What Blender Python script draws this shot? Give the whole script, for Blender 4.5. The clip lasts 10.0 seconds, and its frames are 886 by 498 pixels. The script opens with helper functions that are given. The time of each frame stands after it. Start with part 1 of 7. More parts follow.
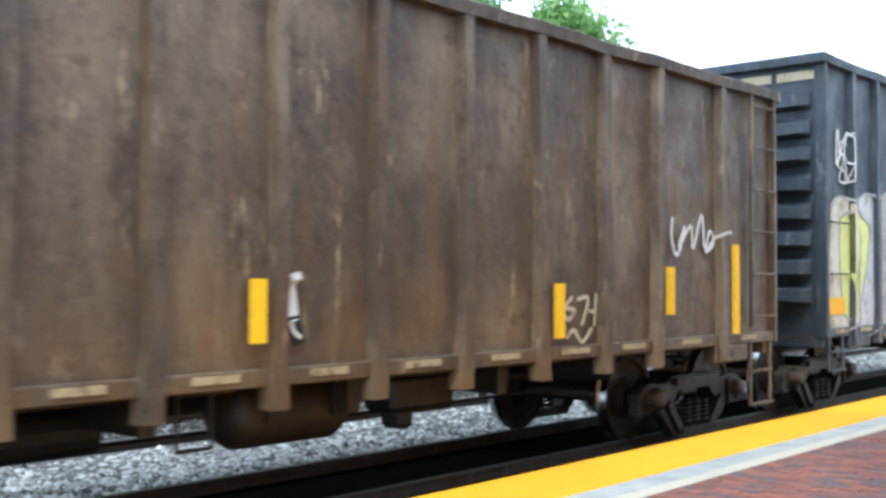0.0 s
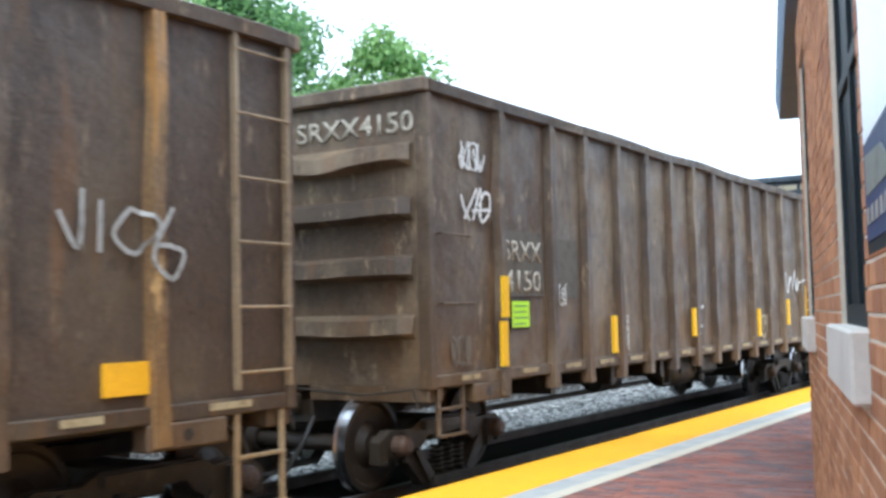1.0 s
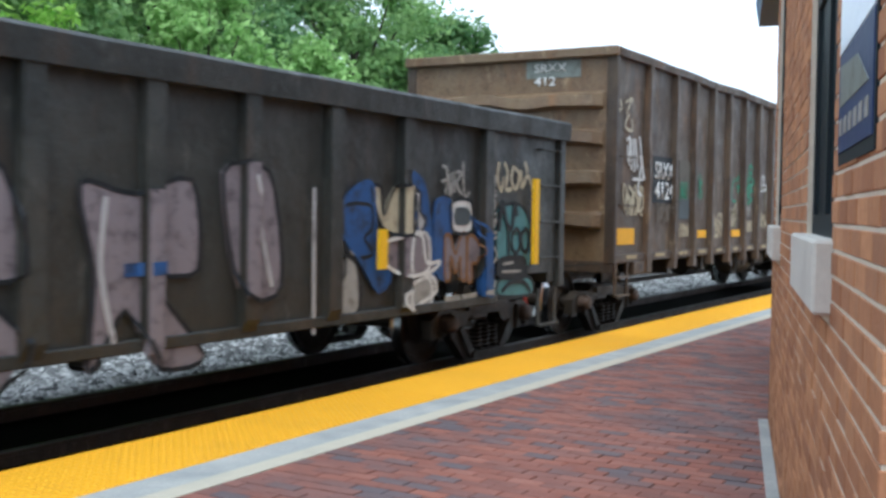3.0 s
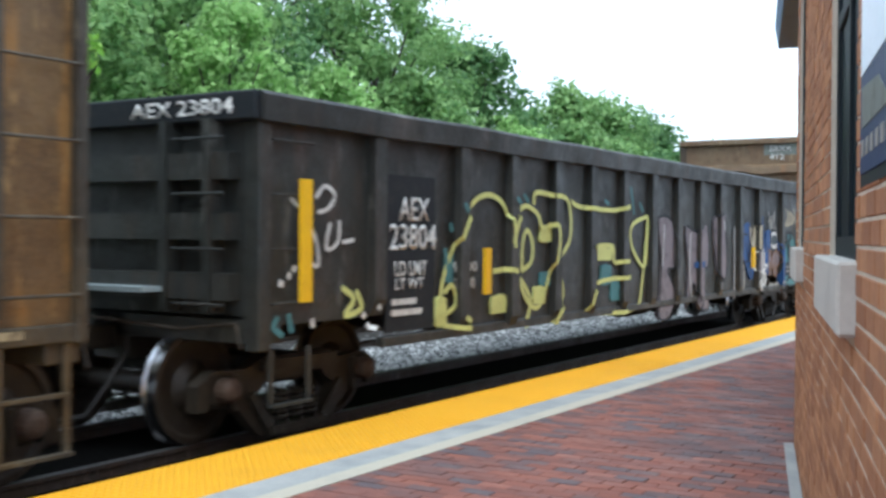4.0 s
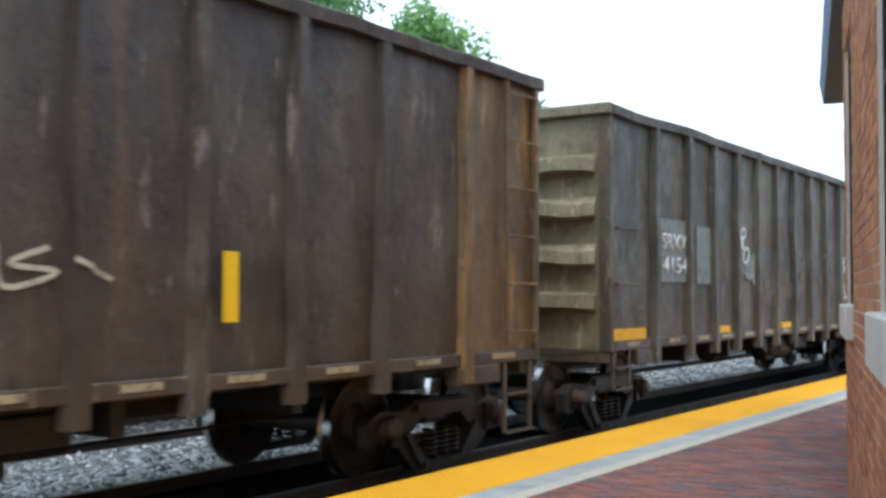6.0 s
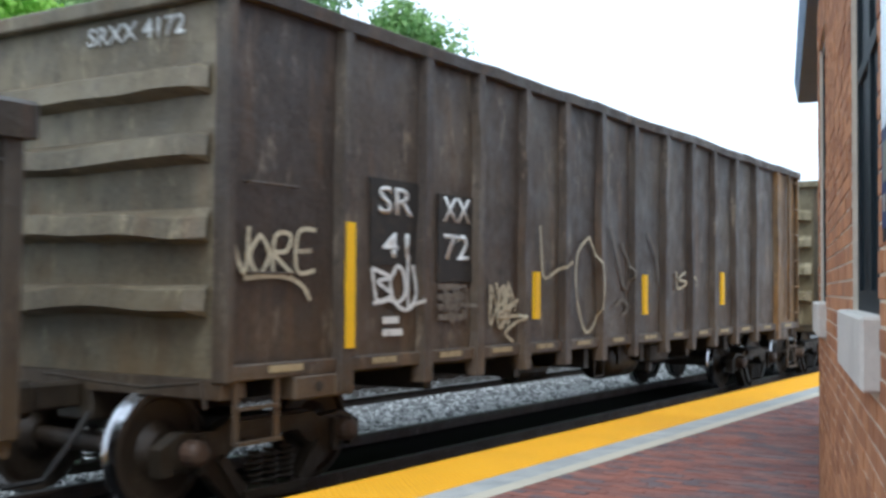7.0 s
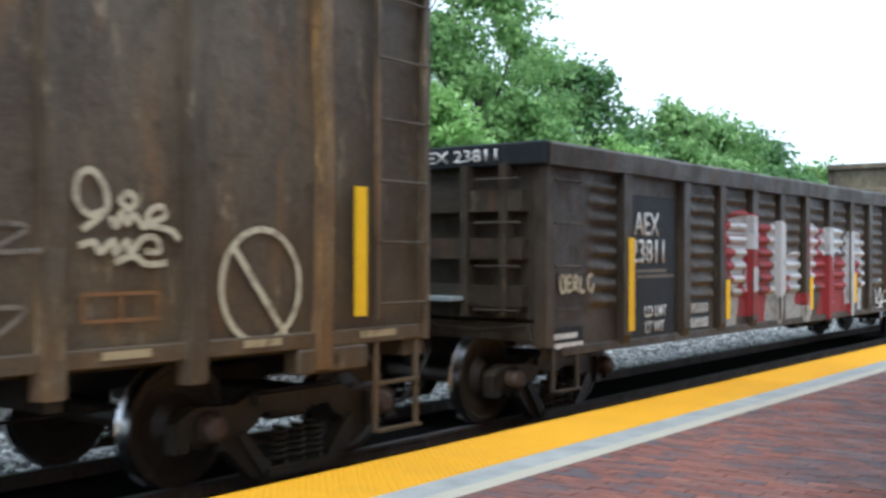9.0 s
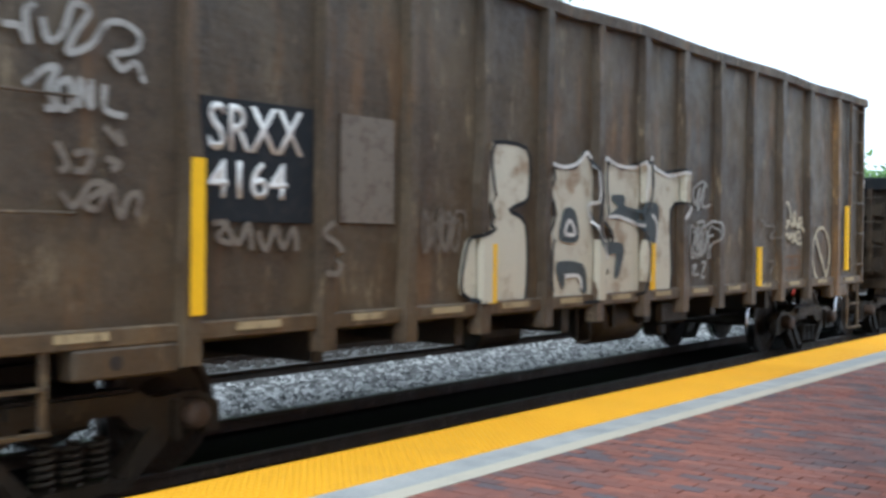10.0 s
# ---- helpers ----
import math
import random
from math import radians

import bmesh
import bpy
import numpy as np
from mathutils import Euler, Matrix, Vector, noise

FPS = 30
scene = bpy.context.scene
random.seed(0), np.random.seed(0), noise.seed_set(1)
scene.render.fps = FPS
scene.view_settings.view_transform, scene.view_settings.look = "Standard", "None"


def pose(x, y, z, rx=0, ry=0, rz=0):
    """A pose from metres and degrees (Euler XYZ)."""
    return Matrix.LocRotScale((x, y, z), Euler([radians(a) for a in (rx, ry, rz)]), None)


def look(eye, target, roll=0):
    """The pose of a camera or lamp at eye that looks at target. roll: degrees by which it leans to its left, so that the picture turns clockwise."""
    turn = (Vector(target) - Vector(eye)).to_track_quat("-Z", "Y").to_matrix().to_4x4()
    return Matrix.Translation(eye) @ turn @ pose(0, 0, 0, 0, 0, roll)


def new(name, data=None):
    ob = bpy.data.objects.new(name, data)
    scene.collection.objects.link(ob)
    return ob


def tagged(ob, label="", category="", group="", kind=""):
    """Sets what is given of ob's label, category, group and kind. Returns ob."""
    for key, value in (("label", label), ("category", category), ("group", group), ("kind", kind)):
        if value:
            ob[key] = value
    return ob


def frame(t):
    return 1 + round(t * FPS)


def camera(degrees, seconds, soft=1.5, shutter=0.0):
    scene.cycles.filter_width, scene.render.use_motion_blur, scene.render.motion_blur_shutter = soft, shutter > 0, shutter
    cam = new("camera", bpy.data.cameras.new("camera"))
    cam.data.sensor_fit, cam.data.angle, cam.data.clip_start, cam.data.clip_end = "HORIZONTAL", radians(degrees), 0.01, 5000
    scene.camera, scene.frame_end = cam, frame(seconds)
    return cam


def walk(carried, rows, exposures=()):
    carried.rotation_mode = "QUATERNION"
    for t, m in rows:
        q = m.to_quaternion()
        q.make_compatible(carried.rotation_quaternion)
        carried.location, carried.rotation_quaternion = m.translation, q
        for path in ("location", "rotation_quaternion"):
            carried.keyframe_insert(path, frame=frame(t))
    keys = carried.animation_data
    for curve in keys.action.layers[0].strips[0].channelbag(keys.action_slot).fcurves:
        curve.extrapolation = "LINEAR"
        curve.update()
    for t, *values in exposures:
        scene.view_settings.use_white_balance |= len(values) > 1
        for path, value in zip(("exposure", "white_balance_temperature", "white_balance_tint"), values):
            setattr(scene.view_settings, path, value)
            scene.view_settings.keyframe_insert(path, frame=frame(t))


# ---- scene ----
# the camera stands on a station platform, held by a walker who pans along a passing train
EYE = Vector((5.029, 0.0, 1.445))


def view(yaw, pitch, roll):
    """A pose at the eye; yaw in degrees to the left of the track's direction."""
    a, b = radians(yaw), radians(pitch)
    return look(EYE, EYE + Vector((-math.sin(a) * math.cos(b), math.cos(a) * math.cos(b), math.sin(b))), roll)


cam = camera(44.0, 10.0, 3.0, 0.14)
walk(cam, [
    (0.0, view(41.30, 1.70, 0.10)),
    (0.5, view(37.80, 1.18, -3.68)),
    (1.0, view(32.12, 3.44, -1.30)),
    (1.5, view(29.85, 4.26, -0.19)),
    (2.0, view(29.72, 2.38, 0.31)),
    (2.5, view(31.14, 1.05, 0.45)),
    (2.7, view(30.59, -2.26, 0.83)),
    (3.8, view(31.19, -0.74, 0.61)),
    (4.0, view(31.71, -0.73, 0.36)),
    (4.5, view(32.96, -0.58, 0.48)),
    (5.0, view(33.38, -0.42, 0.27)),
    (5.5, view(34.11, 1.38, -0.21)),
    (5.7, view(34.32, 2.22, 0.10)),
    (6.8, view(32.74, 2.08, 0.43)),
    (7.0, view(32.77, 2.08, 0.43)),
    (7.5, view(34.02, 1.42, 0.30)),
    (8.0, view(36.14, 0.81, 0.30)),
    (8.5, view(37.16, 0.77, 0.15)),
    (9.0, view(37.20, 0.27, 0.13)),
    (9.5, view(37.33, -0.23, -0.25)),
    (10.0, view(38.10, -0.70, 0.54)),
], [(t, e, 5450.0, 5.5) for t, e in ((0.0, 1.15), (0.5, 1.18), (1.0, 1.08), (1.5, 0.65), (2.5, 0.45), (4.0, 0.55), (5.0, 0.55), (5.5, 0.5), (7.0, 0.48), (10.0, 0.52))])

# ---- world and light: a bright overcast sky ----
world = bpy.data.worlds.new("overcast_sky")
scene.world = world
world.use_nodes = True
wt = world.node_tree
wbg = wt.nodes["Background"]
sky = wt.nodes.new("ShaderNodeTexSky")
sky.sky_type = "NISHITA"
sky.sun_disc = False
sky.sun_elevation, sky.sun_rotation = radians(58), radians(200)
sky.air_density, sky.dust_density = 1.0, 3.0
skyb = wt.nodes.new("ShaderNodeVectorMath")
skyb.operation = "SCALE"
skyb.inputs["Scale"].default_value = 0.16
wt.links.new(sky.outputs[0], skyb.inputs[0])
cl = wt.nodes.new("ShaderNodeTexNoise")
cl.inputs["Scale"].default_value, cl.inputs["Detail"].default_value = 2.2, 4.0
clr = wt.nodes.new("ShaderNodeMapRange")
clr.inputs[1].default_value, clr.inputs[2].default_value = 0.3, 0.7
clr.inputs[3].default_value, clr.inputs[4].default_value = 0.80, 0.97
wt.links.new(cl.outputs[0], clr.inputs[0])
cmix = wt.nodes.new("ShaderNodeMix")
cmix.data_type = "RGBA"
cmix.inputs[7].default_value = (1.18, 1.22, 1.27, 1)
wt.links.new(clr.outputs[0], cmix.inputs[0])
wt.links.new(skyb.outputs[0], cmix.inputs[6])
wt.links.new(cmix.outputs[2], wbg.inputs[0])
wbg.inputs[1].default_value = 1.0
sun = new("sun", bpy.data.lights.new("sun", "SUN"))
sun.data.energy, sun.data.angle, sun.data.color = 1.4, radians(25), (1.0, 0.96, 0.9)
sun.matrix_world = look((8, -14, 30), (0, 0, 0))


# ---- materials ----
def material(name, base, rough=0.8, metal=0.0):
    m = bpy.data.materials.new(name)
    m.use_nodes = True
    b = m.node_tree.nodes["Principled BSDF"]
    b.inputs["Base Color"].default_value = (*base, 1)
    b.inputs["Roughness"].default_value = rough
    b.inputs["Metallic"].default_value = metal
    b.inputs["Specular IOR Level"].default_value = 0.5 if rough < 0.5 else 0.22
    return m


class Nodes:
    """Short hands for building a node material."""

    def __init__(self, m):
        self.t = m.node_tree
        self.b = self.t.nodes["Principled BSDF"]

    def put(self, sock, value):
        if isinstance(value, bpy.types.NodeSocket):
            self.t.links.new(value, sock)
        elif isinstance(value, tuple) and len(value) == 3 and sock.type == "RGBA":
            sock.default_value = (*value, 1)
        else:
            sock.default_value = value

    def coords(self, scale=(1, 1, 1), shift=False):
        tc = self.t.nodes.new("ShaderNodeTexCoord")
        mp = self.t.nodes.new("ShaderNodeMapping")
        mp.inputs["Scale"].default_value = scale
        out = tc.outputs["Object"]
        if shift:
            oi = self.t.nodes.new("ShaderNodeObjectInfo")
            sc = self.t.nodes.new("ShaderNodeVectorMath")
            sc.operation = "SCALE"
            sc.inputs[0].default_value = (17.0, 31.0, 11.0)
            self.t.links.new(oi.outputs["Random"], sc.inputs["Scale"])
            ad = self.t.nodes.new("ShaderNodeVectorMath")
            self.t.links.new(out, ad.inputs[0])
            self.t.links.new(sc.outputs[0], ad.inputs[1])
            out = ad.outputs[0]
        self.t.links.new(out, mp.inputs["Vector"])
        return mp.outputs[0]

    def noise(self, vec, scale, detail=4.0, lo=0.35, hi=0.65, rough=0.55):
        n = self.t.nodes.new("ShaderNodeTexNoise")
        self.put(n.inputs["Vector"], vec)
        n.inputs["Scale"].default_value, n.inputs["Detail"].default_value = scale, detail
        n.inputs["Roughness"].default_value = rough
        r = self.t.nodes.new("ShaderNodeMapRange")
        r.inputs[1].default_value, r.inputs[2].default_value = lo, hi
        self.t.links.new(n.outputs[0], r.inputs[0])
        return r.outputs[0]

    def mix(self, fac, a, b, how="MIX"):
        n = self.t.nodes.new("ShaderNodeMix")
        n.data_type, n.blend_type = "RGBA", how
        self.put(n.inputs[0], fac)
        self.put(n.inputs[6], a)
        self.put(n.inputs[7], b)
        return n.outputs[2]

    def times(self, a, k):
        n = self.t.nodes.new("ShaderNodeMath")
        n.operation = "MULTIPLY"
        self.put(n.inputs[0], a)
        self.put(n.inputs[1], k)
        return n.outputs[0]

    def ramp(self, fac, lo, hi):
        r = self.t.nodes.new("ShaderNodeMapRange")
        r.inputs[3].default_value, r.inputs[4].default_value = lo, hi
        self.t.links.new(fac, r.inputs[0])
        return r.outputs[0]

    def bump(self, height, strength=0.4, dist=0.01):
        n = self.t.nodes.new("ShaderNodeBump")
        n.inputs["Strength"].default_value, n.inputs["Distance"].default_value = strength, dist
        self.t.links.new(height, n.inputs["Height"])
        self.t.links.new(n.outputs[0], self.b.inputs["Normal"])

    def colour(self, c):
        self.t.links.new(c, self.b.inputs["Base Color"])

    def rough(self, r):
        self.t.links.new(r, self.b.inputs["Roughness"])


def rusty(name, base, dust, rust, dust_amount=0.6, rust_amount=0.7, shift=True):
    """Old railcar paint gone to rust: streaks down the plate, dust, bright rust runs, chips."""
    m = material(name, base, 0.75)
    n = Nodes(m)
    v = n.coords((1, 1, 1), shift)
    streak = n.coords((2.4, 2.4, 0.4), shift)
    fine = n.noise(v, 38, 3, 0.3, 0.7)
    c = n.mix(fine, tuple(x * 0.7 for x in base), tuple(x * 1.25 for x in base))
    c = n.mix(n.times(n.noise(n.coords((1, 1, 0.6), shift), 0.85, 8, 0.46, 0.63, 0.7), dust_amount), c, dust)
    c = n.mix(n.times(n.noise(streak, 1.5, 5, 0.48, 0.75, 0.5), dust_amount * 0.4), c, tuple(x * 0.85 for x in dust))
    c = n.mix(n.times(n.noise(streak, 1.7, 6, 0.55, 0.7), rust_amount), c, rust)
    c = n.mix(n.times(n.noise(v, 5.5, 7, 0.56, 0.68, 0.65), 0.6), c, tuple(x * 0.45 for x in base))
    c = n.mix(n.times(n.noise(n.coords((1.6, 1.6, 0.45), shift), 3.2, 9, 0.575, 0.65, 0.78), 0.7), c, tuple(min(1, x * 2.0) for x in dust))
    c = n.mix(n.times(n.noise(n.coords((1.3, 1.3, 0.7), shift), 2.0, 9, 0.55, 0.66, 0.72), 0.55), c, tuple(x * 0.5 for x in base))
    # mud splashed up from the track, in patches
    sp = n.t.nodes.new("ShaderNodeSeparateXYZ")
    n.t.links.new(n.coords(), sp.inputs[0])
    mud = n.t.nodes.new("ShaderNodeMapRange")
    mud.inputs[1].default_value, mud.inputs[2].default_value, mud.inputs[3].default_value, mud.inputs[4].default_value = 0.6, 2.0, 1.0, 0.0
    n.t.links.new(sp.outputs[2], mud.inputs[0])
    c = n.mix(n.times(n.times(n.noise(v, 2.2, 6, 0.35, 0.7, 0.62), mud.outputs[0]), dust_amount), c, tuple(x * k for x, k in zip(dust, (0.72, 0.52, 0.29))))
    oi = n.t.nodes.new("ShaderNodeObjectInfo")
    c = n.mix(1.0, c, n.mix(oi.outputs["Random"], (0.84, 0.84, 0.84), (1.2, 1.18, 1.15)), "MULTIPLY")
    n.colour(c)
    n.rough(n.ramp(n.noise(v, 3, 5), 0.42, 0.68))
    n.b.inputs["Specular IOR Level"].default_value = 0.46
    n.bump(n.noise(v, 9, 7, 0.2, 0.8, 0.65), 0.5, 0.016)
    return m


def painted(name, base, chip, amount=0.5, rough=0.6, scale=9.0):
    """Sprayed or stencilled paint, worn through in flecks."""
    m = material(name, base, rough)
    n = Nodes(m)
    v = n.coords((1, 1, 1), True)
    c = n.mix(n.times(n.noise(v, scale, 6, 0.5, 0.66, 0.65), amount), base, chip)
    c = n.mix(n.times(n.noise(v, 45, 3), 0.3), c, tuple(x * 0.75 for x in base))
    n.colour(c)
    n.bump(n.noise(v, 30, 4), 0.2, 0.004)
    return m


mat_car = {
    "A": rusty("black_blue_paint", (0.022, 0.034, 0.048), (0.07, 0.085, 0.1), (0.059, 0.043, 0.027), 0.5, 0.3),
    "B": rusty("brown_rust_dusty", (0.065, 0.044, 0.028), (0.172, 0.128, 0.078), (0.136, 0.068, 0.030), 0.85, 0.6),
    "C": rusty("brown_rust_red", (0.055, 0.036, 0.023), (0.111, 0.081, 0.048), (0.136, 0.068, 0.025), 0.5, 0.65),
    "D": rusty("black_paint", (0.021, 0.024, 0.022), (0.052, 0.052, 0.046), (0.07, 0.042, 0.026), 0.5, 0.35),
    "E": rusty("grey_brown_rust", (0.046, 0.039, 0.028), (0.122, 0.106, 0.072), (0.113, 0.072, 0.035), 0.75, 0.5),
    "F": rusty("brown_rust_grey", (0.050, 0.036, 0.026), (0.125, 0.100, 0.070), (0.130, 0.074, 0.034), 0.6, 0.55),
    "G": rusty("chocolate_rust", (0.033, 0.025, 0.0165), (0.074, 0.059, 0.038), (0.092, 0.046, 0.023), 0.55, 0.65),
    "H": rusty("warm_brown_rust", (0.061, 0.044, 0.027), (0.130, 0.101, 0.060), (0.159, 0.086, 0.033), 0.55, 0.65),
}
# end plates match the sides, except paler ones on C, E and F
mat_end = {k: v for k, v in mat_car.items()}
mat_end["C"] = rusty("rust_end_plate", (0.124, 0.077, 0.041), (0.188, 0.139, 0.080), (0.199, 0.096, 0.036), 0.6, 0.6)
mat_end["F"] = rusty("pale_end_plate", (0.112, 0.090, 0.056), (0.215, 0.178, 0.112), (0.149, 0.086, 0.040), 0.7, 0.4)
mat_end["E"] = rusty("palest_end_plate", (0.166, 0.140, 0.081), (0.333, 0.286, 0.177), (0.166, 0.109, 0.052), 0.8, 0.35)
mat_orange = rusty("orange_rust", (0.122, 0.072, 0.031), (0.253, 0.161, 0.061), (0.366, 0.180, 0.040), 0.5, 0.95)
mat_tan = rusty("tan_rust", (0.218, 0.158, 0.092), (0.337, 0.268, 0.159), (0.199, 0.114, 0.048), 0.6, 0.6)
mat_truck = rusty("truck_grime", (0.022, 0.017, 0.011), (0.052, 0.040, 0.026), (0.044, 0.025, 0.013), 0.6, 0.45)
mat_wheel = rusty("wheel_rust", (0.026, 0.018, 0.011), (0.052, 0.038, 0.024), (0.050, 0.028, 0.015), 0.5, 0.6)
mat_cap = rusty("bearing_cap", (0.085, 0.05, 0.033), (0.12, 0.09, 0.065), (0.12, 0.058, 0.035), 0.5, 0.5)
mat_galv = painted("galvanised_steel", (0.36, 0.42, 0.42), (0.25, 0.29, 0.29), 0.5, 0.5, 6)
mat_red = painted("red_hose_tag", (0.7, 0.06, 0.03), (0.5, 0.05, 0.03), 0.3, 0.5, 6)
mat_tread = material("polished_tread", (0.55, 0.55, 0.56), 0.22, 1.0)
mat_under = rusty("underframe_black", (0.018, 0.016, 0.014), (0.036, 0.031, 0.027), (0.04, 0.028, 0.02), 0.4, 0.3)

PAINTS = {
    "yellow": ((0.85, 0.50, 0.008), (0.5, 0.28, 0.02), 0.15), "amber": ((0.78, 0.40, 0.012), (0.4, 0.22, 0.03), 0.3),
    "lime": ((0.52, 0.85, 0.03), (0.4, 0.6, 0.03), 0.15), "white": ((0.66, 0.65, 0.61), (0.2, 0.17, 0.14), 0.55),
    "dirty": ((0.42, 0.38, 0.3), (0.1, 0.075, 0.055), 0.9), "cream": ((0.48, 0.42, 0.29), (0.13, 0.09, 0.06), 0.7),
    "pale": ((0.33, 0.32, 0.29), (0.1, 0.085, 0.07), 0.8), "faded": ((0.17, 0.145, 0.115), (0.085, 0.062, 0.046), 0.9),
    "green": ((0.05, 0.23, 0.13), (0.08, 0.06, 0.05), 0.7), "grey": ((0.2, 0.22, 0.195), (0.095, 0.085, 0.066), 0.85),
    "black": ((0.014, 0.017, 0.02), (0.05, 0.045, 0.04), 0.35), "teal": ((0.09, 0.22, 0.23), (0.04, 0.08, 0.09), 0.5),
    "blue": ((0.03, 0.085, 0.23), (0.028, 0.032, 0.045), 0.95, 0.6, 6.0), "silver": ((0.44, 0.43, 0.42), (0.13, 0.11, 0.10), 0.75, 0.42, 4.5),
    "lemon": ((0.62, 0.64, 0.22), (0.3, 0.3, 0.12), 0.35), "red": ((0.27, 0.030, 0.032), (0.11, 0.04, 0.033), 0.75),
    "bone": ((0.55, 0.52, 0.41), (0.20, 0.105, 0.04), 0.85, 0.6, 2.4), "rusty": ((0.2, 0.1, 0.04), (0.1, 0.06, 0.04), 0.5),
    "refl": ((0.36, 0.29, 0.165), (0.12, 0.085, 0.05), 0.95),
    "soot": ((0.03, 0.027, 0.023), (0.06, 0.044, 0.032), 0.9), "olive": ((0.16, 0.135, 0.065), (0.05, 0.036, 0.025), 0.95),
    "mauve": ((0.21, 0.18, 0.19), (0.06, 0.05, 0.055), 0.8, 0.6, 7.0), "ghost": ((0.105, 0.092, 0.07), (0.066, 0.05, 0.036), 0.95), "slate": ((0.07, 0.085, 0.09), (0.05, 0.045, 0.038), 0.6),
}
mat_paint = {k: painted(k + "_paint", *v) for k, v in PAINTS.items()}

# ---- mesh helpers ----
def part(name, bm, mat, parent, label="", m=None):
    """Links a bmesh (or a mesh) as one object under a thing or a part."""
    if isinstance(bm, bmesh.types.BMesh):
        me = bpy.data.meshes.new(name)
        bm.to_mesh(me)
        bm.free()
        me.materials.append(mat)
    else:
        me = bm
    ob = new(name, me)
    ob.parent = parent
    if m is not None:
        ob.matrix_basis = m
    if label:
        ob["label"] = label
    return ob


def box(bm, x0, x1, y0, y1, z0, z1, bev=0.0):
    m = Matrix.Translation(((x0 + x1) / 2, (y0 + y1) / 2, (z0 + z1) / 2)) @ Matrix.Diagonal((x1 - x0, y1 - y0, z1 - z0, 1))
    r = bmesh.ops.create_cube(bm, size=1, matrix=m)
    if bev:
        es = {e for v in r["verts"] for e in v.link_edges}
        bmesh.ops.bevel(bm, geom=list(es), offset=bev, segments=1, affect="EDGES")
    return bm


def boxed(x0, x1, y0, y1, z0, z1, bev=0.0):
    return box(bmesh.new(), x0, x1, y0, y1, z0, z1, bev)


def rod(bm, a, b, r=0.012, seg=8, r2=None):
    a, b = Vector(a), Vector(b)
    d = b - a
    m = Matrix.Translation((a + b) / 2) @ d.to_track_quat("Z", "Y").to_matrix().to_4x4()
    bmesh.ops.create_cone(bm, cap_ends=True, segments=seg, radius1=r, radius2=r if r2 is None else r2, depth=d.length, matrix=m)
    return bm


def prism(bm, outline, y0, y1):
    """An outline in (x, z), drawn out from y0 to y1."""
    a = [bm.verts.new((x, y0, z)) for x, z in outline]
    b = [bm.verts.new((x, y1, z)) for x, z in outline]
    bm.faces.new(a)
    bm.faces.new(b[::-1])
    for i in range(len(a)):
        j = (i + 1) % len(a)
        bm.faces.new((a[j], a[i], b[i], b[j]))
    bmesh.ops.recalc_face_normals(bm, faces=bm.faces)
    return bm


def slab(bm, outline, x0, x1):
    """An outline in (y, z), drawn out from x0 to x1."""
    a = [bm.verts.new((x0, y, z)) for y, z in outline]
    b = [bm.verts.new((x1, y, z)) for y, z in outline]
    bm.faces.new(a)
    bm.faces.new(b[::-1])
    for i in range(len(a)):
        j = (i + 1) % len(a)
        bm.faces.new((a[j], a[i], b[i], b[j]))
    bmesh.ops.recalc_face_normals(bm, faces=bm.faces)
    return bm


def plate(u0, u1, z0, z1, x, shape, nu=8, nz=12, thick=0.03, out=1):
    """A steel plate in the plane x with a pressed or bulged outer face: shape(u, z) gives its outward offset."""
    bm = bmesh.new()
    rows = []
    for i in range(nu + 1):
        u = u0 + (u1 - u0) * i / nu
        rows.append([bm.verts.new((x + out * shape(u, z0 + (z1 - z0) * j / nz), u, z0 + (z1 - z0) * j / nz)) for j in range(nz + 1)])
    back = [bm.verts.new((x - out * thick, u, z)) for u, z in ((u0, z0), (u1, z0), (u1, z1), (u0, z1))]
    for i in range(nu):
        for j in range(nz):
            f = (rows[i][j], rows[i + 1][j], rows[i + 1][j + 1], rows[i][j + 1])
            bm.faces.new(f if out > 0 else f[::-1])
    bm.faces.new(back[::-1] if out > 0 else back)
    bmesh.ops.recalc_face_normals(bm, faces=bm.faces)
    for f in bm.faces:
        f.smooth = True
    return bm


def revolve(outline, seg=28):
    """An outline in (x, r), turned round the x axis."""
    bm = bmesh.new()
    rings = []
    for x, r in outline:
        rings.append([bm.verts.new((x, r * math.cos(2 * math.pi * i / seg), r * math.sin(2 * math.pi * i / seg))) for i in range(seg)])
    for a, b in zip(rings, rings[1:]):
        for i in range(seg):
            j = (i + 1) % seg
            bm.faces.new((a[i], a[j], b[j], b[i]))
    bm.faces.new(rings[0][::-1])
    bm.faces.new(rings[-1])
    bmesh.ops.recalc_face_normals(bm, faces=bm.faces)
    return bm


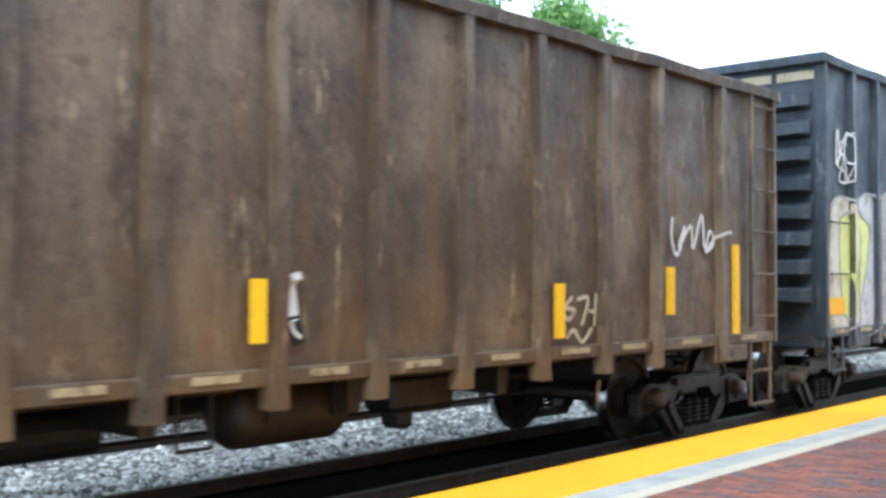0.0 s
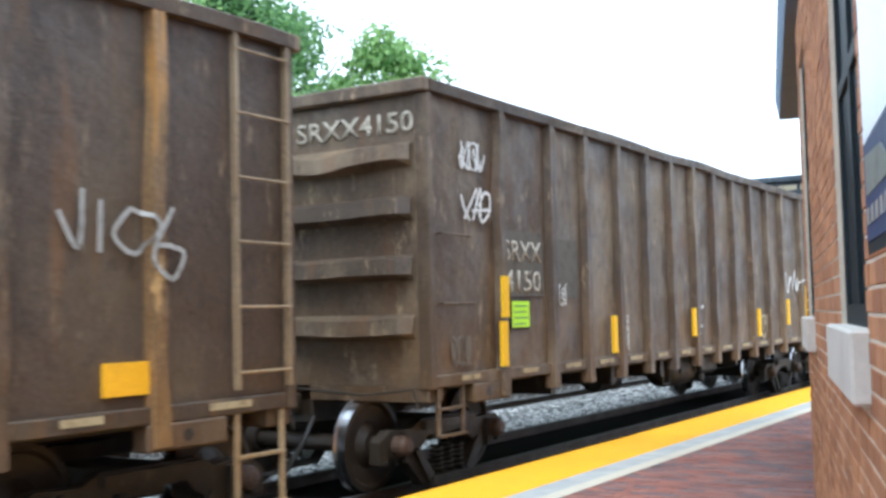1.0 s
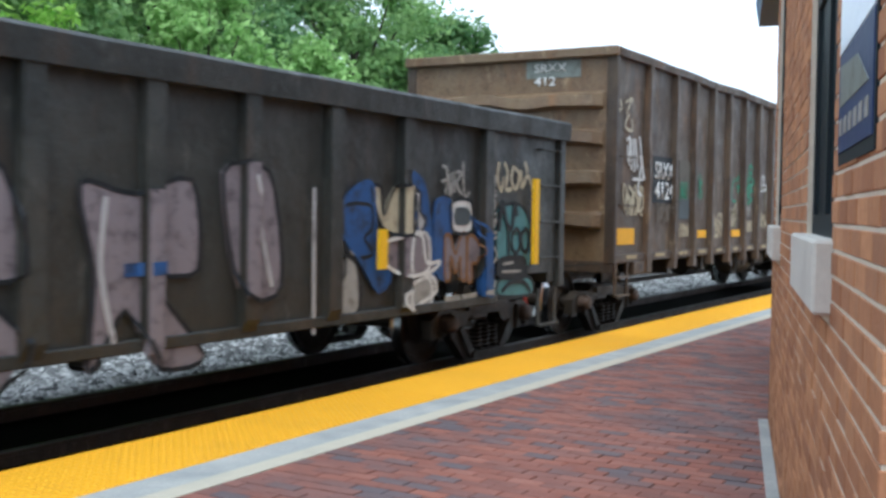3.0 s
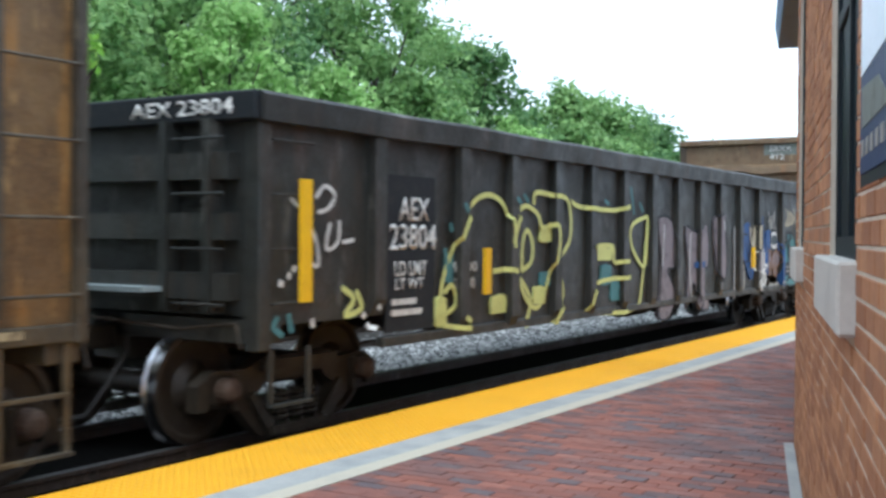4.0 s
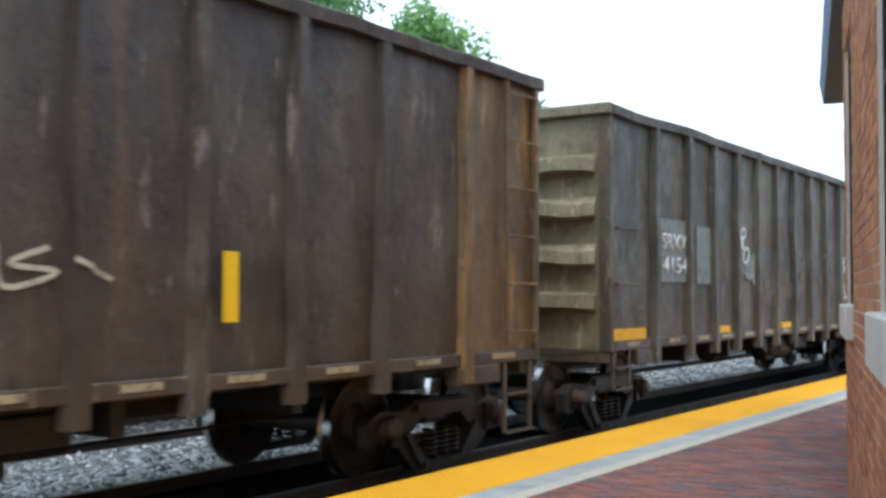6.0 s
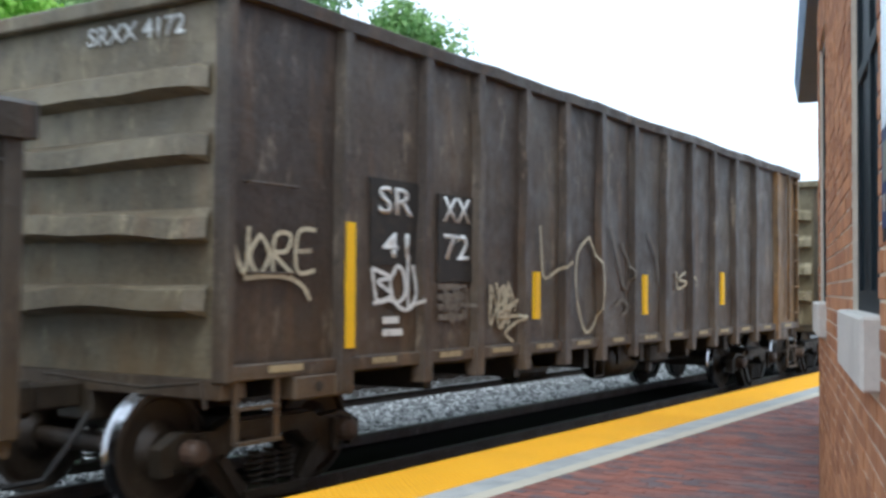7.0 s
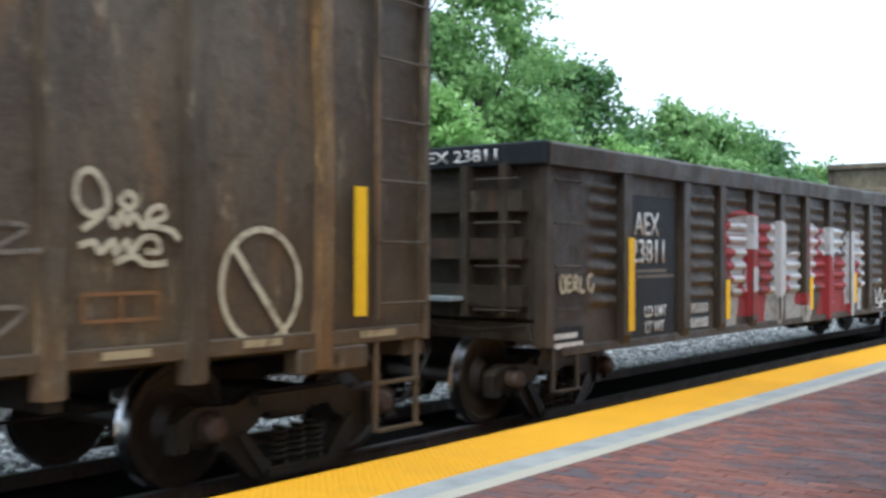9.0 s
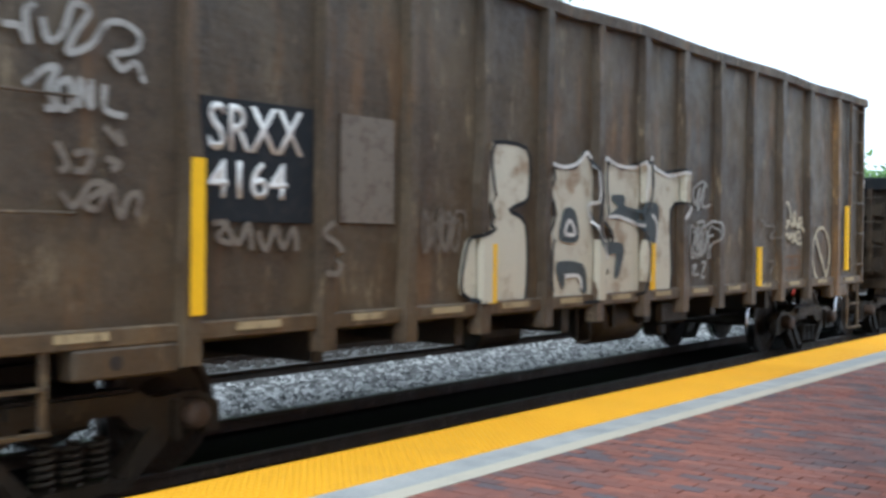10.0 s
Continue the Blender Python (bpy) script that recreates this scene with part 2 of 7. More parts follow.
def letters(text, u0, z0, u1, z1, x, swell=0.0, depth=0.003):
    """Lettering that fills a box on a plate that faces +x; swell thickens the strokes."""
    cu = bpy.data.curves.new("lettering", "FONT")
    cu.body, cu.size, cu.offset, cu.extrude = text, 1.0, swell, 0.0
    cu.resolution_u = 3
    ob = bpy.data.objects.new("lettering", cu)
    me = bpy.data.meshes.new_from_object(ob)
    bpy.data.objects.remove(ob)
    co = np.array([v.co[:2] for v in me.vertices])
    lo, hi = co.min(0), co.max(0)
    for v, (p, q) in zip(me.vertices, co):
        v.co = (x, u0 + (p - lo[0]) / (hi[0] - lo[0]) * (u1 - u0), z0 + (q - lo[1]) / (hi[1] - lo[1]) * (z1 - z0))
    bm = bmesh.new()
    bm.from_mesh(me)
    bpy.data.meshes.remove(me)
    r = bmesh.ops.extrude_face_region(bm, geom=bm.faces[:])
    bmesh.ops.translate(bm, vec=(depth, 0, 0), verts=[g for g in r["geom"] if isinstance(g, bmesh.types.BMVert)])
    bmesh.ops.recalc_face_normals(bm, faces=bm.faces)
    return bm


RIBS_AT = {}
SURFACE = {}


def ribbon(bm, pts, w, x, depth=0.003, key=""):
    """A sprayed stroke along points (u, z), that climbs over the ribs of the car."""
    ribs = RIBS_AT.get(key, ())
    pts = [Vector(p) for p in pts]
    rows = []
    for i, p in enumerate(pts):
        d = (pts[min(i + 1, len(pts) - 1)] - pts[max(i - 1, 0)])
        d = d.normalized() if d.length else Vector((1, 0))
        k = Vector((-d.y, d.x)) * w / 2
        xx = RIB + 0.018 if any(abs(p.x - r) < 0.1 for r in ribs) else x
        rows.append([bm.verts.new((xx, *(p + k))), bm.verts.new((xx, *(p - k))), bm.verts.new((xx + depth, *(p - k))), bm.verts.new((xx + depth, *(p + k)))])
    for a, b in zip(rows, rows[1:]):
        for i in range(4):
            bm.faces.new((a[i], a[(i + 1) % 4], b[(i + 1) % 4], b[i]))
    bm.faces.new(rows[0][::-1])
    bm.faces.new(rows[-1])


# ---- the train: rolling on the near track ----
RAIL = -0.22            # top of rail, below the platform
TRACK = -1.95           # centre line of the near track
SIDE, RIB = 1.55, 1.635  # half widths: plates, rib faces
CARS = {}
WHEELS = []
ENDS = {"A": 13.3, "B": -2.55, "C": -19.08, "D": -37.2, "E": -53.4, "F": -69.82, "G": -87.9, "H": -104.3}
LIFT = Matrix.Translation((0, 0, -RAIL))   # parts are drawn from the platform's level, a car's base is the rail


def travel(t):
    return 10.711 * t - 0.0212 * t * (t - 10)


def make_wheelset():
    """Two wheels with flanges on an axle with bearing caps."""
    bm = bmesh.new()
    for s in (1, -1):
        prof = [(0.60, 0.12), (0.66, 0.20), (0.655, 0.33), (0.665, 0.39), (0.645, 0.445), (0.68, 0.478), (0.70, 0.452), (0.785, 0.447), (0.79, 0.40), (0.755, 0.37), (0.735, 0.22), (0.80, 0.14), (0.80, 0.09)]
        w = revolve([(s * a, r) for a, r in prof], 36)
        me = bpy.data.meshes.new("tmp")
        w.to_mesh(me)
        w.free()
        bm.from_mesh(me)
        bpy.data.meshes.remove(me)
    rod(bm, (-1.02, 0, 0), (1.02, 0, 0), 0.085, 16)
    me = bpy.data.meshes.new("wheelset")
    bm.to_mesh(me)
    bm.free()
    me.materials.append(mat_wheel)
    me.materials.append(mat_tread)
    for p in me.polygons:
        c = p.center
        if (c.y ** 2 + c.z ** 2) ** 0.5 > 0.43:
            p.material_index = 1
    return me


def side_frame_mesh():
    """A cast truck side: a bow with two pedestals and a window for the springs."""
    bm = bmesh.new()
    out = [(-1.16, 0.30), (-1.16, 0.50), (-0.98, 0.60), (-0.62, 0.58), (-0.44, 0.66), (0.44, 0.66), (0.62, 0.58), (0.98, 0.60), (1.16, 0.50), (1.16, 0.30), (1.04, 0.30), (1.02, 0.42), (0.76, 0.42),
           (0.74, 0.30), (0.64, 0.30), (0.42, 0.42), (0.34, 0.5), (-0.34, 0.5), (-0.42, 0.42), (-0.64, 0.30), (-0.74, 0.30), (-0.76, 0.42), (-1.02, 0.42), (-1.04, 0.30)]
    slab(bm, out, -0.06, 0.06)
    for s in (1, -1):
        slab(bm, [(s * 0.66, 0.44), (s * 0.74, 0.30), (s * 0.44, 0.02), (s * 0.30, 0.02), (s * 0.30, 0.12)], -0.06, 0.06)
    box(bm, -0.06, 0.06, -0.3, 0.3, 0.02, 0.1)
    for s in (1, -1):
        slab(bm, [(s * 0.30, 0.12), (s * 0.56, 0.40), (s * 0.62, 0.36), (s * 0.38, 0.05)], 0.05, 0.10)
        box(bm, 0.05, 0.1, s * 0.78 - 0.03, s * 0.78 + 0.03, 0.28, 0.56)
    box(bm, 0.04, 0.13, -0.36, 0.36, 0.03, 0.10)
    box(bm, 0.05, 0.12, -0.46, 0.46, 0.56, 0.64)
    me = bpy.data.meshes.new("side_frame")
    bm.to_mesh(me)
    bm.free()
    me.materials.append(mat_truck)
    return me


def spring_mesh():
    bm = bmesh.new()
    prev = None
    n, r, R = 66, 0.017, 0.062
    for i in range(n + 1):
        a = i / n * 2 * math.pi * 5.5
        c = Vector((R * math.cos(a), R * math.sin(a), 0.26 * i / n))
        o = Vector((math.cos(a), math.sin(a), 0))
        ring = [bm.verts.new(c + o * r * math.cos(k * math.pi / 2) + Vector((0, 0, r * math.sin(k * math.pi / 2)))) for k in range(4)]
        if prev:
            for k in range(4):
                bm.faces.new((prev[k], prev[(k + 1) % 4], ring[(k + 1) % 4], ring[k]))
        prev = ring
    bmesh.ops.recalc_face_normals(bm, faces=bm.faces)
    me = bpy.data.meshes.new("spring")
    bm.to_mesh(me)
    bm.free()
    me.materials.append(mat_truck)
    return me


ME_WHEEL, ME_FRAME, ME_SPRING = make_wheelset(), side_frame_mesh(), spring_mesh()
cap = revolve([(0.0, 0.10), (0.10, 0.10), (0.13, 0.085), (0.15, 0.05)], 14)
ME_CAP = bpy.data.meshes.new("bearing_cap")
cap.to_mesh(ME_CAP)
cap.free()
ME_CAP.materials.append(mat_cap)
ME_ADAPT = bpy.data.meshes.new("bearing_adapter")
ad = revolve([(-0.1, 0.15), (0.0, 0.155), (0.02, 0.12)], 16)
ad.to_mesh(ME_ADAPT)
ad.free()
ME_ADAPT.materials.append(mat_truck)


def truck(car, u):
    """A four-wheel truck at u metres from the car's rear."""
    bm = boxed(-1.0, 1.0, -0.2, 0.2, 0.42, 0.66, 0.03)
    box(bm, -0.35, 0.35, -0.3, 0.3, 0.66, 0.78)
    t = part("truck", bm, mat_truck, car, "grimy cast steel railway truck", pose(0, u, 0))
    for s in (1, -1):
        part("side_frame", ME_FRAME, None, t, m=pose(s * 1.0, 0, 0, 0, 0, 0 if s > 0 else 180))
        for v in (-0.19, 0.0, 0.19):
            part("spring", ME_SPRING, None, t, m=pose(s * 1.05, v, 0.11))
        for v in (-0.89, 0.89):
            part("bearing_cap", ME_CAP, None, t, m=pose(s * 1.06, v, 0.452, 0, 0, 0 if s > 0 else 180))
            part("bearing_adapter", ME_ADAPT, None, t, m=pose(s * 1.04, v, 0.452, 0, 0, 0 if s > 0 else 180))
    for v in (-0.89, 0.89):
        w = part("wheelset", ME_WHEEL, None, t, "steel wheels with polished treads", pose(0, v, 0.45))
        WHEELS.append((w, v))
    return t


def ladder(car, u0, u1, z0, z1, x, mat, rungs):
    bm = bmesh.new()
    for u in (u0, u1):
        box(bm, x, x + 0.045, u - 0.02, u + 0.02, z0, z1)
    la = part("ladder", bm, mat, car, m=LIFT)
    for i in range(rungs):
        z = z0 + 0.12 + (z1 - z0 - 0.25) * i / (rungs - 1)
        part("rung", rod(bmesh.new(), (x + 0.05, u0, z), (x + 0.05, u1, z), 0.011), mat, la)


def stirrup(car, u0, u1, z0, z1, x, mat):
    bm = bmesh.new()
    for u in (u0, u1):
        box(bm, x - 0.012, x + 0.012, u - 0.024, u + 0.024, z0, z1)
    box(bm, x - 0.012, x + 0.05, u0 - 0.02, u1 + 0.02, z0, z0 + 0.022)
    if z1 - z0 > 0.45:
        box(bm, x - 0.012, x + 0.04, u0, u1, (z0 + z1) / 2, (z0 + z1) / 2 + 0.022)
    part("step", bm, mat, car, m=LIFT)


def grab(car, u0, u1, z, x, mat):
    bm = rod(bmesh.new(), (x + 0.055, u0, z), (x + 0.055, u1, z), 0.01)
    rod(bm, (x - 0.01, u0, z), (x + 0.06, u0, z), 0.01)
    rod(bm, (x - 0.01, u1, z), (x + 0.06, u1, z), 0.01)
    part("grab_iron", bm, mat, car, m=LIFT)


def coupler(car, u, s):
    """A coupler with its draft box, hose and cut lever; s points away from the car."""
    bm = boxed(-0.2, 0.2, min(u, u - s * 0.9), max(u, u - s * 0.9), 0.42, 0.82, 0.02)
    box(bm, -0.09, 0.09, min(u, u + s * 0.55), max(u, u + s * 0.55), 0.52, 0.72, 0.02)
    box(bm, -0.17, 0.17, min(u + s * 0.45, u + s * 0.82), max(u + s * 0.45, u + s * 0.82), 0.48, 0.76, 0.05)
    part("coupler", bm, mat_truck, car, "grimy cast coupler", LIFT)
    bm = bmesh.new()
    pts = [(0.3, u + s * 0.1, 0.5), (0.34, u + s * 0.3, 0.3), (0.3, u + s * 0.5, 0.05), (0.18, u + s * 0.75, 0.02), (0.1, u + s * 0.85, 0.14)]
    for a, b in zip(pts, pts[1:]):
        rod(bm, a, b, 0.022, 8)
    part("air_hose", bm, mat_under, car, "black rubber air hose", LIFT)
    bm = bmesh.new()
    pts = [(0.1, u + s * 0.35, 0.8), (0.9, u + s * 0.12, 0.72), (1.45, u + s * 0.1, 0.78), (1.5, u + s * 0.1, 0.6)]
    for a, b in zip(pts, pts[1:]):
        rod(bm, a, b, 0.012, 6)
    part("uncoupling_lever", bm, mat_truck, car, m=LIFT)


def car_root(key, label):
    ob = new("gondola_car")
    ob.location = (TRACK, ENDS[key], RAIL)
    tagged(ob, label, "railcar", "freight train")
    CARS[key] = ob
    return ob


def bent(key, amp, scale=1.0):
    k = ord(key) * 7.3
    return lambda u, z: amp * (noise.noise(Vector((u * 1.1 * scale + k, z * 0.9 * scale, k))) + 0.4 * noise.noise(Vector((u * 4 + k, z * 3, 9))))


def high_gondola(key, label, length=14.65, top=3.62, low=0.82, ribs=None, orange=False, dent=0.012, front=False, ends=(2.92, 2.42, 1.88, 1.33)):
    """A tall ribbed scrap gondola."""
    car = car_root(key, label)
    mat, mend = mat_car[key], mat_end[key]
    rnd = random.Random(ord(key))
    ribs = ribs or [1.4, 2.62, 3.57, 4.5, 5.45, 6.4, 7.33, 8.26, 9.2, 10.15, 11.1, 12.1, 13.3]
    bounds = [0.0] + ribs + [length]
    RIBS_AT[key] = ribs
    bul = bent(key, dent)
    for s in (1, -1):
        for a, b in zip(bounds, bounds[1:]):
            f = (lambda u, z, a=a, b=b: bul(u, z) * min(1, 5 * (u - a), 5 * (b - u)) if s > 0 else 0.0)
            part("side_plate", plate(a, b, low, top - 0.1, s * SIDE, f, 8 if s > 0 else 1, 18 if s > 0 else 1, out=s), mat_orange if front and s > 0 and b == length else mat, car, m=LIFT)
        for k, u in enumerate(ribs):
            bm = bmesh.new()
            n = 14
            w = 0.085
            jut = [s * (RIB + (0.012 * noise.noise(Vector((k * 3.1, i * 0.6, ord(key)))) if s > 0 else 0)) for i in range(n + 1)]
            off = [0.05 * noise.noise(Vector((k * 5.3 + 7, i * 0.28, ord(key)))) for i in range(n + 1)]
            prev = None
            foot = 0.63
            for i in range(n + 1):
                z = foot + (top - 0.06 - foot) * i / n
                ww = w * (1.1 if i < 2 else 0.85)
                d = [(s * (SIDE - 0.03), u - ww + off[i]), (s * SIDE, u - ww + off[i]), (jut[i], u - ww * 0.72 + off[i]), (jut[i], u + ww * 0.72 + off[i]), (s * SIDE, u + ww + off[i]), (s * (SIDE - 0.03), u + ww + off[i])]
                ring = [bm.verts.new((x, y, z)) for x, y in d]
                if prev:
                    for q in range(6):
                        bm.faces.new((prev[q], prev[(q + 1) % 6], ring[(q + 1) % 6], ring[q]))
                else:
                    bm.faces.new(ring)
                prev = ring
            bm.faces.new(prev[::-1])
            bmesh.ops.recalc_face_normals(bm, faces=bm.faces)
            part("rib", bm, mat_orange if orange and k == len(ribs) - 1 and s > 0 else mat, car, m=LIFT)
        # top chord, wavy with wear
        bm = bmesh.new()
        prev = None
        n = 44
        for i in range(n + 1):
            u = length * i / n
            dz = 0.036 * noise.noise(Vector((u * 0.6, ord(key), s))) + 0.012 * noise.noise(Vector((u * 3.1, ord(key), s)))
            ring = [bm.verts.new((s * x, u, z + dz)) for x, z in ((SIDE - 0.09, top - 0.12), (RIB + 0.005, top - 0.12), (RIB + 0.02, top - 0.02), (RIB - 0.02, top), (SIDE - 0.09, top))]
            if prev:
                for q in range(5):
                    bm.faces.new((prev[q], prev[(q + 1) % 5], ring[(q + 1) % 5], ring[q]))
            else:
                bm.faces.new(ring)
            prev = ring
        bm.faces.new(prev[::-1])
        bmesh.ops.recalc_face_normals(bm, faces=bm.faces)
        part("top_chord", bm, mat, car, m=LIFT)
        part("side_sill", boxed(s * SIDE - 0.05, s * SIDE + 0.045, 0.0, length, low - 0.04, low + 0.075, 0.01), mat, car, m=LIFT)
        for a, b in zip(bounds, bounds[1:]):
            if s > 0 and b - a > 0.5:
                c = (a + b) / 2
                part("reflector", boxed(SIDE + 0.048, SIDE + 0.055, c - 0.2 * rnd.uniform(0.8, 1.1), c + 0.2 * rnd.uniform(0.7, 1.1), low + 0.005, low + 0.055), mat_paint["refl"], car, m=LIFT)
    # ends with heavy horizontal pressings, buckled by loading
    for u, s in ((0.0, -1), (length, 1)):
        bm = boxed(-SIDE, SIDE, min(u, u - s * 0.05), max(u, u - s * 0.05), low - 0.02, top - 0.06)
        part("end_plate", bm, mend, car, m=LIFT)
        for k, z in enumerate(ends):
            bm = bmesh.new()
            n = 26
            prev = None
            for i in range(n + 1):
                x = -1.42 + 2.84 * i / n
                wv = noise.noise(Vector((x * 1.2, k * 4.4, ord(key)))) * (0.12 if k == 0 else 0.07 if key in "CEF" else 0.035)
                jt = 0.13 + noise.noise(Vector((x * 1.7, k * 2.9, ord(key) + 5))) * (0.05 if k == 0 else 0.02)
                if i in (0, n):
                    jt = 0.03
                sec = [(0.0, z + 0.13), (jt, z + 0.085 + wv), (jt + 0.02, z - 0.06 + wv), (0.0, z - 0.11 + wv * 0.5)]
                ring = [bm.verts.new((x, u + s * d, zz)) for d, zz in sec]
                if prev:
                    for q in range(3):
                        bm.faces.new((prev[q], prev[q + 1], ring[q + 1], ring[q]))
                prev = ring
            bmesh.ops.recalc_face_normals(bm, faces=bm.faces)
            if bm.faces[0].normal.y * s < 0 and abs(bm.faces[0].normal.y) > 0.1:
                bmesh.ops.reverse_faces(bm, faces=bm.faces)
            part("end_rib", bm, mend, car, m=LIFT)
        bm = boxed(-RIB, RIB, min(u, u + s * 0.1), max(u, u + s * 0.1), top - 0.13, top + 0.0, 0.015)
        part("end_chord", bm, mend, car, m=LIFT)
        for q in (1, -1):
            part("corner_post", boxed(q * SIDE - 0.09, q * SIDE + 0.06, u - 0.07 if s > 0 else u - 0.02, u + 0.02 if s > 0 else u + 0.07, low - 0.05, top - 0.1, 0.012), mat, car, m=LIFT)
        part("end_sill", boxed(-SIDE, SIDE, min(u, u - s * 0.25), max(u, u - s * 0.25), low - 0.17, low - 0.02, 0.01), mat, car, m=LIFT)
        coupler(car, u, s)
    # gear on the side
    part("jacking_pad", boxed(SIDE - 0.1, SIDE + 0.055, 0.72, 1.45, 0.60, low - 0.04, 0.015), mat, car, m=LIFT)
    part("jacking_pad", boxed(SIDE - 0.1, SIDE + 0.055, length - 1.45, length - 0.72, 0.60, low - 0.04, 0.015), mat, car, m=LIFT)
    for u in (1.0, length - 1.1):
        part("pad_hole", rod(bmesh.new(), (SIDE + 0.05, u, 0.69), (SIDE + 0.058, u, 0.69), 0.045, 12), mat_under, car, m=LIFT)
    stirrup(car, 0.12, 0.55, 0.33, low, SIDE + 0.02, mat)
    stirrup(car, length - 0.6, length - 0.12, 0.1, low, SIDE + 0.02, mat_tan if key == "C" else mat)
    for z in (2.2, 1.55):
        grab(car, 0.2, 0.72, z, SIDE, mat)
    ladder(car, length - 0.62, length - 0.06, 0.95, top - 0.1, SIDE + 0.03, mat_tan if key == "C" else mat_orange if key == "F" else mat, 6)
    for z in (1.2, 1.75, 2.3, 2.85):
        part("grab_iron", rod(bmesh.new(), (1.0, length + 0.1, z), (1.5, length + 0.1, z), 0.011), mat, car, m=LIFT)
        part("grab_iron", rod(bmesh.new(), (-1.45, -0.1, z), (-0.95, -0.1, z), 0.011), mat, car, m=LIFT)
    underframe(car, length, low)
    return car


def underframe(car, length, low):
    part("floor", boxed(-SIDE + 0.03, SIDE - 0.06, 0.05, length - 0.05, low - 0.02, low + 0.08), mat_under, car, m=LIFT)
    part("centre_sill", boxed(-0.2, 0.2, 0.4, length - 0.4, low - 0.36, low - 0.03), mat_under, car, m=LIFT)
    for u in (2.9, 4.6, 6.3, 8.0, 9.7, 11.4):
        part("cross_bearer", slab(bmesh.new(), [(u - 0.06, low - 0.3), (u + 0.06, low - 0.3), (u + 0.06, low - 0.03), (u - 0.06, low - 0.03)], -1.25, 1.35), mat_under, car, m=LIFT)
    m = length / 2
    bm = bmesh.new()
    bm = revolve([(-0.55, 0.02), (-0.545, 0.13), (-0.49, 0.21), (-0.42, 0.25), (0.42, 0.25), (0.49, 0.21), (0.545, 0.13), (0.55, 0.02)], 20)
    for f in bm.faces:
        f.smooth = True
    part("air_reservoir", bm, mat_truck, car, "grimy brown air tank", LIFT @ pose(0.98, m + 0.42, 0.55, 0, 0, 90))
    for v in (m + 0.12, m + 0.72):
        part("tank_strap", boxed(0.7, 1.26, v - 0.025, v + 0.025, 0.5, low - 0.02), mat_under, car, m=LIFT)
    part("brake_valve", boxed(0.75, 1.12, m + 1.45, m + 2.2, 0.42, 0.72, 0.05), mat_under, car, m=LIFT)
    part("valve_body", boxed(0.8, 1.05, m + 1.6, m + 1.78, 0.28, 0.5, 0.04), mat_under, car, m=LIFT)
    part("brake_cylinder", rod(bmesh.new(), (0.55, m - 1.5, 0.48), (0.55, m - 0.8, 0.48), 0.16, 14), mat_under, car, m=LIFT)
    bm = bmesh.new()
    for v in (m - 0.62, m - 0.36):
        rod(bm, (1.25, v, low), (1.25, v, 0.38), 0.014, 6)
    rod(bm, (1.25, m - 0.62, 0.385), (1.25, m - 0.36, 0.385), 0.014, 6)
    part("release_rod", bm, mat_under, car, m=LIFT)
    part("brake_pipe", rod(bmesh.new(), (1.1, 1.0, low - 0.1), (1.1, length - 1.0, low - 0.1), 0.02), mat_under, car, m=LIFT)
    part("brake_rod", rod(bmesh.new(), (0.5, 1.8, 0.36), (0.5, length - 1.8, 0.36), 0.014), mat_under, car, m=LIFT)
    for u in (1.07, length - 0.92):
        truck(car, u)


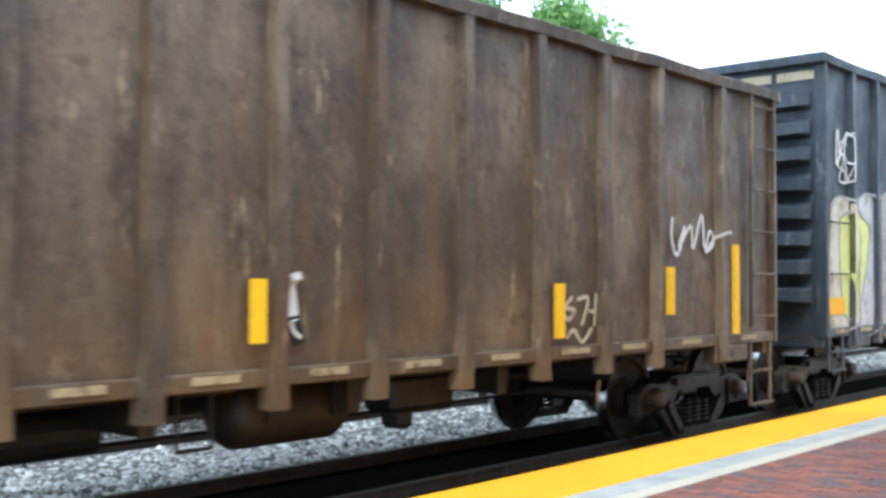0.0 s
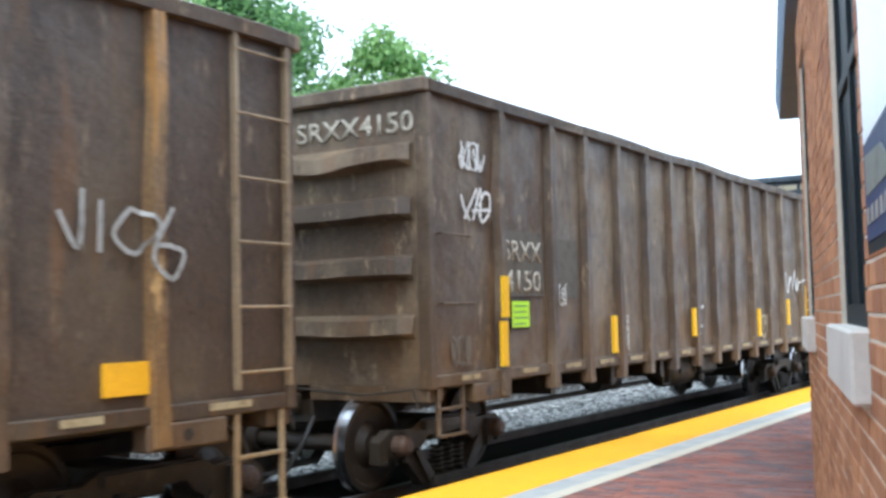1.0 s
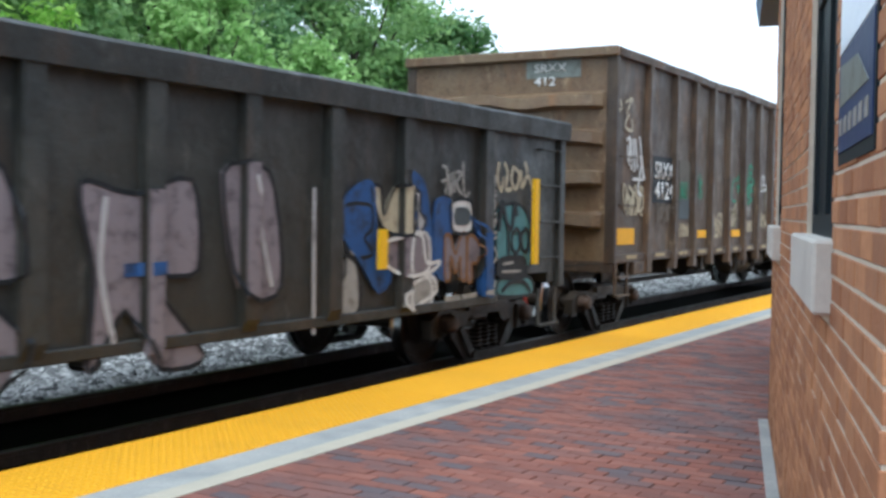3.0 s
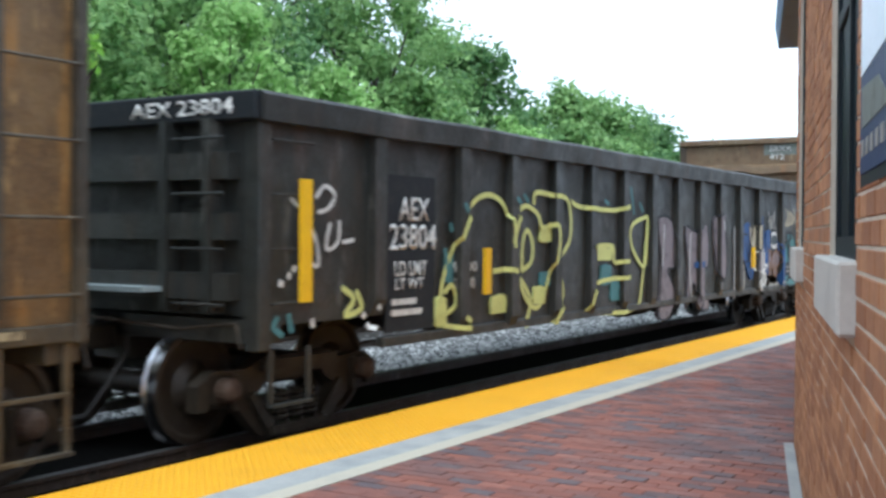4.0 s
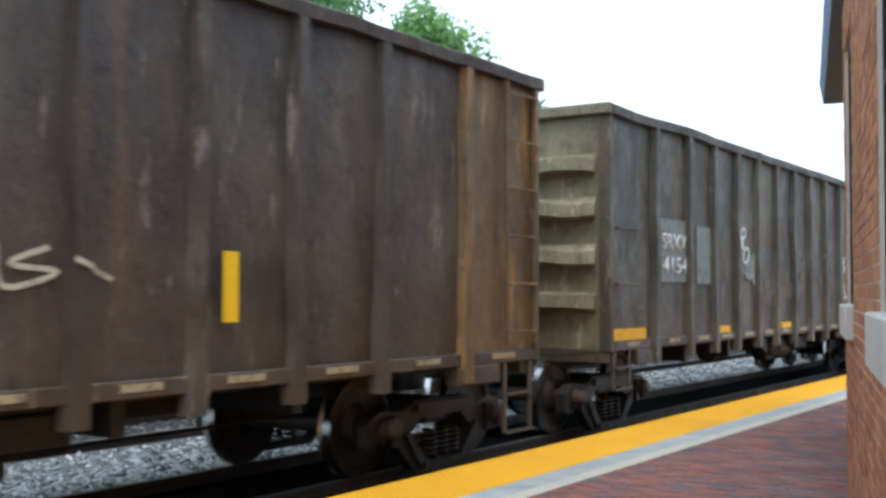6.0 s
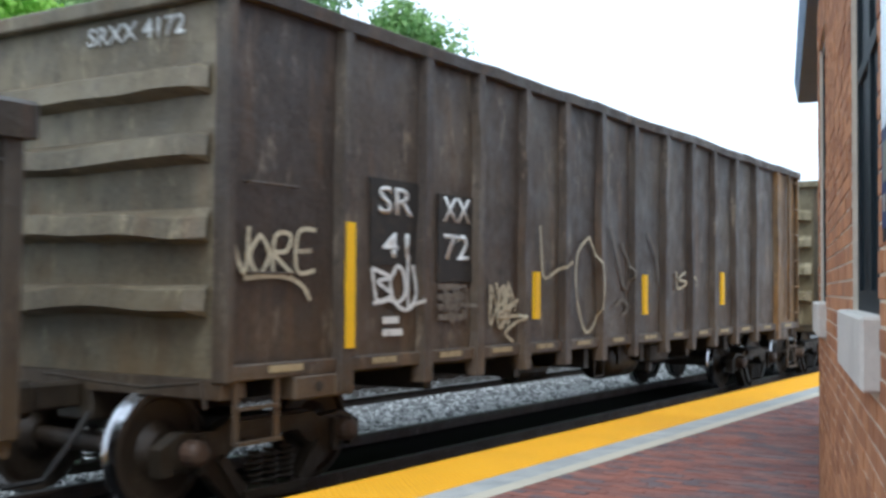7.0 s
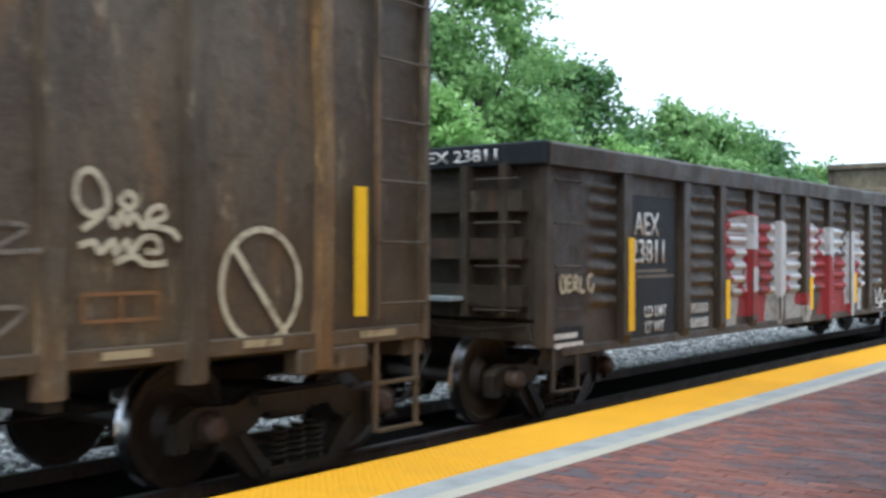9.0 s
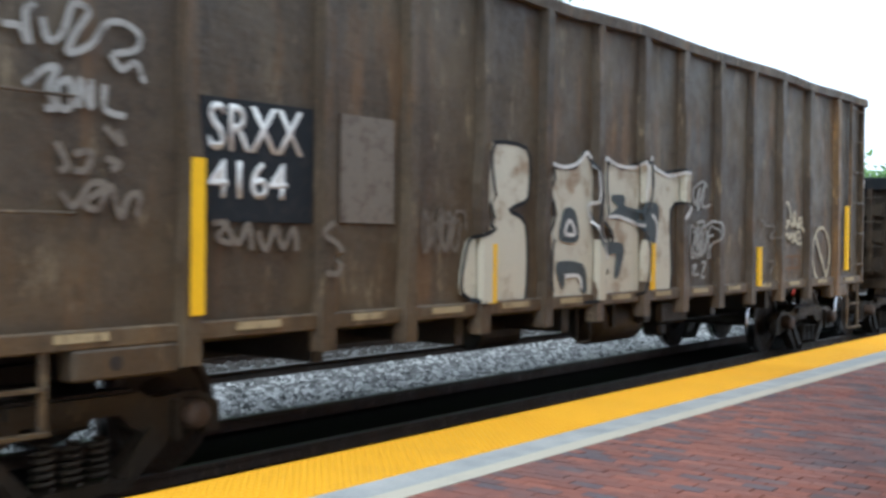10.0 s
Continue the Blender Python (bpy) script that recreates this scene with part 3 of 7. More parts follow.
def low_gondola(key, label, length=16.3, top=2.5, low=0.47, pressed=True, fish=False, ribs=None):
    """A low mill gondola with posts, a heavy top chord and, on one of them, pressed ribs in its panels."""
    car = car_root(key, label)
    mat = mat_car[key]
    ribs = ribs or [1.5, 2.92, 3.95, 4.98, 5.95, 6.95, 7.95, 8.95, 9.92, 10.9, 11.95, 13.05, 14.6]
    bounds = [0.0] + ribs + [length]
    RIBS_AT[key] = ribs
    bul = bent(key, 0.014)
    SURFACE[key] = []
    for s in (1, -1):
        for k, (a, b) in enumerate(zip(bounds, bounds[1:])):
            plain = not pressed or k in (1, 12)

            def f(u, z, a=a, b=b, plain=plain, k=k):
                d = bul(u, z) * min(1, 5 * (u - a), 5 * (b - u))
                if not plain and 0.92 < z < 2.16:
                    ph = ((z - 0.92) / 0.165) % 1.0
                    lo, hi = (b - 0.62, b - 0.1) if k == 0 else (a + 0.14, b - 0.14)
                    w = max(0.0, min(1, (u - lo) / 0.07, (hi - u) / 0.07))
                    d += 0.055 * w * max(0.0, math.sin(math.pi * min(1, ph * 1.5))) ** 0.7
                return d
            if s < 0:
                part("side_plate", plate(a, b, low, top - 0.15, s * SIDE, lambda u, z: 0.0, 1, 1, out=s), mat, car, m=LIFT)
            else:
                SURFACE[key].append((a, b, f))
                part("side_plate", plate(a, b, low + (0.28 if fish and (k < 2 or k > 11) else 0.0), top - 0.15, s * SIDE, f, 10 if plain else 16, 12 if plain else 80, out=s), mat, car, m=LIFT)
        for u in ribs:
            lo = low + 0.02 + (0.28 if fish and (u < 2 or u > 14) else 0)
            bm = prism(bmesh.new(), [(s * (SIDE - 0.03), lo), (s * (SIDE + 0.03), lo), (s * RIB, lo + 0.12), (s * RIB, top - 0.2), (s * (SIDE - 0.03), top - 0.2)], u - 0.085, u + 0.085)
            part("post", bm, mat, car, m=LIFT)
        bm = bmesh.new()
        prev = None
        for i in range(41):
            u = -0.04 + (length + 0.08) * i / 40
            dz = 0.012 * noise.noise(Vector((u * 0.8, ord(key), s)))
            ring = [bm.verts.new((s * x, u, z + dz)) for x, z in ((SIDE - 0.12, top - 0.22), (RIB + 0.02, top - 0.22), (RIB + 0.035, top - 0.03), (RIB, top), (SIDE - 0.12, top))]
            if prev:
                for q in range(5):
                    bm.faces.new((prev[q], prev[(q + 1) % 5], ring[(q + 1) % 5], ring[q]))
            else:
                bm.faces.new(ring)
            prev = ring
        bm.faces.new(prev[::-1])
        bmesh.ops.recalc_face_normals(bm, faces=bm.faces)
        part("top_chord", bm, mat, car, m=LIFT)
        part("side_sill", boxed(s * SIDE - 0.05, s * SIDE + 0.04, 1.6 if fish else 0.3, length - (1.6 if fish else 0.3), low, low + 0.09, 0.01), mat, car, m=LIFT)
    for u, s in ((0.0, -1), (length, 1)):
        part("end_plate", boxed(-SIDE, SIDE, min(u, u - s * 0.05), max(u, u - s * 0.05), 0.8, top - 0.1), mat, car, m=LIFT)
        for z in (1.95, 1.5, 1.05):
            part("end_rib", prism(bmesh.new(), [(-1.4, z - 0.1), (1.4, z - 0.1), (1.4, z + 0.1), (-1.4, z + 0.1)], min(u, u + s * 0.14), max(u, u + s * 0.14)), mat, car, m=LIFT)
        for x in (-0.75, 0.75, 1.2, -1.2):
            part("end_post", boxed(x - 0.04, x + 0.04, min(u, u + s * 0.16), max(u, u + s * 0.16), 0.85, top - 0.2), mat, car, m=LIFT)
        part("end_chord", boxed(-RIB, RIB, min(u, u + s * 0.1), max(u, u + s * 0.1), top - 0.22, top, 0.015), mat_paint["black"] if s < 0 else mat, car, m=LIFT)
        for q in (1, -1):
            part("corner_post", boxed(q * SIDE - 0.09, q * SIDE + 0.06, u - 0.12 if s > 0 else u - 0.02, u + 0.02 if s > 0 else u + 0.12, low + 0.1, top - 0.2, 0.012), mat, car, m=LIFT)
        part("end_sill", boxed(-SIDE, SIDE, min(u, u - s * 0.3), max(u, u - s * 0.3), 0.62, 0.84, 0.01), mat, car, m=LIFT)
        coupler(car, u, s)
    for z in (0.92, 1.33, 1.74, 2.15):
        part("grab_iron", rod(bmesh.new(), (0.9, -0.2, z), (1.42, -0.2, z), 0.012), mat, car, m=LIFT)
        grab(car, 0.14, 0.62, z, SIDE, mat)
        grab(car, length - 0.62, length - 0.14, z, SIDE, mat)
    part("crossover_step", boxed(-1.2, 0.75, -0.36, -0.05, 1.0, 1.04), mat_galv, car, "galvanised crossover step", LIFT)
    stirrup(car, 0.15, 0.6, 0.14, low + 0.1, SIDE + 0.02, mat)
    stirrup(car, length - 0.6, length - 0.15, 0.14, low + 0.1, SIDE + 0.02, mat)
    underframe(car, length, 0.82)
    return car


high_gondola("A", "black painted tall railcar with ribbed end and pale graffiti", 15.0, 4.3, 0.8, dent=0.006, ends=(3.72, 3.37, 3.02, 2.67, 2.32, 1.97, 1.62, 1.27), ribs=[0.9, 1.75, 2.7, 3.65, 4.6, 5.55, 6.5, 7.45, 8.4, 9.35, 10.3, 11.25, 12.2, 13.2, 14.1])
high_gondola("B", "dusty brown rusted tall gondola car with yellow reflector strips", 14.4, ribs=[1.33, 2.46, 3.38, 4.33, 5.26, 6.18, 7.1, 8.0, 8.95, 9.92, 10.88, 11.8, 13.1])
high_gondola("C", "reddish brown rusted tall gondola car with white graffiti tags", 14.6, orange=True, ribs=[1.24, 2.38, 3.3, 4.23, 5.2, 6.17, 7.1, 8.07, 9.04, 10.05, 11.05, 12.05, 13.25])
low_gondola("D", "black low gondola car with yellow green and silver graffiti", 16.5, pressed=False, fish=True)
high_gondola("E", "grey brown rusted tall gondola car with grey lettering panels", 14.6, orange=True, front=True, ribs=[1.3, 2.42, 3.36, 4.29, 5.23, 6.16, 7.1, 8.06, 9.05, 10.05, 11.06, 12.1, 13.35])
high_gondola("F", "weathered brown tall gondola car with buckled pale end", 14.72, orange=True, front=True, ribs=[1.3, 2.46, 3.39, 4.32, 5.24, 6.2, 7.15, 8.2, 9.2, 10.15, 11.12, 12.15, 13.4])
low_gondola("G", "chocolate brown low gondola car with pressed ribs and red graffiti", 16.4, ribs=[1.53, 2.97, 4.0, 5.03, 6.03, 7.03, 8.06, 9.11, 10.1, 11.14, 12.2, 13.28, 14.75])
high_gondola("H", "warm brown rusted tall gondola car with bone white graffiti", 14.6, orange=True, ribs=[1.53, 2.73, 3.66, 4.6, 5.55, 6.5, 7.43, 8.35, 9.3, 10.26, 11.23, 12.25, 13.4])


def squiggle(seed, u0, z0, u1, z1):
    """Looping handwriting that fills a box, in a few strokes."""
    r = random.Random(seed)
    strokes = []
    w, h = u1 - u0, z1 - z0
    tall = h > w * 1.2
    n = max(2, min(6, round((h / w if tall else w / h) * 2.2)))
    for k in range(n):
        c = (k + 0.5) / n
        pts = []
        a0, loops, ph = r.uniform(0, 6.28), r.choice((-1, 1)) * r.uniform(0.45, 1.1), r.uniform(0, 6.28)
        for i in range(22):
            q = i / 21
            a = a0 + loops * 6.28 * q
            du = math.cos(a) * 0.5 + (q - 0.5) * 0.5
            dz = math.sin(a + 0.6 * math.sin(ph + q * 5)) * 0.46
            if tall:
                pts.append((u0 + w * (0.5 + du * 0.62), z0 + h * (c + dz / n)))
            else:
                pts.append((u0 + w * (c + du * 0.75 / n), z0 + h * (0.5 + dz)))
        strokes += pts if not tall or k % 2 == 0 else pts[::-1]
    return strokes


MARKS = [0]


def mark(key, kind, colour, u0, z0, u1, z1, text="", layer=0):
    """A painted mark on the platform side of a car, in metres from the car's rear and from the platform's level."""
    car = CARS[key]
    MARKS[0] += 1
    x = SIDE + 0.024 + 0.004 * layer
    mat = mat_paint[colour]
    bm = bmesh.new()
    if kind == "plate":
        if colour == "yellow":
            x = RIB + 0.006
        box(bm, x - 0.03, x + 0.008, u0, u1, z0, z1)
        part("reflective_strip", bm, mat, car, colour + " reflective strip", LIFT)
    elif kind == "sign":
        ob = part("placard", box(bm, x - 0.02, x + 0.006, u0 - 0.015, u1 + 0.015, z0 - 0.015, z1 + 0.015), mat_paint["black"], car, "bright lime placard with black border", LIFT)
        part("placard_face", boxed(x + 0.005, x + 0.009, u0, u1, z0, z1), mat, ob)
        for i in range(4):
            z = z1 - 0.05 - i * (z1 - z0 - 0.06) / 3.4
            part("print_line", boxed(x + 0.009, x + 0.011, u0 + 0.04, u1 - 0.05 - 0.03 * (i % 2), z - 0.007, z + 0.006), mat_paint["green"], ob)
    elif kind == "patch":
        part("paint_patch", box(bm, x - 0.03, x - 0.004, u0, u1, z0, z1), mat, car, colour + " paint patch", LIFT)
    elif kind == "text":
        part("lettering", letters(text, u0, z0, u1, z1, x, 0.012), mat, car, colour + " stencilled lettering", LIFT)
    elif kind == "bars":
        n = max(2, round((z1 - z0) / 0.09))
        for i in range(n):
            z = z0 + (z1 - z0) * (i + 0.5) / n
            part("small_print", boxed(x - 0.002, x + 0.002, u0, u1 - (u1 - u0) * 0.2 * (i % 2), z - (z1 - z0) * 0.28 / n, z + (z1 - z0) * 0.28 / n), mat, car, "", LIFT)
    elif kind == "boxes":
        w = 0.022
        for a, b, c, d in ((u0, u1, z0, z0 + w), (u0, u1, z1 - w, z1), (u0, u0 + w, z0 + w, z1 - w), (u1 - w, u1, z0 + w, z1 - w), ((u0 + u1) / 2 - w / 2, (u0 + u1) / 2 + w / 2, z0 + w, z1 - w)):
            box(bm, x, x + 0.003, a, b, c, d)
        part("painted_frame", bm, mat, car, "", LIFT)
    elif kind == "loop":
        pts = [((u0 + u1) / 2 + (u1 - u0) / 2 * math.cos(a / 24 * 6.2832), (z0 + z1) / 2 + (z1 - z0) / 2 * math.sin(a / 24 * 6.2832)) for a in range(25)]
        ribbon(bm, pts, 0.045, x)
        ribbon(bm, [(u0 + 0.1, z1 - 0.12), (u1 - 0.12, z0 + 0.02)], 0.05, x + 0.004)
        part("graffiti", bm, mat, car, "cream ring with a slash", LIFT)
    elif kind == "tag":
        size = min(u1 - u0, z1 - z0)
        ribbon(bm, squiggle(MARKS[0], u0, z0, u1, z1), max(0.014, min(0.034, size * 0.065)), x, key=key)
        part("graffiti", bm, mat, car, colour + " sprayed tag", LIFT)
        bm = bmesh.new()
        q = 0.12 * (u1 - u0)
        ribbon(bm, squiggle(MARKS[0] + 900, u0 + q, z0, u1 - q, z1 - 0.2 * (z1 - z0)), max(0.012, min(0.026, size * 0.05)), x + 0.001, key=key)
        part("graffiti", bm, mat, car, colour + " sprayed tag", LIFT)
    elif kind == "blob":
        n = 40
        cu, cz, ru, rz = (u0 + u1) / 2, (z0 + z1) / 2, (u1 - u0) / 2, (z1 - z0) / 2
        vs = []
        for i in range(n):
            a = 6.2832 * i / n
            k = 1 + 0.16 * noise.noise(Vector((math.cos(a) * 1.7, math.sin(a) * 1.7, MARKS[0])))
            c, s = math.cos(a), math.sin(a)
            sq = 1 / max(abs(c), abs(s)) ** 0.75
            vs.append((cu + ru * c * sq * k * 0.97, cz + rz * s * sq * k * 0.97))
        slab(bm, vs, x - 0.028, x - 0.003)
        part("graffiti", bm, mat, car, colour + " sprayed fill", LIFT)


def stroke(key, colour, width, *points):
    """A sprayed line through points (u, z), smoothed."""
    p = [Vector(q) for q in (points[0], *points, points[-1])]
    pts = []
    for a, b, c, d in zip(p, p[1:], p[2:], p[3:]):
        for i in range(5):
            t = i / 5
            pts.append(0.5 * (2 * b + (c - a) * t + (2 * a - 5 * b + 4 * c - d) * t * t + (3 * b - a - 3 * c + d) * t ** 3))
    pts.append(p[-1])
    MARKS[0] += 1
    bm = bmesh.new()
    ribbon(bm, pts, width, SIDE + 0.03 + 0.0004 * (MARKS[0] % 11), key=key)
    part("graffiti", bm, mat_paint[colour], CARS[key], colour + " sprayed line", LIFT)


def smooth(points, closed=False, n=4):
    p = [Vector(q) for q in points]
    p = [p[-1], *p, p[0], p[1]] if closed else [p[0], *p, p[-1]]
    out = []
    for a, b, c, d in zip(p, p[1:], p[2:], p[3:]):
        for i in range(n):
            t = i / n
            out.append(0.5 * (2 * b + (c - a) * t * 0.8 + (1.6 * a - 4.6 * b + 3.8 * c - 0.8 * d) * t * t + (2.6 * b - 0.8 * a - 2.6 * c + 0.8 * d) * t ** 3))
    return out


def shape(key, colour, edge, *points):
    """A filled bubble letter with a sprayed outline."""
    MARKS[0] += 1
    pts = smooth(points, True)
    x = SIDE + (0.027 if colour in ("slate", "black") else 0.024 if colour in ("mauve", "white") else 0.02) + 0.0003 * (MARKS[0] % 9)
    ob = part("graffiti_letter", slab(bmesh.new(), [tuple(p) for p in pts], SIDE - 0.02, x), mat_paint[colour], CARS[key], colour + " bubble letter", LIFT)
    for r in RIBS_AT[key]:
        zs = sorted(a.y + (b.y - a.y) * (r - a.x) / (b.x - a.x) for a, b in zip(pts, pts[1:] + pts[:1]) if (a.x - r) * (b.x - r) < 0)
        for z0, z1 in zip(zs[::2], zs[1::2]):
            part("graffiti_patch", boxed(RIB - 0.05, RIB + 0.0155, r - 0.066, r + 0.066, z0, z1), mat_paint[colour], ob)
    bm = bmesh.new()
    ribbon(bm, pts + pts[:1], 0.035, x + 0.001, 0.003, key)
    part("outline", bm, mat_paint[edge], ob)


def inside(p, q, outline):
    """Whether the point (p, q) lies within an outline."""
    hit = False
    for (a, b), (c, d) in zip(outline, outline[1:] + outline[:1]):
        if (b > q) != (d > q) and p < a + (c - a) * (q - b) / (d - b):
            hit = not hit
    return hit


def skin_shape(key, colour, layer, *points):
    """Paint with a free outline that follows the pressed panels and posts of a car."""
    MARKS[0] += 1
    lift = 0.004 + 0.0025 * layer + 0.0001 * (MARKS[0] % 9)
    pts = [(p[0], p[1]) for p in smooth(points, True, 3)]
    u0, z0 = (min(p[i] for p in pts) for i in (0, 1))
    u1, z1 = (max(p[i] for p in pts) for i in (0, 1))
    nu, nz = max(6, round((u1 - u0) / 0.022)), max(6, round((z1 - z0) / 0.014))
    du, dz = (u1 - u0) / nu, (z1 - z0) / nz

    def depth(u, z):
        if any(abs(u - r) < 0.09 for r in RIBS_AT[key]):
            return RIB + lift
        return SIDE + lift + next((g(u, z) for a, b, g in SURFACE[key] if a <= u <= b), 0.0)
    bm = bmesh.new()
    made = {}

    def corner(i, j):
        if (i, j) not in made:
            u, z = u0 + du * i, z0 + dz * j
            made[i, j] = bm.verts.new((depth(u, z), u, z))
        return made[i, j]
    for i in range(nu):
        for j in range(nz):
            wob = 0.014 * noise.noise(Vector((i * 0.5, j * 0.35, MARKS[0])))
            if inside(u0 + du * (i + 0.5) + wob, z0 + dz * (j + 0.5), pts) and z0 + dz * j > 0.48:
                bm.faces.new((corner(i, j), corner(i + 1, j), corner(i + 1, j + 1), corner(i, j + 1)))
    part("graffiti", bm, mat_paint[colour], CARS[key], colour + " sprayed letter over pressed ribs", LIFT)


def end_text(key, text, x0, x1, z0, z1, colour="white", back=None):
    """Lettering on the rear end of a car, x across the car from its centre."""
    car = CARS[key]
    y = -0.1045 if key in "DG" else -0.012
    bm = letters(text, x0, z0, x1, z1, 0.0, 0.015)
    bmesh.ops.transform(bm, matrix=Matrix(((0, 1, 0, 0), (-1, 0, 0, y), (0, 0, 1, 0), (0, 0, 0, 1))), verts=bm.verts)
    part("lettering", bm, mat_paint[colour], car, "white stencilled lettering", LIFT)
    if back:
        part("paint_patch", boxed(x0 - 0.12, x1 + 0.2, y + 0.003, y + 0.03, z0 - 0.075, z1 + 0.05), mat_paint[back], car, "", LIFT)


for x0, x1 in ((0.48, 0.9), (0.98, 1.5)):
    part("small_print", boxed(x0, x1, -0.014, 0.01, 3.99, 4.1), mat_paint["cream"], CARS["A"], "cream painted bar", LIFT)
end_text("B", "SRXX4150", 0.07, 1.45, 3.14, 3.34, "dirty")
end_text("C", "SRXX", 0.4, 0.88, 3.32, 3.44, "white", "grey")
end_text("C", "412", 0.4, 0.72, 3.14, 3.26)
end_text("D", "AEX 23804", 0.35, 1.42, 2.33, 2.45)
end_text("F", "SRXX 4172", 0.1, 1.15, 3.28, 3.43)
end_text("G", "AEX 23811", 0.1, 1.1, 2.33, 2.45)
mark("B", "plate", "yellow", 1.27, 1.41, 1.38, 1.82)
mark("B", "plate", "yellow", 1.23, 0.92, 1.34, 1.37)
mark("B", "sign", "lime", 1.55, 1.30, 1.93, 1.57)
mark("B", "patch", "ghost", 1.36, 1.62, 2.30, 2.3)
mark("B", "patch", "ghost", 2.50, 1.6, 3.17, 2.26)
mark("B", "text", "dirty", 1.42, 1.98, 2.25, 2.20, "SRXX")
mark("B", "text", "dirty", 1.42, 1.66, 2.23, 1.89, "4150")
mark("B", "tag", "white", 2.66, 1.52, 2.87, 1.77)
mark("B", "plate", "yellow", 3.99, 0.94, 4.10, 1.39)
mark("B", "plate", "yellow", 6.85, 1.06, 6.96, 1.46)
mark("B", "plate", "yellow", 10.07, 0.97, 10.18, 1.43)
mark("B", "plate", "yellow", 11.92, 1.13, 12.03, 1.59)
mark("B", "tag", "white", 4.38, 0.97, 4.50, 1.38)
mark("B", "tag", "white", 0.54, 2.84, 1.06, 3.13)
mark("C", "plate", "amber", 8.32, 0.93, 8.80, 1.05)
mark("C", "plate", "amber", 10.33, 0.95, 10.82, 1.07)
mark("C", "plate", "amber", 12.82, 0.98, 13.28, 1.19)
mark("C", "boxes", "cream", 11.28, 0.94, 11.85, 1.22)
mark("C", "patch", "black", 1.50, 1.60, 2.43, 2.27)
mark("C", "text", "white", 1.57, 1.94, 2.37, 2.19, "SRXX")
mark("C", "text", "white", 1.58, 1.65, 2.39, 1.91, "4124")
mark("C", "plate", "amber", 0.14, 1.02, 0.77, 1.24)
mark("C", "plate", "amber", 3.60, 1.07, 4.02, 1.19)
mark("C", "plate", "amber", 5.50, 1.06, 6.00, 1.18)
mark("C", "patch", "ghost", 2.66, 1.66, 3.18, 2.26)
mark("C", "patch", "slate", 2.68, 1.36, 3.14, 1.71)
mark("C", "tag", "faded", 1.66, 1.31, 2.37, 1.61)
mark("C", "tag", "green", 2.67, 1.66, 3.06, 1.94)
mark("C", "tag", "green", 3.53, 1.69, 3.84, 2.08)
mark("C", "tag", "cream", 2.64, 1.09, 3.14, 1.31)
mark("C", "tag", "cream", 4.35, 1.05, 4.97, 1.47)
mark("C", "tag", "cream", 5.41, 1.23, 5.81, 1.65)
mark("C", "tag", "pale", 6.29, 1.43, 6.75, 1.66)
mark("C", "tag", "cream", 6.29, 1.13, 6.83, 1.35)
mark("C", "tag", "faded", 7.35, 1.50, 7.90, 1.96)
mark("C", "tag", "cream", 7.41, 1.20, 7.86, 1.50)
mark("C", "tag", "faded", 8.37, 1.18, 8.78, 1.75)
mark("C", "tag", "cream", 9.27, 1.14, 9.78, 1.38)
mark("C", "tag", "cream", 9.27, 0.90, 9.78, 1.13)
mark("C", "tag", "faded", 9.77, 1.16, 10.46, 1.47)
mark("C", "tag", "cream", 11.27, 1.04, 11.85, 1.47)
mark("D", "plate", "yellow", 15.63, 0.86, 15.74, 1.81)
mark("D", "plate", "yellow", 12.57, 0.92, 12.68, 1.27)
mark("D", "plate", "yellow", 0.43, 0.92, 0.55, 1.87)
mark("D", "plate", "yellow", 3.29, 0.86, 3.40, 1.32)
mark("D", "patch", "black", 1.66, 0.59, 2.45, 1.97)
mark("D", "text", "white", 1.86, 1.57, 2.35, 1.78, "AEX")
mark("D", "text", "white", 1.71, 1.31, 2.47, 1.54, "23804")
mark("D", "text", "white", 1.79, 1.08, 2.31, 1.21, "LD LMT")
mark("D", "text", "white", 1.80, 0.96, 2.26, 1.06, "LT WT")
mark("D", "bars", "white", 1.75, 0.71, 2.24, 0.90)
mark("D", "text", "white", 2.78, 1.09, 3.23, 1.19, "95800")
mark("D", "text", "white", 2.80, 0.93, 3.19, 1.03, "77200")
mark("E", "patch", "grey", 1.5, 1.59, 2.46, 2.39)
mark("E", "patch", "grey", 2.75, 1.57, 3.36, 2.35)
mark("E", "text", "white", 1.56, 1.99, 2.4, 2.21, "SRXX")
mark("E", "text", "white", 1.58, 1.69, 2.4, 1.91, "4154")
mark("E", "plate", "amber", 0.12, 0.90, 1.03, 1.03)
mark("E", "plate", "amber", 3.57, 0.89, 4.01, 0.99)
mark("E", "plate", "amber", 6.48, 0.89, 6.96, 0.98)
mark("E", "boxes", "faded", 0.75, 1.14, 0.99, 1.30)
mark("E", "plate", "amber", 10.29, 0.88, 10.73, 0.97)
mark("E", "boxes", "pale", 11.22, 0.96, 11.80, 1.27)
mark("E", "tag", "faded", 12.26, 1.25, 13.05, 1.89)
mark("E", "bars", "faded", 12.21, 2.50, 13.00, 2.62)
mark("F", "patch", "soot", 1.69, 1.64, 2.39, 2.37)
mark("F", "patch", "soot", 2.72, 1.51, 3.34, 2.31)
mark("F", "text", "white", 1.80, 2.07, 2.30, 2.31, "SR")
mark("F", "text", "white", 2.79, 2.06, 3.27, 2.29, "XX")
mark("F", "text", "white", 1.85, 1.71, 2.25, 1.92, "41")
mark("F", "text", "white", 2.81, 1.71, 3.25, 1.95, "72")
mark("F", "plate", "yellow", 1.28, 0.97, 1.39, 1.97)
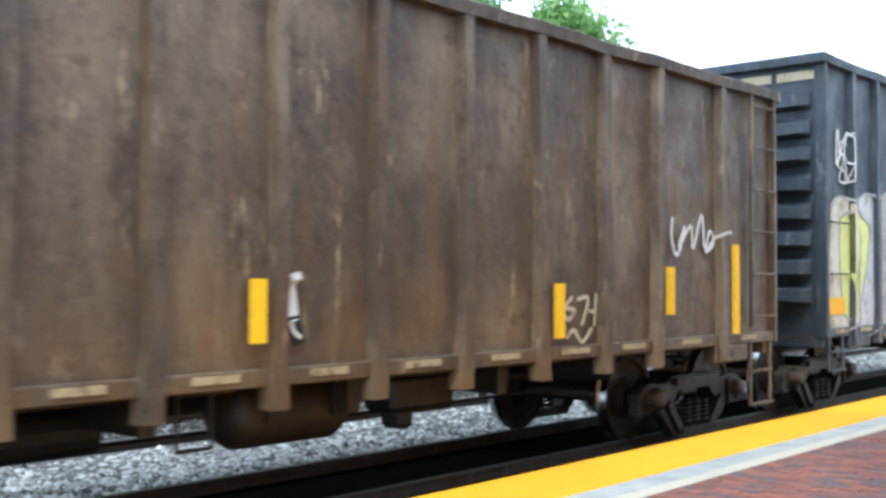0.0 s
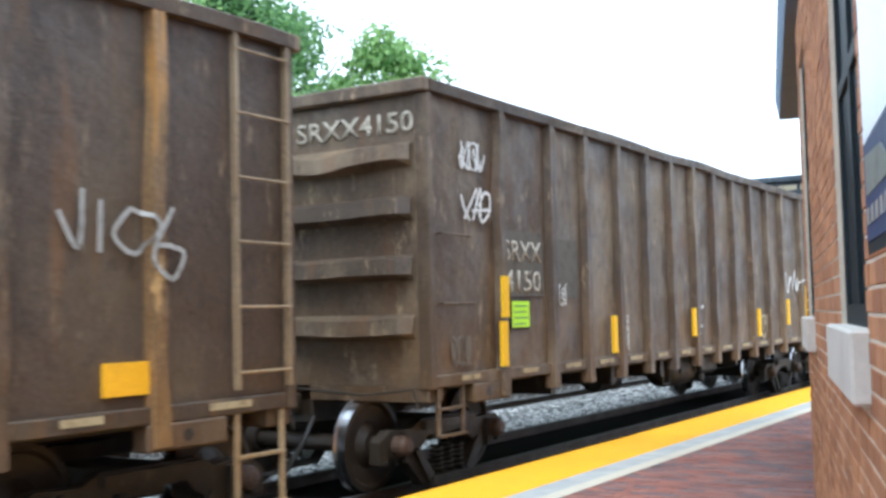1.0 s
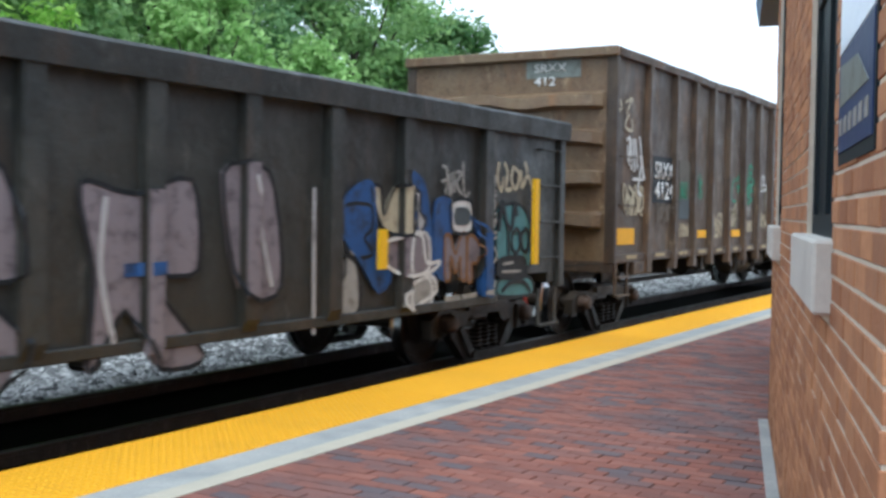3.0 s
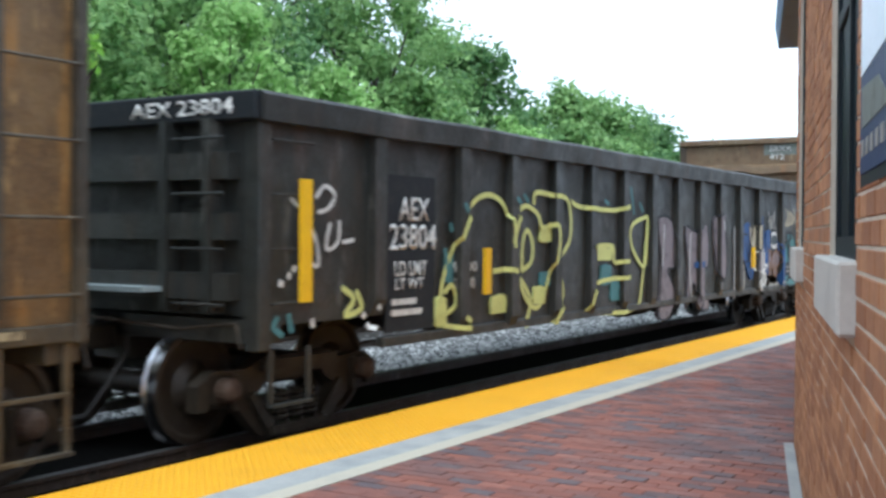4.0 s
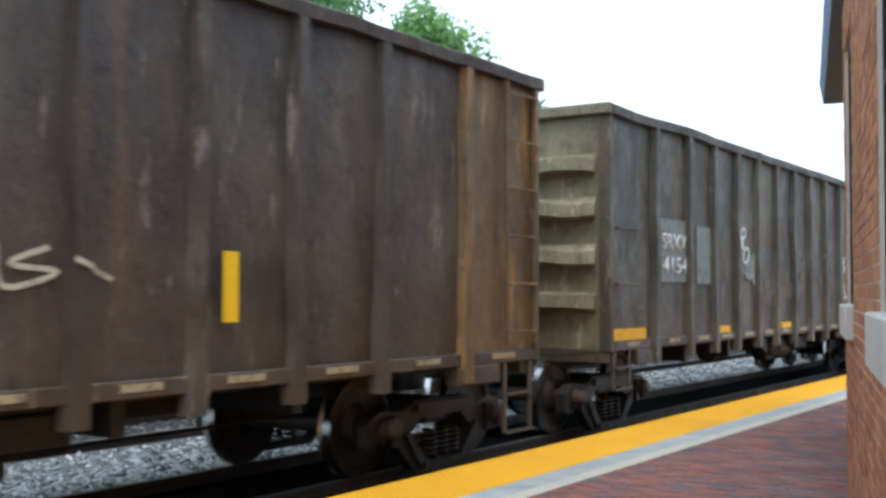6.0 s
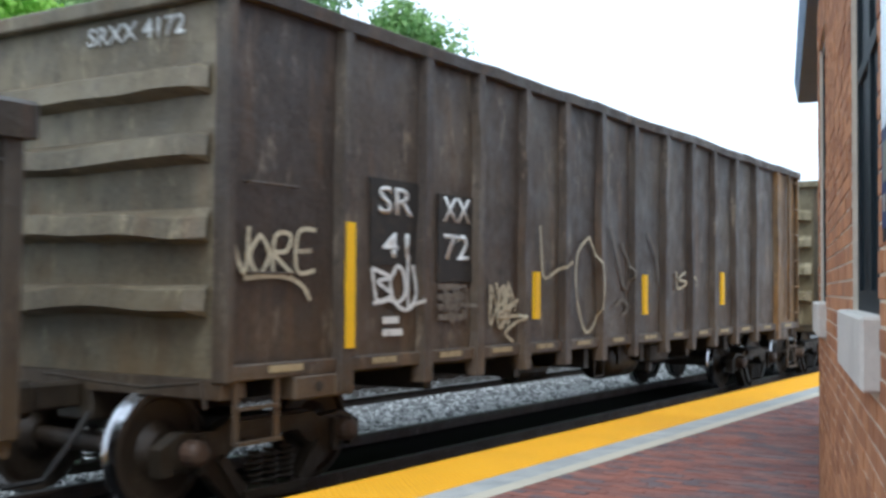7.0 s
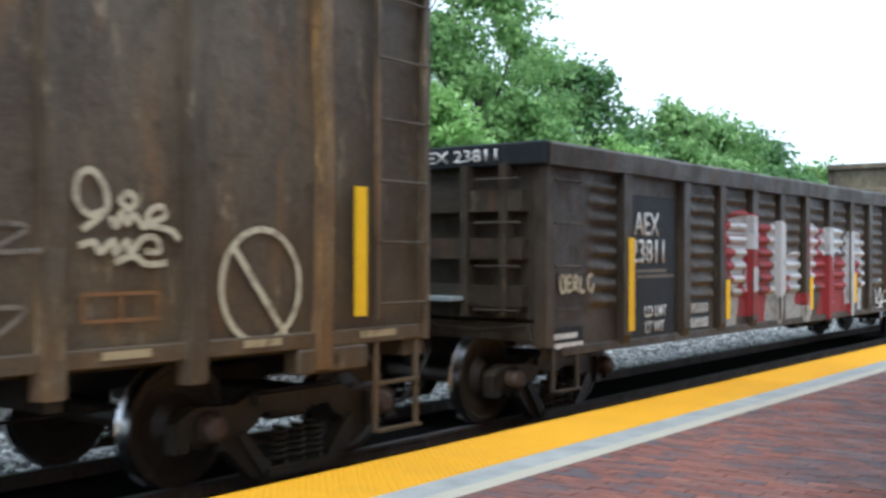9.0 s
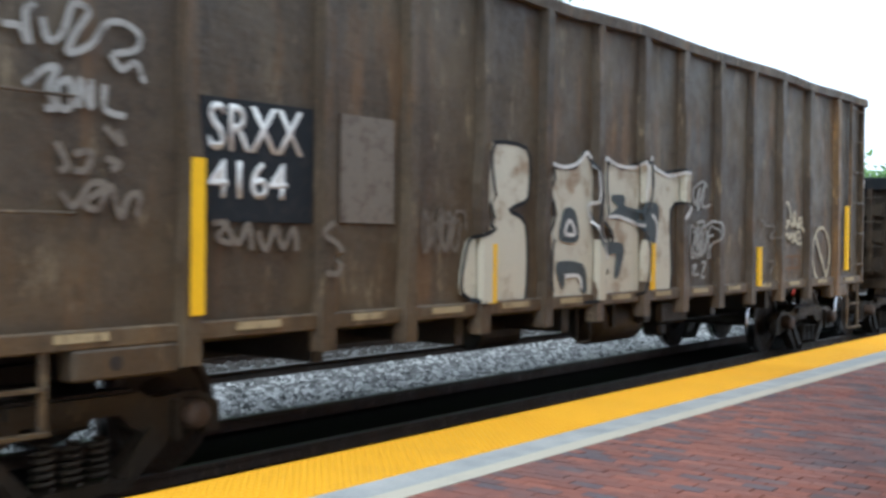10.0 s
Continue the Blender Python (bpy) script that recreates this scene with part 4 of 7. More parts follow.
mark("F", "plate", "yellow", 4.45, 1.14, 4.56, 1.63)
mark("F", "plate", "yellow", 7.37, 1.14, 7.48, 1.64)
mark("F", "plate", "yellow", 10.35, 1.24, 10.46, 1.72)
mark("F", "bars", "white", 1.87, 1.02, 2.16, 1.23)
mark("F", "bars", "faded", 2.72, 1.14, 3.17, 1.51)
mark("G", "plate", "yellow", 1.54, 0.65, 1.65, 1.62)
mark("G", "plate", "yellow", 4.07, 0.66, 4.18, 1.14)
mark("G", "plate", "yellow", 7.10, 0.66, 7.21, 1.13)
mark("G", "plate", "yellow", 9.17, 0.69, 9.28, 1.16)
mark("G", "plate", "yellow", 12.24, 0.69, 12.35, 1.12)
mark("G", "plate", "yellow", 14.78, 0.71, 14.89, 1.65)
mark("G", "patch", "black", 1.63, 0.53, 2.77, 2.08)
mark("G", "text", "white", 1.78, 1.65, 2.37, 1.90, "AEX")
mark("G", "text", "white", 1.70, 1.35, 2.49, 1.61, "23811")
mark("G", "bars", "faded", 1.81, 1.18, 2.73, 1.30)
mark("G", "text", "white", 2.03, 0.77, 2.55, 0.89, "LD LMT")
mark("G", "text", "white", 2.04, 0.60, 2.49, 0.72, "LT WT")
mark("G", "patch", "black", 3.09, 0.56, 3.73, 0.94)
mark("G", "text", "white", 3.18, 0.76, 3.67, 0.88, "95000")
mark("G", "text", "white", 3.17, 0.59, 3.68, 0.71, "68000")
mark("G", "patch", "black", 0.07, 0.51, 0.71, 0.75)
mark("G", "bars", "white", 0.14, 0.53, 0.70, 0.71)
mark("G", "boxes", "cream", 14.17, 0.63, 14.69, 0.93)
mark("G", "tag", "olive", 13.70, 1.46, 14.72, 1.70)
mark("G", "tag", "olive", 13.72, 1.04, 14.72, 1.27)
mark("G", "bars", "cream", 13.71, 0.55, 13.93, 0.74)
mark("G", "patch", "black", 15.31, 0.66, 15.80, 0.91)
mark("G", "bars", "white", 15.34, 0.69, 15.76, 0.86)
mark("H", "plate", "yellow", 1.51, 0.94, 1.61, 1.91)
mark("H", "patch", "black", 1.63, 1.52, 2.62, 2.31)
mark("H", "text", "white", 1.69, 1.97, 2.52, 2.28, "SRXX")
mark("H", "text", "white", 1.69, 1.67, 2.37, 1.92, "4164")
mark("H", "patch", "faded", 2.90, 1.53, 3.48, 2.31)
mark("H", "plate", "yellow", 4.62, 0.88, 4.73, 1.38)
mark("H", "plate", "yellow", 7.50, 0.90, 7.60, 1.39)
mark("H", "plate", "yellow", 10.37, 0.85, 10.48, 1.34)
mark("H", "plate", "yellow", 13.71, 0.99, 13.81, 1.94)
mark("H", "tag", "faded", 3.80, 1.30, 4.38, 1.66)
mark("H", "loop", "cream", 12.47, 0.85, 13.18, 1.61)
mark("H", "boxes", "rusty", 11.43, 1.04, 11.98, 1.22)
mark("A", "tag", "white", 0.31, 2.71, 0.91, 3.41)
mark("A", "plate", "amber", 0.15, 1.04, 0.64, 1.25)
stroke("D", "lemon", 0.055, (2.49, 0.63), (2.60, 1.07), (2.84, 1.42), (3.09, 1.73), (3.41, 1.85), (3.73, 1.78), (3.88, 1.57), (3.90, 1.32))
stroke("D", "lemon", 0.055, (3.54, 1.08), (3.97, 1.07), (4.36, 0.78), (4.28, 0.50), (4.32, 0.50))
stroke("D", "lemon", 0.055, (3.86, 1.37), (4.02, 1.64), (4.25, 1.76), (4.53, 1.68), (4.66, 1.53), (4.92, 1.56), (4.95, 1.32), (4.76, 0.89), (4.54, 0.66), (4.26, 0.78), (4.06, 1.07))
stroke("D", "lemon", 0.055, (4.17, 1.07), (4.19, 1.37), (4.29, 1.50), (4.41, 1.37), (4.39, 1.17), (4.17, 1.07))
stroke("D", "lemon", 0.055, (4.44, 1.78), (4.50, 1.91), (4.94, 1.89), (5.31, 1.84), (5.37, 1.43), (5.10, 1.15), (5.18, 0.76), (4.89, 0.50), (4.93, 0.50))
stroke("D", "lemon", 0.055, (5.40, 1.84), (5.59, 1.79), (6.12, 1.77), (6.71, 1.77), (7.06, 1.82), (7.08, 1.65))
stroke("D", "lemon", 0.055, (5.97, 1.31), (6.61, 1.32), (6.67, 1.12), (7.02, 1.12), (7.04, 0.93), (6.59, 0.91), (6.06, 0.84), (5.79, 0.50))
stroke("D", "lemon", 0.055, (7.80, 1.71), (7.26, 1.59), (7.25, 1.31), (7.69, 1.04), (7.79, 1.43), (7.80, 1.71))
stroke("D", "lemon", 0.055, (7.80, 1.67), (7.60, 0.78), (7.35, 0.50), (6.16, 0.50))
mark("D", "blob", "lemon", 2.46, 0.59, 2.67, 0.87, layer=2)
mark("D", "blob", "lemon", 3.51, 0.64, 3.85, 0.84, layer=2)
mark("D", "blob", "lemon", 4.61, 1.37, 4.91, 1.56, layer=2)
mark("D", "blob", "lemon", 5.96, 1.14, 6.63, 1.31, layer=2)
mark("D", "blob", "lemon", 4.46, 0.69, 4.76, 0.90, layer=2)
mark("D", "blob", "teal", 2.64, 0.98, 2.78, 1.28, layer=2)
mark("D", "blob", "teal", 6.26, 0.83, 6.59, 1.10, layer=2)
mark("D", "blob", "teal", 6.58, 0.62, 7.14, 0.93, layer=2)
mark("D", "blob", "teal", 4.62, 0.89, 4.87, 1.05, layer=2)
stroke("B", "white", 0.03, (0.59, 2.59), (0.66, 2.44), (0.75, 2.35))
stroke("B", "white", 0.03, (0.89, 2.67), (0.76, 2.51), (0.64, 2.36))
stroke("B", "white", 0.03, (0.81, 2.36), (0.96, 2.68), (0.95, 2.37))
stroke("B", "white", 0.03, (0.80, 2.45), (1.16, 2.48))
stroke("B", "white", 0.03, (0.92, 2.50), (1.04, 2.64), (1.14, 2.61), (1.12, 2.45), (0.98, 2.35), (0.92, 2.46))
stroke("F", "cream", 0.035, (0.00, 1.54), (0.05, 1.76), (0.18, 1.54), (0.22, 1.88))
stroke("F", "cream", 0.035, (0.34, 1.83), (0.23, 1.68), (0.33, 1.54), (0.44, 1.69), (0.34, 1.83))
stroke("F", "cream", 0.035, (0.48, 1.54), (0.50, 1.82), (0.67, 1.84), (0.63, 1.72), (0.50, 1.69), (0.71, 1.54))
stroke("F", "cream", 0.035, (0.97, 1.89), (0.76, 1.86), (0.75, 1.57), (0.96, 1.58))
stroke("F", "cream", 0.035, (0.76, 1.72), (0.92, 1.73))
stroke("F", "cream", 0.035, (0.18, 1.51), (0.55, 1.53), (0.80, 1.47), (0.91, 1.35))
stroke("E", "white", 0.035, (10.23, 2.13), (10.34, 2.14), (10.42, 1.91), (10.45, 1.84))
stroke("E", "white", 0.035, (10.21, 2.02), (10.44, 2.04))
stroke("E", "white", 0.035, (10.47, 2.03), (10.49, 2.15), (10.71, 2.15), (10.55, 2.02), (10.69, 1.93))
stroke("E", "white", 0.035, (10.65, 2.15), (10.92, 2.09))
stroke("E", "white", 0.035, (10.77, 2.14), (10.75, 1.75))
stroke("E", "white", 0.035, (10.36, 1.95), (10.42, 1.87), (10.52, 1.98), (10.56, 1.86))
stroke("C", "white", 0.035, (7.42, 2.12), (7.44, 1.9))
stroke("C", "white", 0.035, (7.37, 2.13), (7.52, 2.18), (7.61, 2.11), (7.51, 2.02), (7.71, 2.01), (7.73, 1.94), (7.54, 1.91), (7.36, 1.89))
stroke("C", "white", 0.035, (8.30, 2.13), (8.63, 2.20))
stroke("C", "white", 0.035, (8.47, 2.20), (8.62, 2.03), (8.57, 1.89), (8.44, 1.87), (8.43, 1.96))
stroke("C", "white", 0.035, (9.58, 2.07), (9.33, 1.95), (9.31, 1.78), (9.55, 1.76), (9.67, 1.92), (9.54, 2.05))
stroke("C", "white", 0.035, (9.71, 1.97), (9.74, 1.84))
stroke("C", "white", 0.035, (9.61, 1.72), (9.88, 1.61))
stroke("C", "white", 0.035, (9.88, 1.75), (9.64, 1.60))
shape("H", "bone", "black", (4.67, 2.21), (5.27, 2.22), (5.30, 1.79), (5.01, 1.67), (5.27, 1.54), (5.26, 0.86), (4.81, 0.86), (4.35, 0.97), (4.42, 1.39), (4.66, 1.49), (4.78, 1.60), (4.67, 1.86))
shape("H", "bone", "black", (5.60, 2.05), (6.09, 2.10), (6.29, 2.26), (6.50, 1.86), (6.43, 1.55), (6.65, 1.17), (6.61, 0.85), (5.67, 0.86), (5.59, 1.34), (5.76, 1.65))
shape("H", "bone", "black", (6.58, 2.19), (7.03, 2.14), (7.47, 2.22), (7.51, 1.89), (7.31, 1.57), (7.48, 1.33), (7.36, 0.88), (6.71, 0.85), (6.60, 1.11), (6.83, 1.45), (6.60, 1.67))
shape("H", "bone", "black", (7.53, 2.21), (7.88, 2.14), (8.42, 2.18), (8.53, 1.86), (8.08, 1.75), (8.10, 0.90), (7.61, 0.87), (7.58, 1.39), (7.67, 1.75), (7.52, 1.95))
shape("A", "bone", "pale", (0.26, 2.39), (0.86, 2.50), (1.04, 2.04), (0.88, 1.48), (0.95, 0.94), (0.19, 0.88))
shape("A", "silver", "pale", (1.07, 2.43), (1.78, 2.59), (2.07, 1.82), (1.75, 0.84), (0.98, 0.82))
shape("A", "lemon", "pale", (0.52, 2.25), (1.51, 2.21), (1.19, 1.17), (0.63, 1.02))
shape("A", "pale", "pale", (2.01, 2.56), (2.66, 2.51), (2.52, 0.82), (1.99, 0.83))
skin_shape("G", "red", 0, (4.07, 1.90), (5.14, 1.96), (5.22, 0.92), (5.06, 0.68), (4.53, 0.71), (4.23, 1.22), (4.09, 1.24))
skin_shape("G", "silver", 1, (4.36, 1.89), (5.13, 1.94), (5.14, 1.53), (4.82, 1.51), (4.75, 1.12), (4.39, 1.04), (4.44, 1.50), (4.25, 1.55))
skin_shape("G", "silver", 1, (4.85, 1.24), (5.11, 1.28), (5.14, 1.01), (4.80, 0.96))
skin_shape("G", "pale", 1, (4.37, 1.02), (4.65, 0.99), (4.52, 0.49), (4.24, 0.52))
skin_shape("G", "red", 0, (5.24, 1.82), (5.67, 1.84), (5.62, 1.55), (5.74, 1.35), (5.65, 1.02), (5.57, 0.52), (5.25, 0.53), (5.36, 1.00), (5.27, 1.43))
skin_shape("G", "silver", 1, (5.67, 1.84), (6.13, 1.86), (6.14, 1.05), (6.00, 0.88), (5.59, 0.91), (5.74, 1.06), (5.77, 1.39), (5.62, 1.60))
skin_shape("G", "pale", 1, (5.62, 0.90), (6.00, 0.91), (5.95, 0.51), (5.57, 0.52))
skin_shape("G", "red", 0, (6.20, 1.47), (6.23, 1.17), (6.37, 1.14), (6.38, 0.49), (6.26, 0.49), (6.19, 0.91), (6.07, 1.02), (6.15, 1.20))
skin_shape("G", "silver", 1, (6.23, 1.45), (6.79, 1.46), (6.78, 1.00), (6.39, 0.99), (6.37, 1.16), (6.22, 1.18))
skin_shape("G", "pale", 1, (6.35, 0.98), (6.74, 0.98), (6.69, 0.76), (7.03, 0.74), (7.05, 0.85), (7.13, 0.85), (7.12, 0.50), (6.38, 0.48))
skin_shape("G", "red", 2, (6.69, 0.88), (7.03, 0.90), (7.01, 0.74), (6.69, 0.76))
skin_shape("G", "red", 0, (7.04, 1.84), (7.14, 1.85), (7.17, 1.17), (7.07, 1.14), (7.03, 1.49))
skin_shape("G", "silver", 1, (7.14, 1.86), (7.54, 1.87), (7.44, 1.19), (7.36, 0.47), (7.26, 0.47), (7.30, 0.90), (7.23, 1.20), (7.17, 1.50))
skin_shape("G", "red", 0, (7.57, 1.82), (7.75, 1.81), (7.73, 1.44), (8.11, 1.41), (8.14, 0.92), (8.05, 0.50), (7.58, 0.51), (7.76, 0.87), (7.44, 1.10), (7.48, 1.44))
skin_shape("G", "silver", 1, (7.77, 1.83), (8.66, 1.83), (8.63, 1.47), (8.26, 1.46), (8.25, 0.58), (8.17, 0.52), (8.11, 1.41), (7.73, 1.44))
skin_shape("G", "red", 0, (8.32, 1.37), (8.83, 1.41), (8.92, 0.88), (9.04, 0.52), (8.22, 0.52), (8.29, 0.91))
skin_shape("G", "silver", 1, (8.88, 1.79), (9.65, 1.78), (9.82, 1.52), (9.77, 0.54), (9.60, 0.51), (9.63, 1.14), (9.50, 1.37), (9.24, 1.37), (9.16, 0.55), (9.04, 0.52), (8.92, 0.81), (8.83, 1.23))
skin_shape("G", "red", 2, (9.28, 1.35), (9.53, 1.33), (9.50, 0.85), (9.34, 0.71), (9.31, 1.15))
stroke("G", "white", 0.036, (10.55, 0.86), (10.59, 0.67), (10.82, 0.88), (10.87, 0.63), (11.11, 0.93))
stroke("G", "white", 0.036, (10.55, 0.65), (10.90, 0.60), (10.59, 0.53), (11.01, 0.55))
stroke("G", "white", 0.036, (10.90, 0.63), (11.41, 0.73), (11.11, 0.55), (11.48, 0.56))
stroke("G", "white", 0.036, (10.69, 1.01), (10.89, 1.03))
stroke("G", "cream", 0.036, (0.26, 1.22), (0.33, 1.24), (0.35, 1.11), (0.28, 1.09), (0.26, 1.22))
stroke("G", "cream", 0.036, (0.47, 1.23), (0.39, 1.23), (0.39, 1.10), (0.47, 1.10))
stroke("G", "cream", 0.036, (0.39, 1.17), (0.46, 1.17))
stroke("G", "cream", 0.036, (0.51, 1.09), (0.52, 1.23), (0.58, 1.22), (0.57, 1.17), (0.52, 1.16), (0.60, 1.09))
stroke("G", "cream", 0.036, (0.64, 1.23), (0.64, 1.09), (0.72, 1.09))
stroke("G", "cream", 0.036, (0.88, 1.24), (0.80, 1.23), (0.79, 1.12), (0.87, 1.08), (0.89, 1.16))
stroke("E", "white", 0.041, (4.28, 2.29), (4.33, 2.14), (4.39, 2.25), (4.46, 1.99))
stroke("E", "white", 0.041, (4.50, 2.23), (4.54, 1.98))
stroke("E", "white", 0.041, (4.50, 2.23), (4.65, 2.29))
stroke("E", "white", 0.041, (4.52, 2.11), (4.63, 2.15))
stroke("E", "white", 0.041, (4.62, 2.42), (4.51, 2.35), (4.54, 2.27), (4.65, 2.27), (4.70, 2.36), (4.62, 2.42))
stroke("E", "white", 0.041, (4.65, 2.11), (4.60, 1.98), (4.68, 1.90), (4.80, 1.97), (4.85, 2.08), (4.76, 2.13), (4.66, 2.08))
stroke("E", "pale", 0.036, (4.47, 1.84), (4.61, 1.79), (4.74, 1.71))
stroke("E", "pale", 0.036, (4.87, 2.05), (4.91, 1.85), (4.77, 1.65))
stroke("E", "pale", 0.036, (4.99, 1.83), (5.06, 1.57))
stroke("E", "pale", 0.036, (4.85, 1.63), (5.02, 1.74), (5.08, 1.58))
stroke("E", "pale", 0.036, (4.30, 2.12), (4.37, 1.94), (4.43, 1.82))
stroke("E", "faded", 0.038, (3.56, 1.64), (3.65, 1.47), (3.72, 1.63))
stroke("E", "faded", 0.038, (3.81, 1.60), (3.73, 1.58), (3.74, 1.49), (3.82, 1.52))
stroke("E", "faded", 0.038, (3.85, 1.68), (3.91, 1.82), (3.98, 1.78), (3.94, 1.65), (3.85, 1.68))
stroke("E", "faded", 0.038, (3.70, 1.49), (3.78, 1.51))
stroke("E", "faded", 0.038, (7.26, 1.94), (7.84, 1.97))
stroke("E", "faded", 0.038, (7.29, 1.85), (7.65, 1.89), (7.77, 1.83), (7.49, 1.72), (7.80, 1.75))
stroke("E", "faded", 0.038, (7.45, 1.55), (7.61, 1.54))
stroke("E", "faded", 0.038, (6.39, 1.61), (6.44, 1.36), (6.53, 1.74), (6.62, 1.38), (6.74, 1.69))
stroke("E", "faded", 0.038, (6.78, 1.64), (6.83, 1.38), (6.96, 1.61), (6.98, 1.38))
stroke("E", "faded", 0.038, (8.33, 1.71), (8.46, 1.40), (8.59, 1.71))
stroke("E", "faded", 0.038, (8.62, 1.72), (8.88, 1.71), (8.74, 1.57), (8.82, 1.43))
stroke("E", "faded", 0.038, (5.43, 1.53), (5.59, 1.26), (5.68, 1.55), (5.76, 1.30), (6.00, 1.51))
stroke("E", "faded", 0.038, (9.23, 1.69), (9.32, 1.37), (9.53, 1.64), (9.70, 1.37), (9.93, 1.68))
stroke("E", "white", 0.036, (10.48, 1.64), (10.68, 1.66), (10.62, 1.50), (10.39, 1.36), (10.77, 1.43), (10.91, 1.29), (10.54, 1.18), (10.60, 1.05), (10.87, 1.09), (10.75, 1.23), (10.51, 1.29))
stroke("E", "white", 0.036, (10.42, 1.65), (10.39, 1.50), (10.67, 1.37))
stroke("E", "faded", 0.036, (11.41, 1.70), (11.53, 1.37), (11.76, 1.74), (11.73, 1.36))
stroke("E", "faded", 0.036, (11.36, 1.80), (11.69, 1.80))
stroke("H", "cream", 0.041, (11.58, 1.69), (11.47, 1.67), (11.39, 1.76), (11.41, 1.89), (11.50, 1.92), (11.58, 1.83), (11.60, 1.72), (11.54, 1.65), (11.43, 1.58))
stroke("H", "cream", 0.041, (11.62, 1.66), (11.66, 1.60), (11.70, 1.69), (11.74, 1.62), (11.78, 1.68), (11.86, 1.60), (11.90, 1.70), (11.99, 1.73), (12.01, 1.67), (11.89, 1.62), (12.05, 1.59), (12.12, 1.53))
stroke("H", "cream", 0.041, (11.75, 1.81), (11.69, 1.76), (11.75, 1.71), (11.80, 1.76), (11.75, 1.81))
stroke("H", "cream", 0.041, (11.41, 1.49), (11.51, 1.51), (11.55, 1.45), (11.64, 1.52), (11.66, 1.44), (11.74, 1.52), (11.76, 1.44), (11.84, 1.53), (11.94, 1.54), (11.97, 1.46), (11.86, 1.46))
stroke("H", "cream", 0.041, (11.65, 1.39), (11.78, 1.43), (11.88, 1.38), (12.03, 1.39))
stroke("H", "pale", 0.041, (0.30, 2.54), (0.40, 2.54), (0.45, 2.46), (0.43, 2.62), (0.49, 2.68))
stroke("H", "pale", 0.041, (0.53, 2.61), (0.57, 2.49), (0.66, 2.55), (0.72, 2.71), (0.82, 2.69), (0.73, 2.55), (0.69, 2.44), (0.83, 2.50), (0.93, 2.63), (1.04, 2.66), (1.16, 2.61), (1.14, 2.52), (0.98, 2.47))
stroke("H", "pale", 0.041, (0.43, 2.23), (0.53, 2.32), (0.62, 2.35), (0.57, 2.23), (0.61, 2.13), (0.55, 2.12))
stroke("H", "pale", 0.041, (0.62, 2.25), (0.70, 2.29), (0.71, 2.15), (0.64, 2.13), (0.62, 2.25))
stroke("H", "pale", 0.041, (0.76, 2.14), (0.77, 2.30), (0.84, 2.15), (0.84, 2.31))
stroke("H", "pale", 0.041, (0.93, 2.29), (0.93, 2.15), (1.07, 2.12))
stroke("H", "pale", 0.041, (0.97, 2.47), (1.04, 2.39), (1.14, 2.44), (1.20, 2.33))
stroke("H", "faded", 0.041, (0.93, 2.05), (0.99, 2.00), (1.05, 1.96), (1.01, 2.04))
stroke("H", "faded", 0.041, (0.62, 1.94), (0.69, 1.82), (0.64, 1.78))
stroke("H", "faded", 0.041, (0.73, 1.88), (0.84, 1.90), (0.81, 1.80), (0.73, 1.79))
stroke("H", "faded", 0.041, (0.94, 1.87), (1.03, 1.84), (0.97, 1.80))
stroke("H", "faded", 0.041, (0.65, 1.67), (0.73, 1.59), (0.84, 1.72), (0.94, 1.71), (0.80, 1.61), (0.89, 1.58), (0.97, 1.71), (1.04, 1.53), (1.09, 1.65), (1.17, 1.67), (1.15, 1.54))
stroke("H", "faded", 0.041, (1.72, 1.51), (1.84, 1.51), (1.76, 1.42), (1.88, 1.38))
stroke("H", "faded", 0.041, (1.84, 1.49), (1.93, 1.38), (2.02, 1.51), (2.05, 1.34))
stroke("H", "faded", 0.041, (2.10, 1.46), (2.17, 1.34), (2.25, 1.50))
stroke("H", "faded", 0.041, (2.28, 1.48), (2.33, 1.35), (2.43, 1.48), (2.46, 1.33))
stroke("H", "faded", 0.041, (2.75, 1.53), (2.65, 1.45), (2.82, 1.35), (2.80, 1.18), (2.67, 1.18))
stroke("H", "pale", 0.031, (8.60, 2.01), (8.67, 1.82), (8.79, 2.02), (8.74, 1.76), (8.93, 2.07), (8.86, 1.81), (9.08, 1.83))
stroke("H", "pale", 0.031, (8.65, 2.01), (8.86, 2.09), (8.99, 2.03))
stroke("H", "pale", 0.031, (8.61, 1.50), (8.72, 1.52), (8.66, 1.38), (8.63, 1.29), (8.79, 1.27), (8.86, 1.42))
stroke("H", "pale", 0.031, (8.71, 1.61), (8.92, 1.63), (8.74, 1.42), (8.92, 1.29), (9.03, 1.50))
stroke("H", "pale", 0.031, (8.96, 1.59), (9.20, 1.64), (9.29, 1.50), (9.06, 1.33))
stroke("H", "pale", 0.031, (9.01, 1.46), (9.17, 1.48))
stroke("H", "pale", 0.031, (8.61, 1.12), (8.72, 1.14), (8.62, 1.04), (8.79, 1.03))
stroke("H", "pale", 0.031, (8.85, 1.16), (8.96, 1.16), (8.85, 1.01), (8.95, 1.00))
stroke("H", "faded", 0.029, (10.55, 1.68), (10.71, 1.64), (10.57, 1.46))
stroke("H", "faded", 0.029, (10.75, 1.61), (11.09, 1.59), (10.89, 1.46), (11.13, 1.46))
stroke("H", "faded", 0.029, (10.58, 1.16), (10.75, 1.18), (10.64, 1.00))
stroke("H", "faded", 0.029, (10.84, 1.15), (11.08, 1.14), (10.89, 0.99))
shape("H", "slate", "slate", (5.90, 1.68), (6.07, 1.68), (6.14, 1.43), (5.83, 1.43))
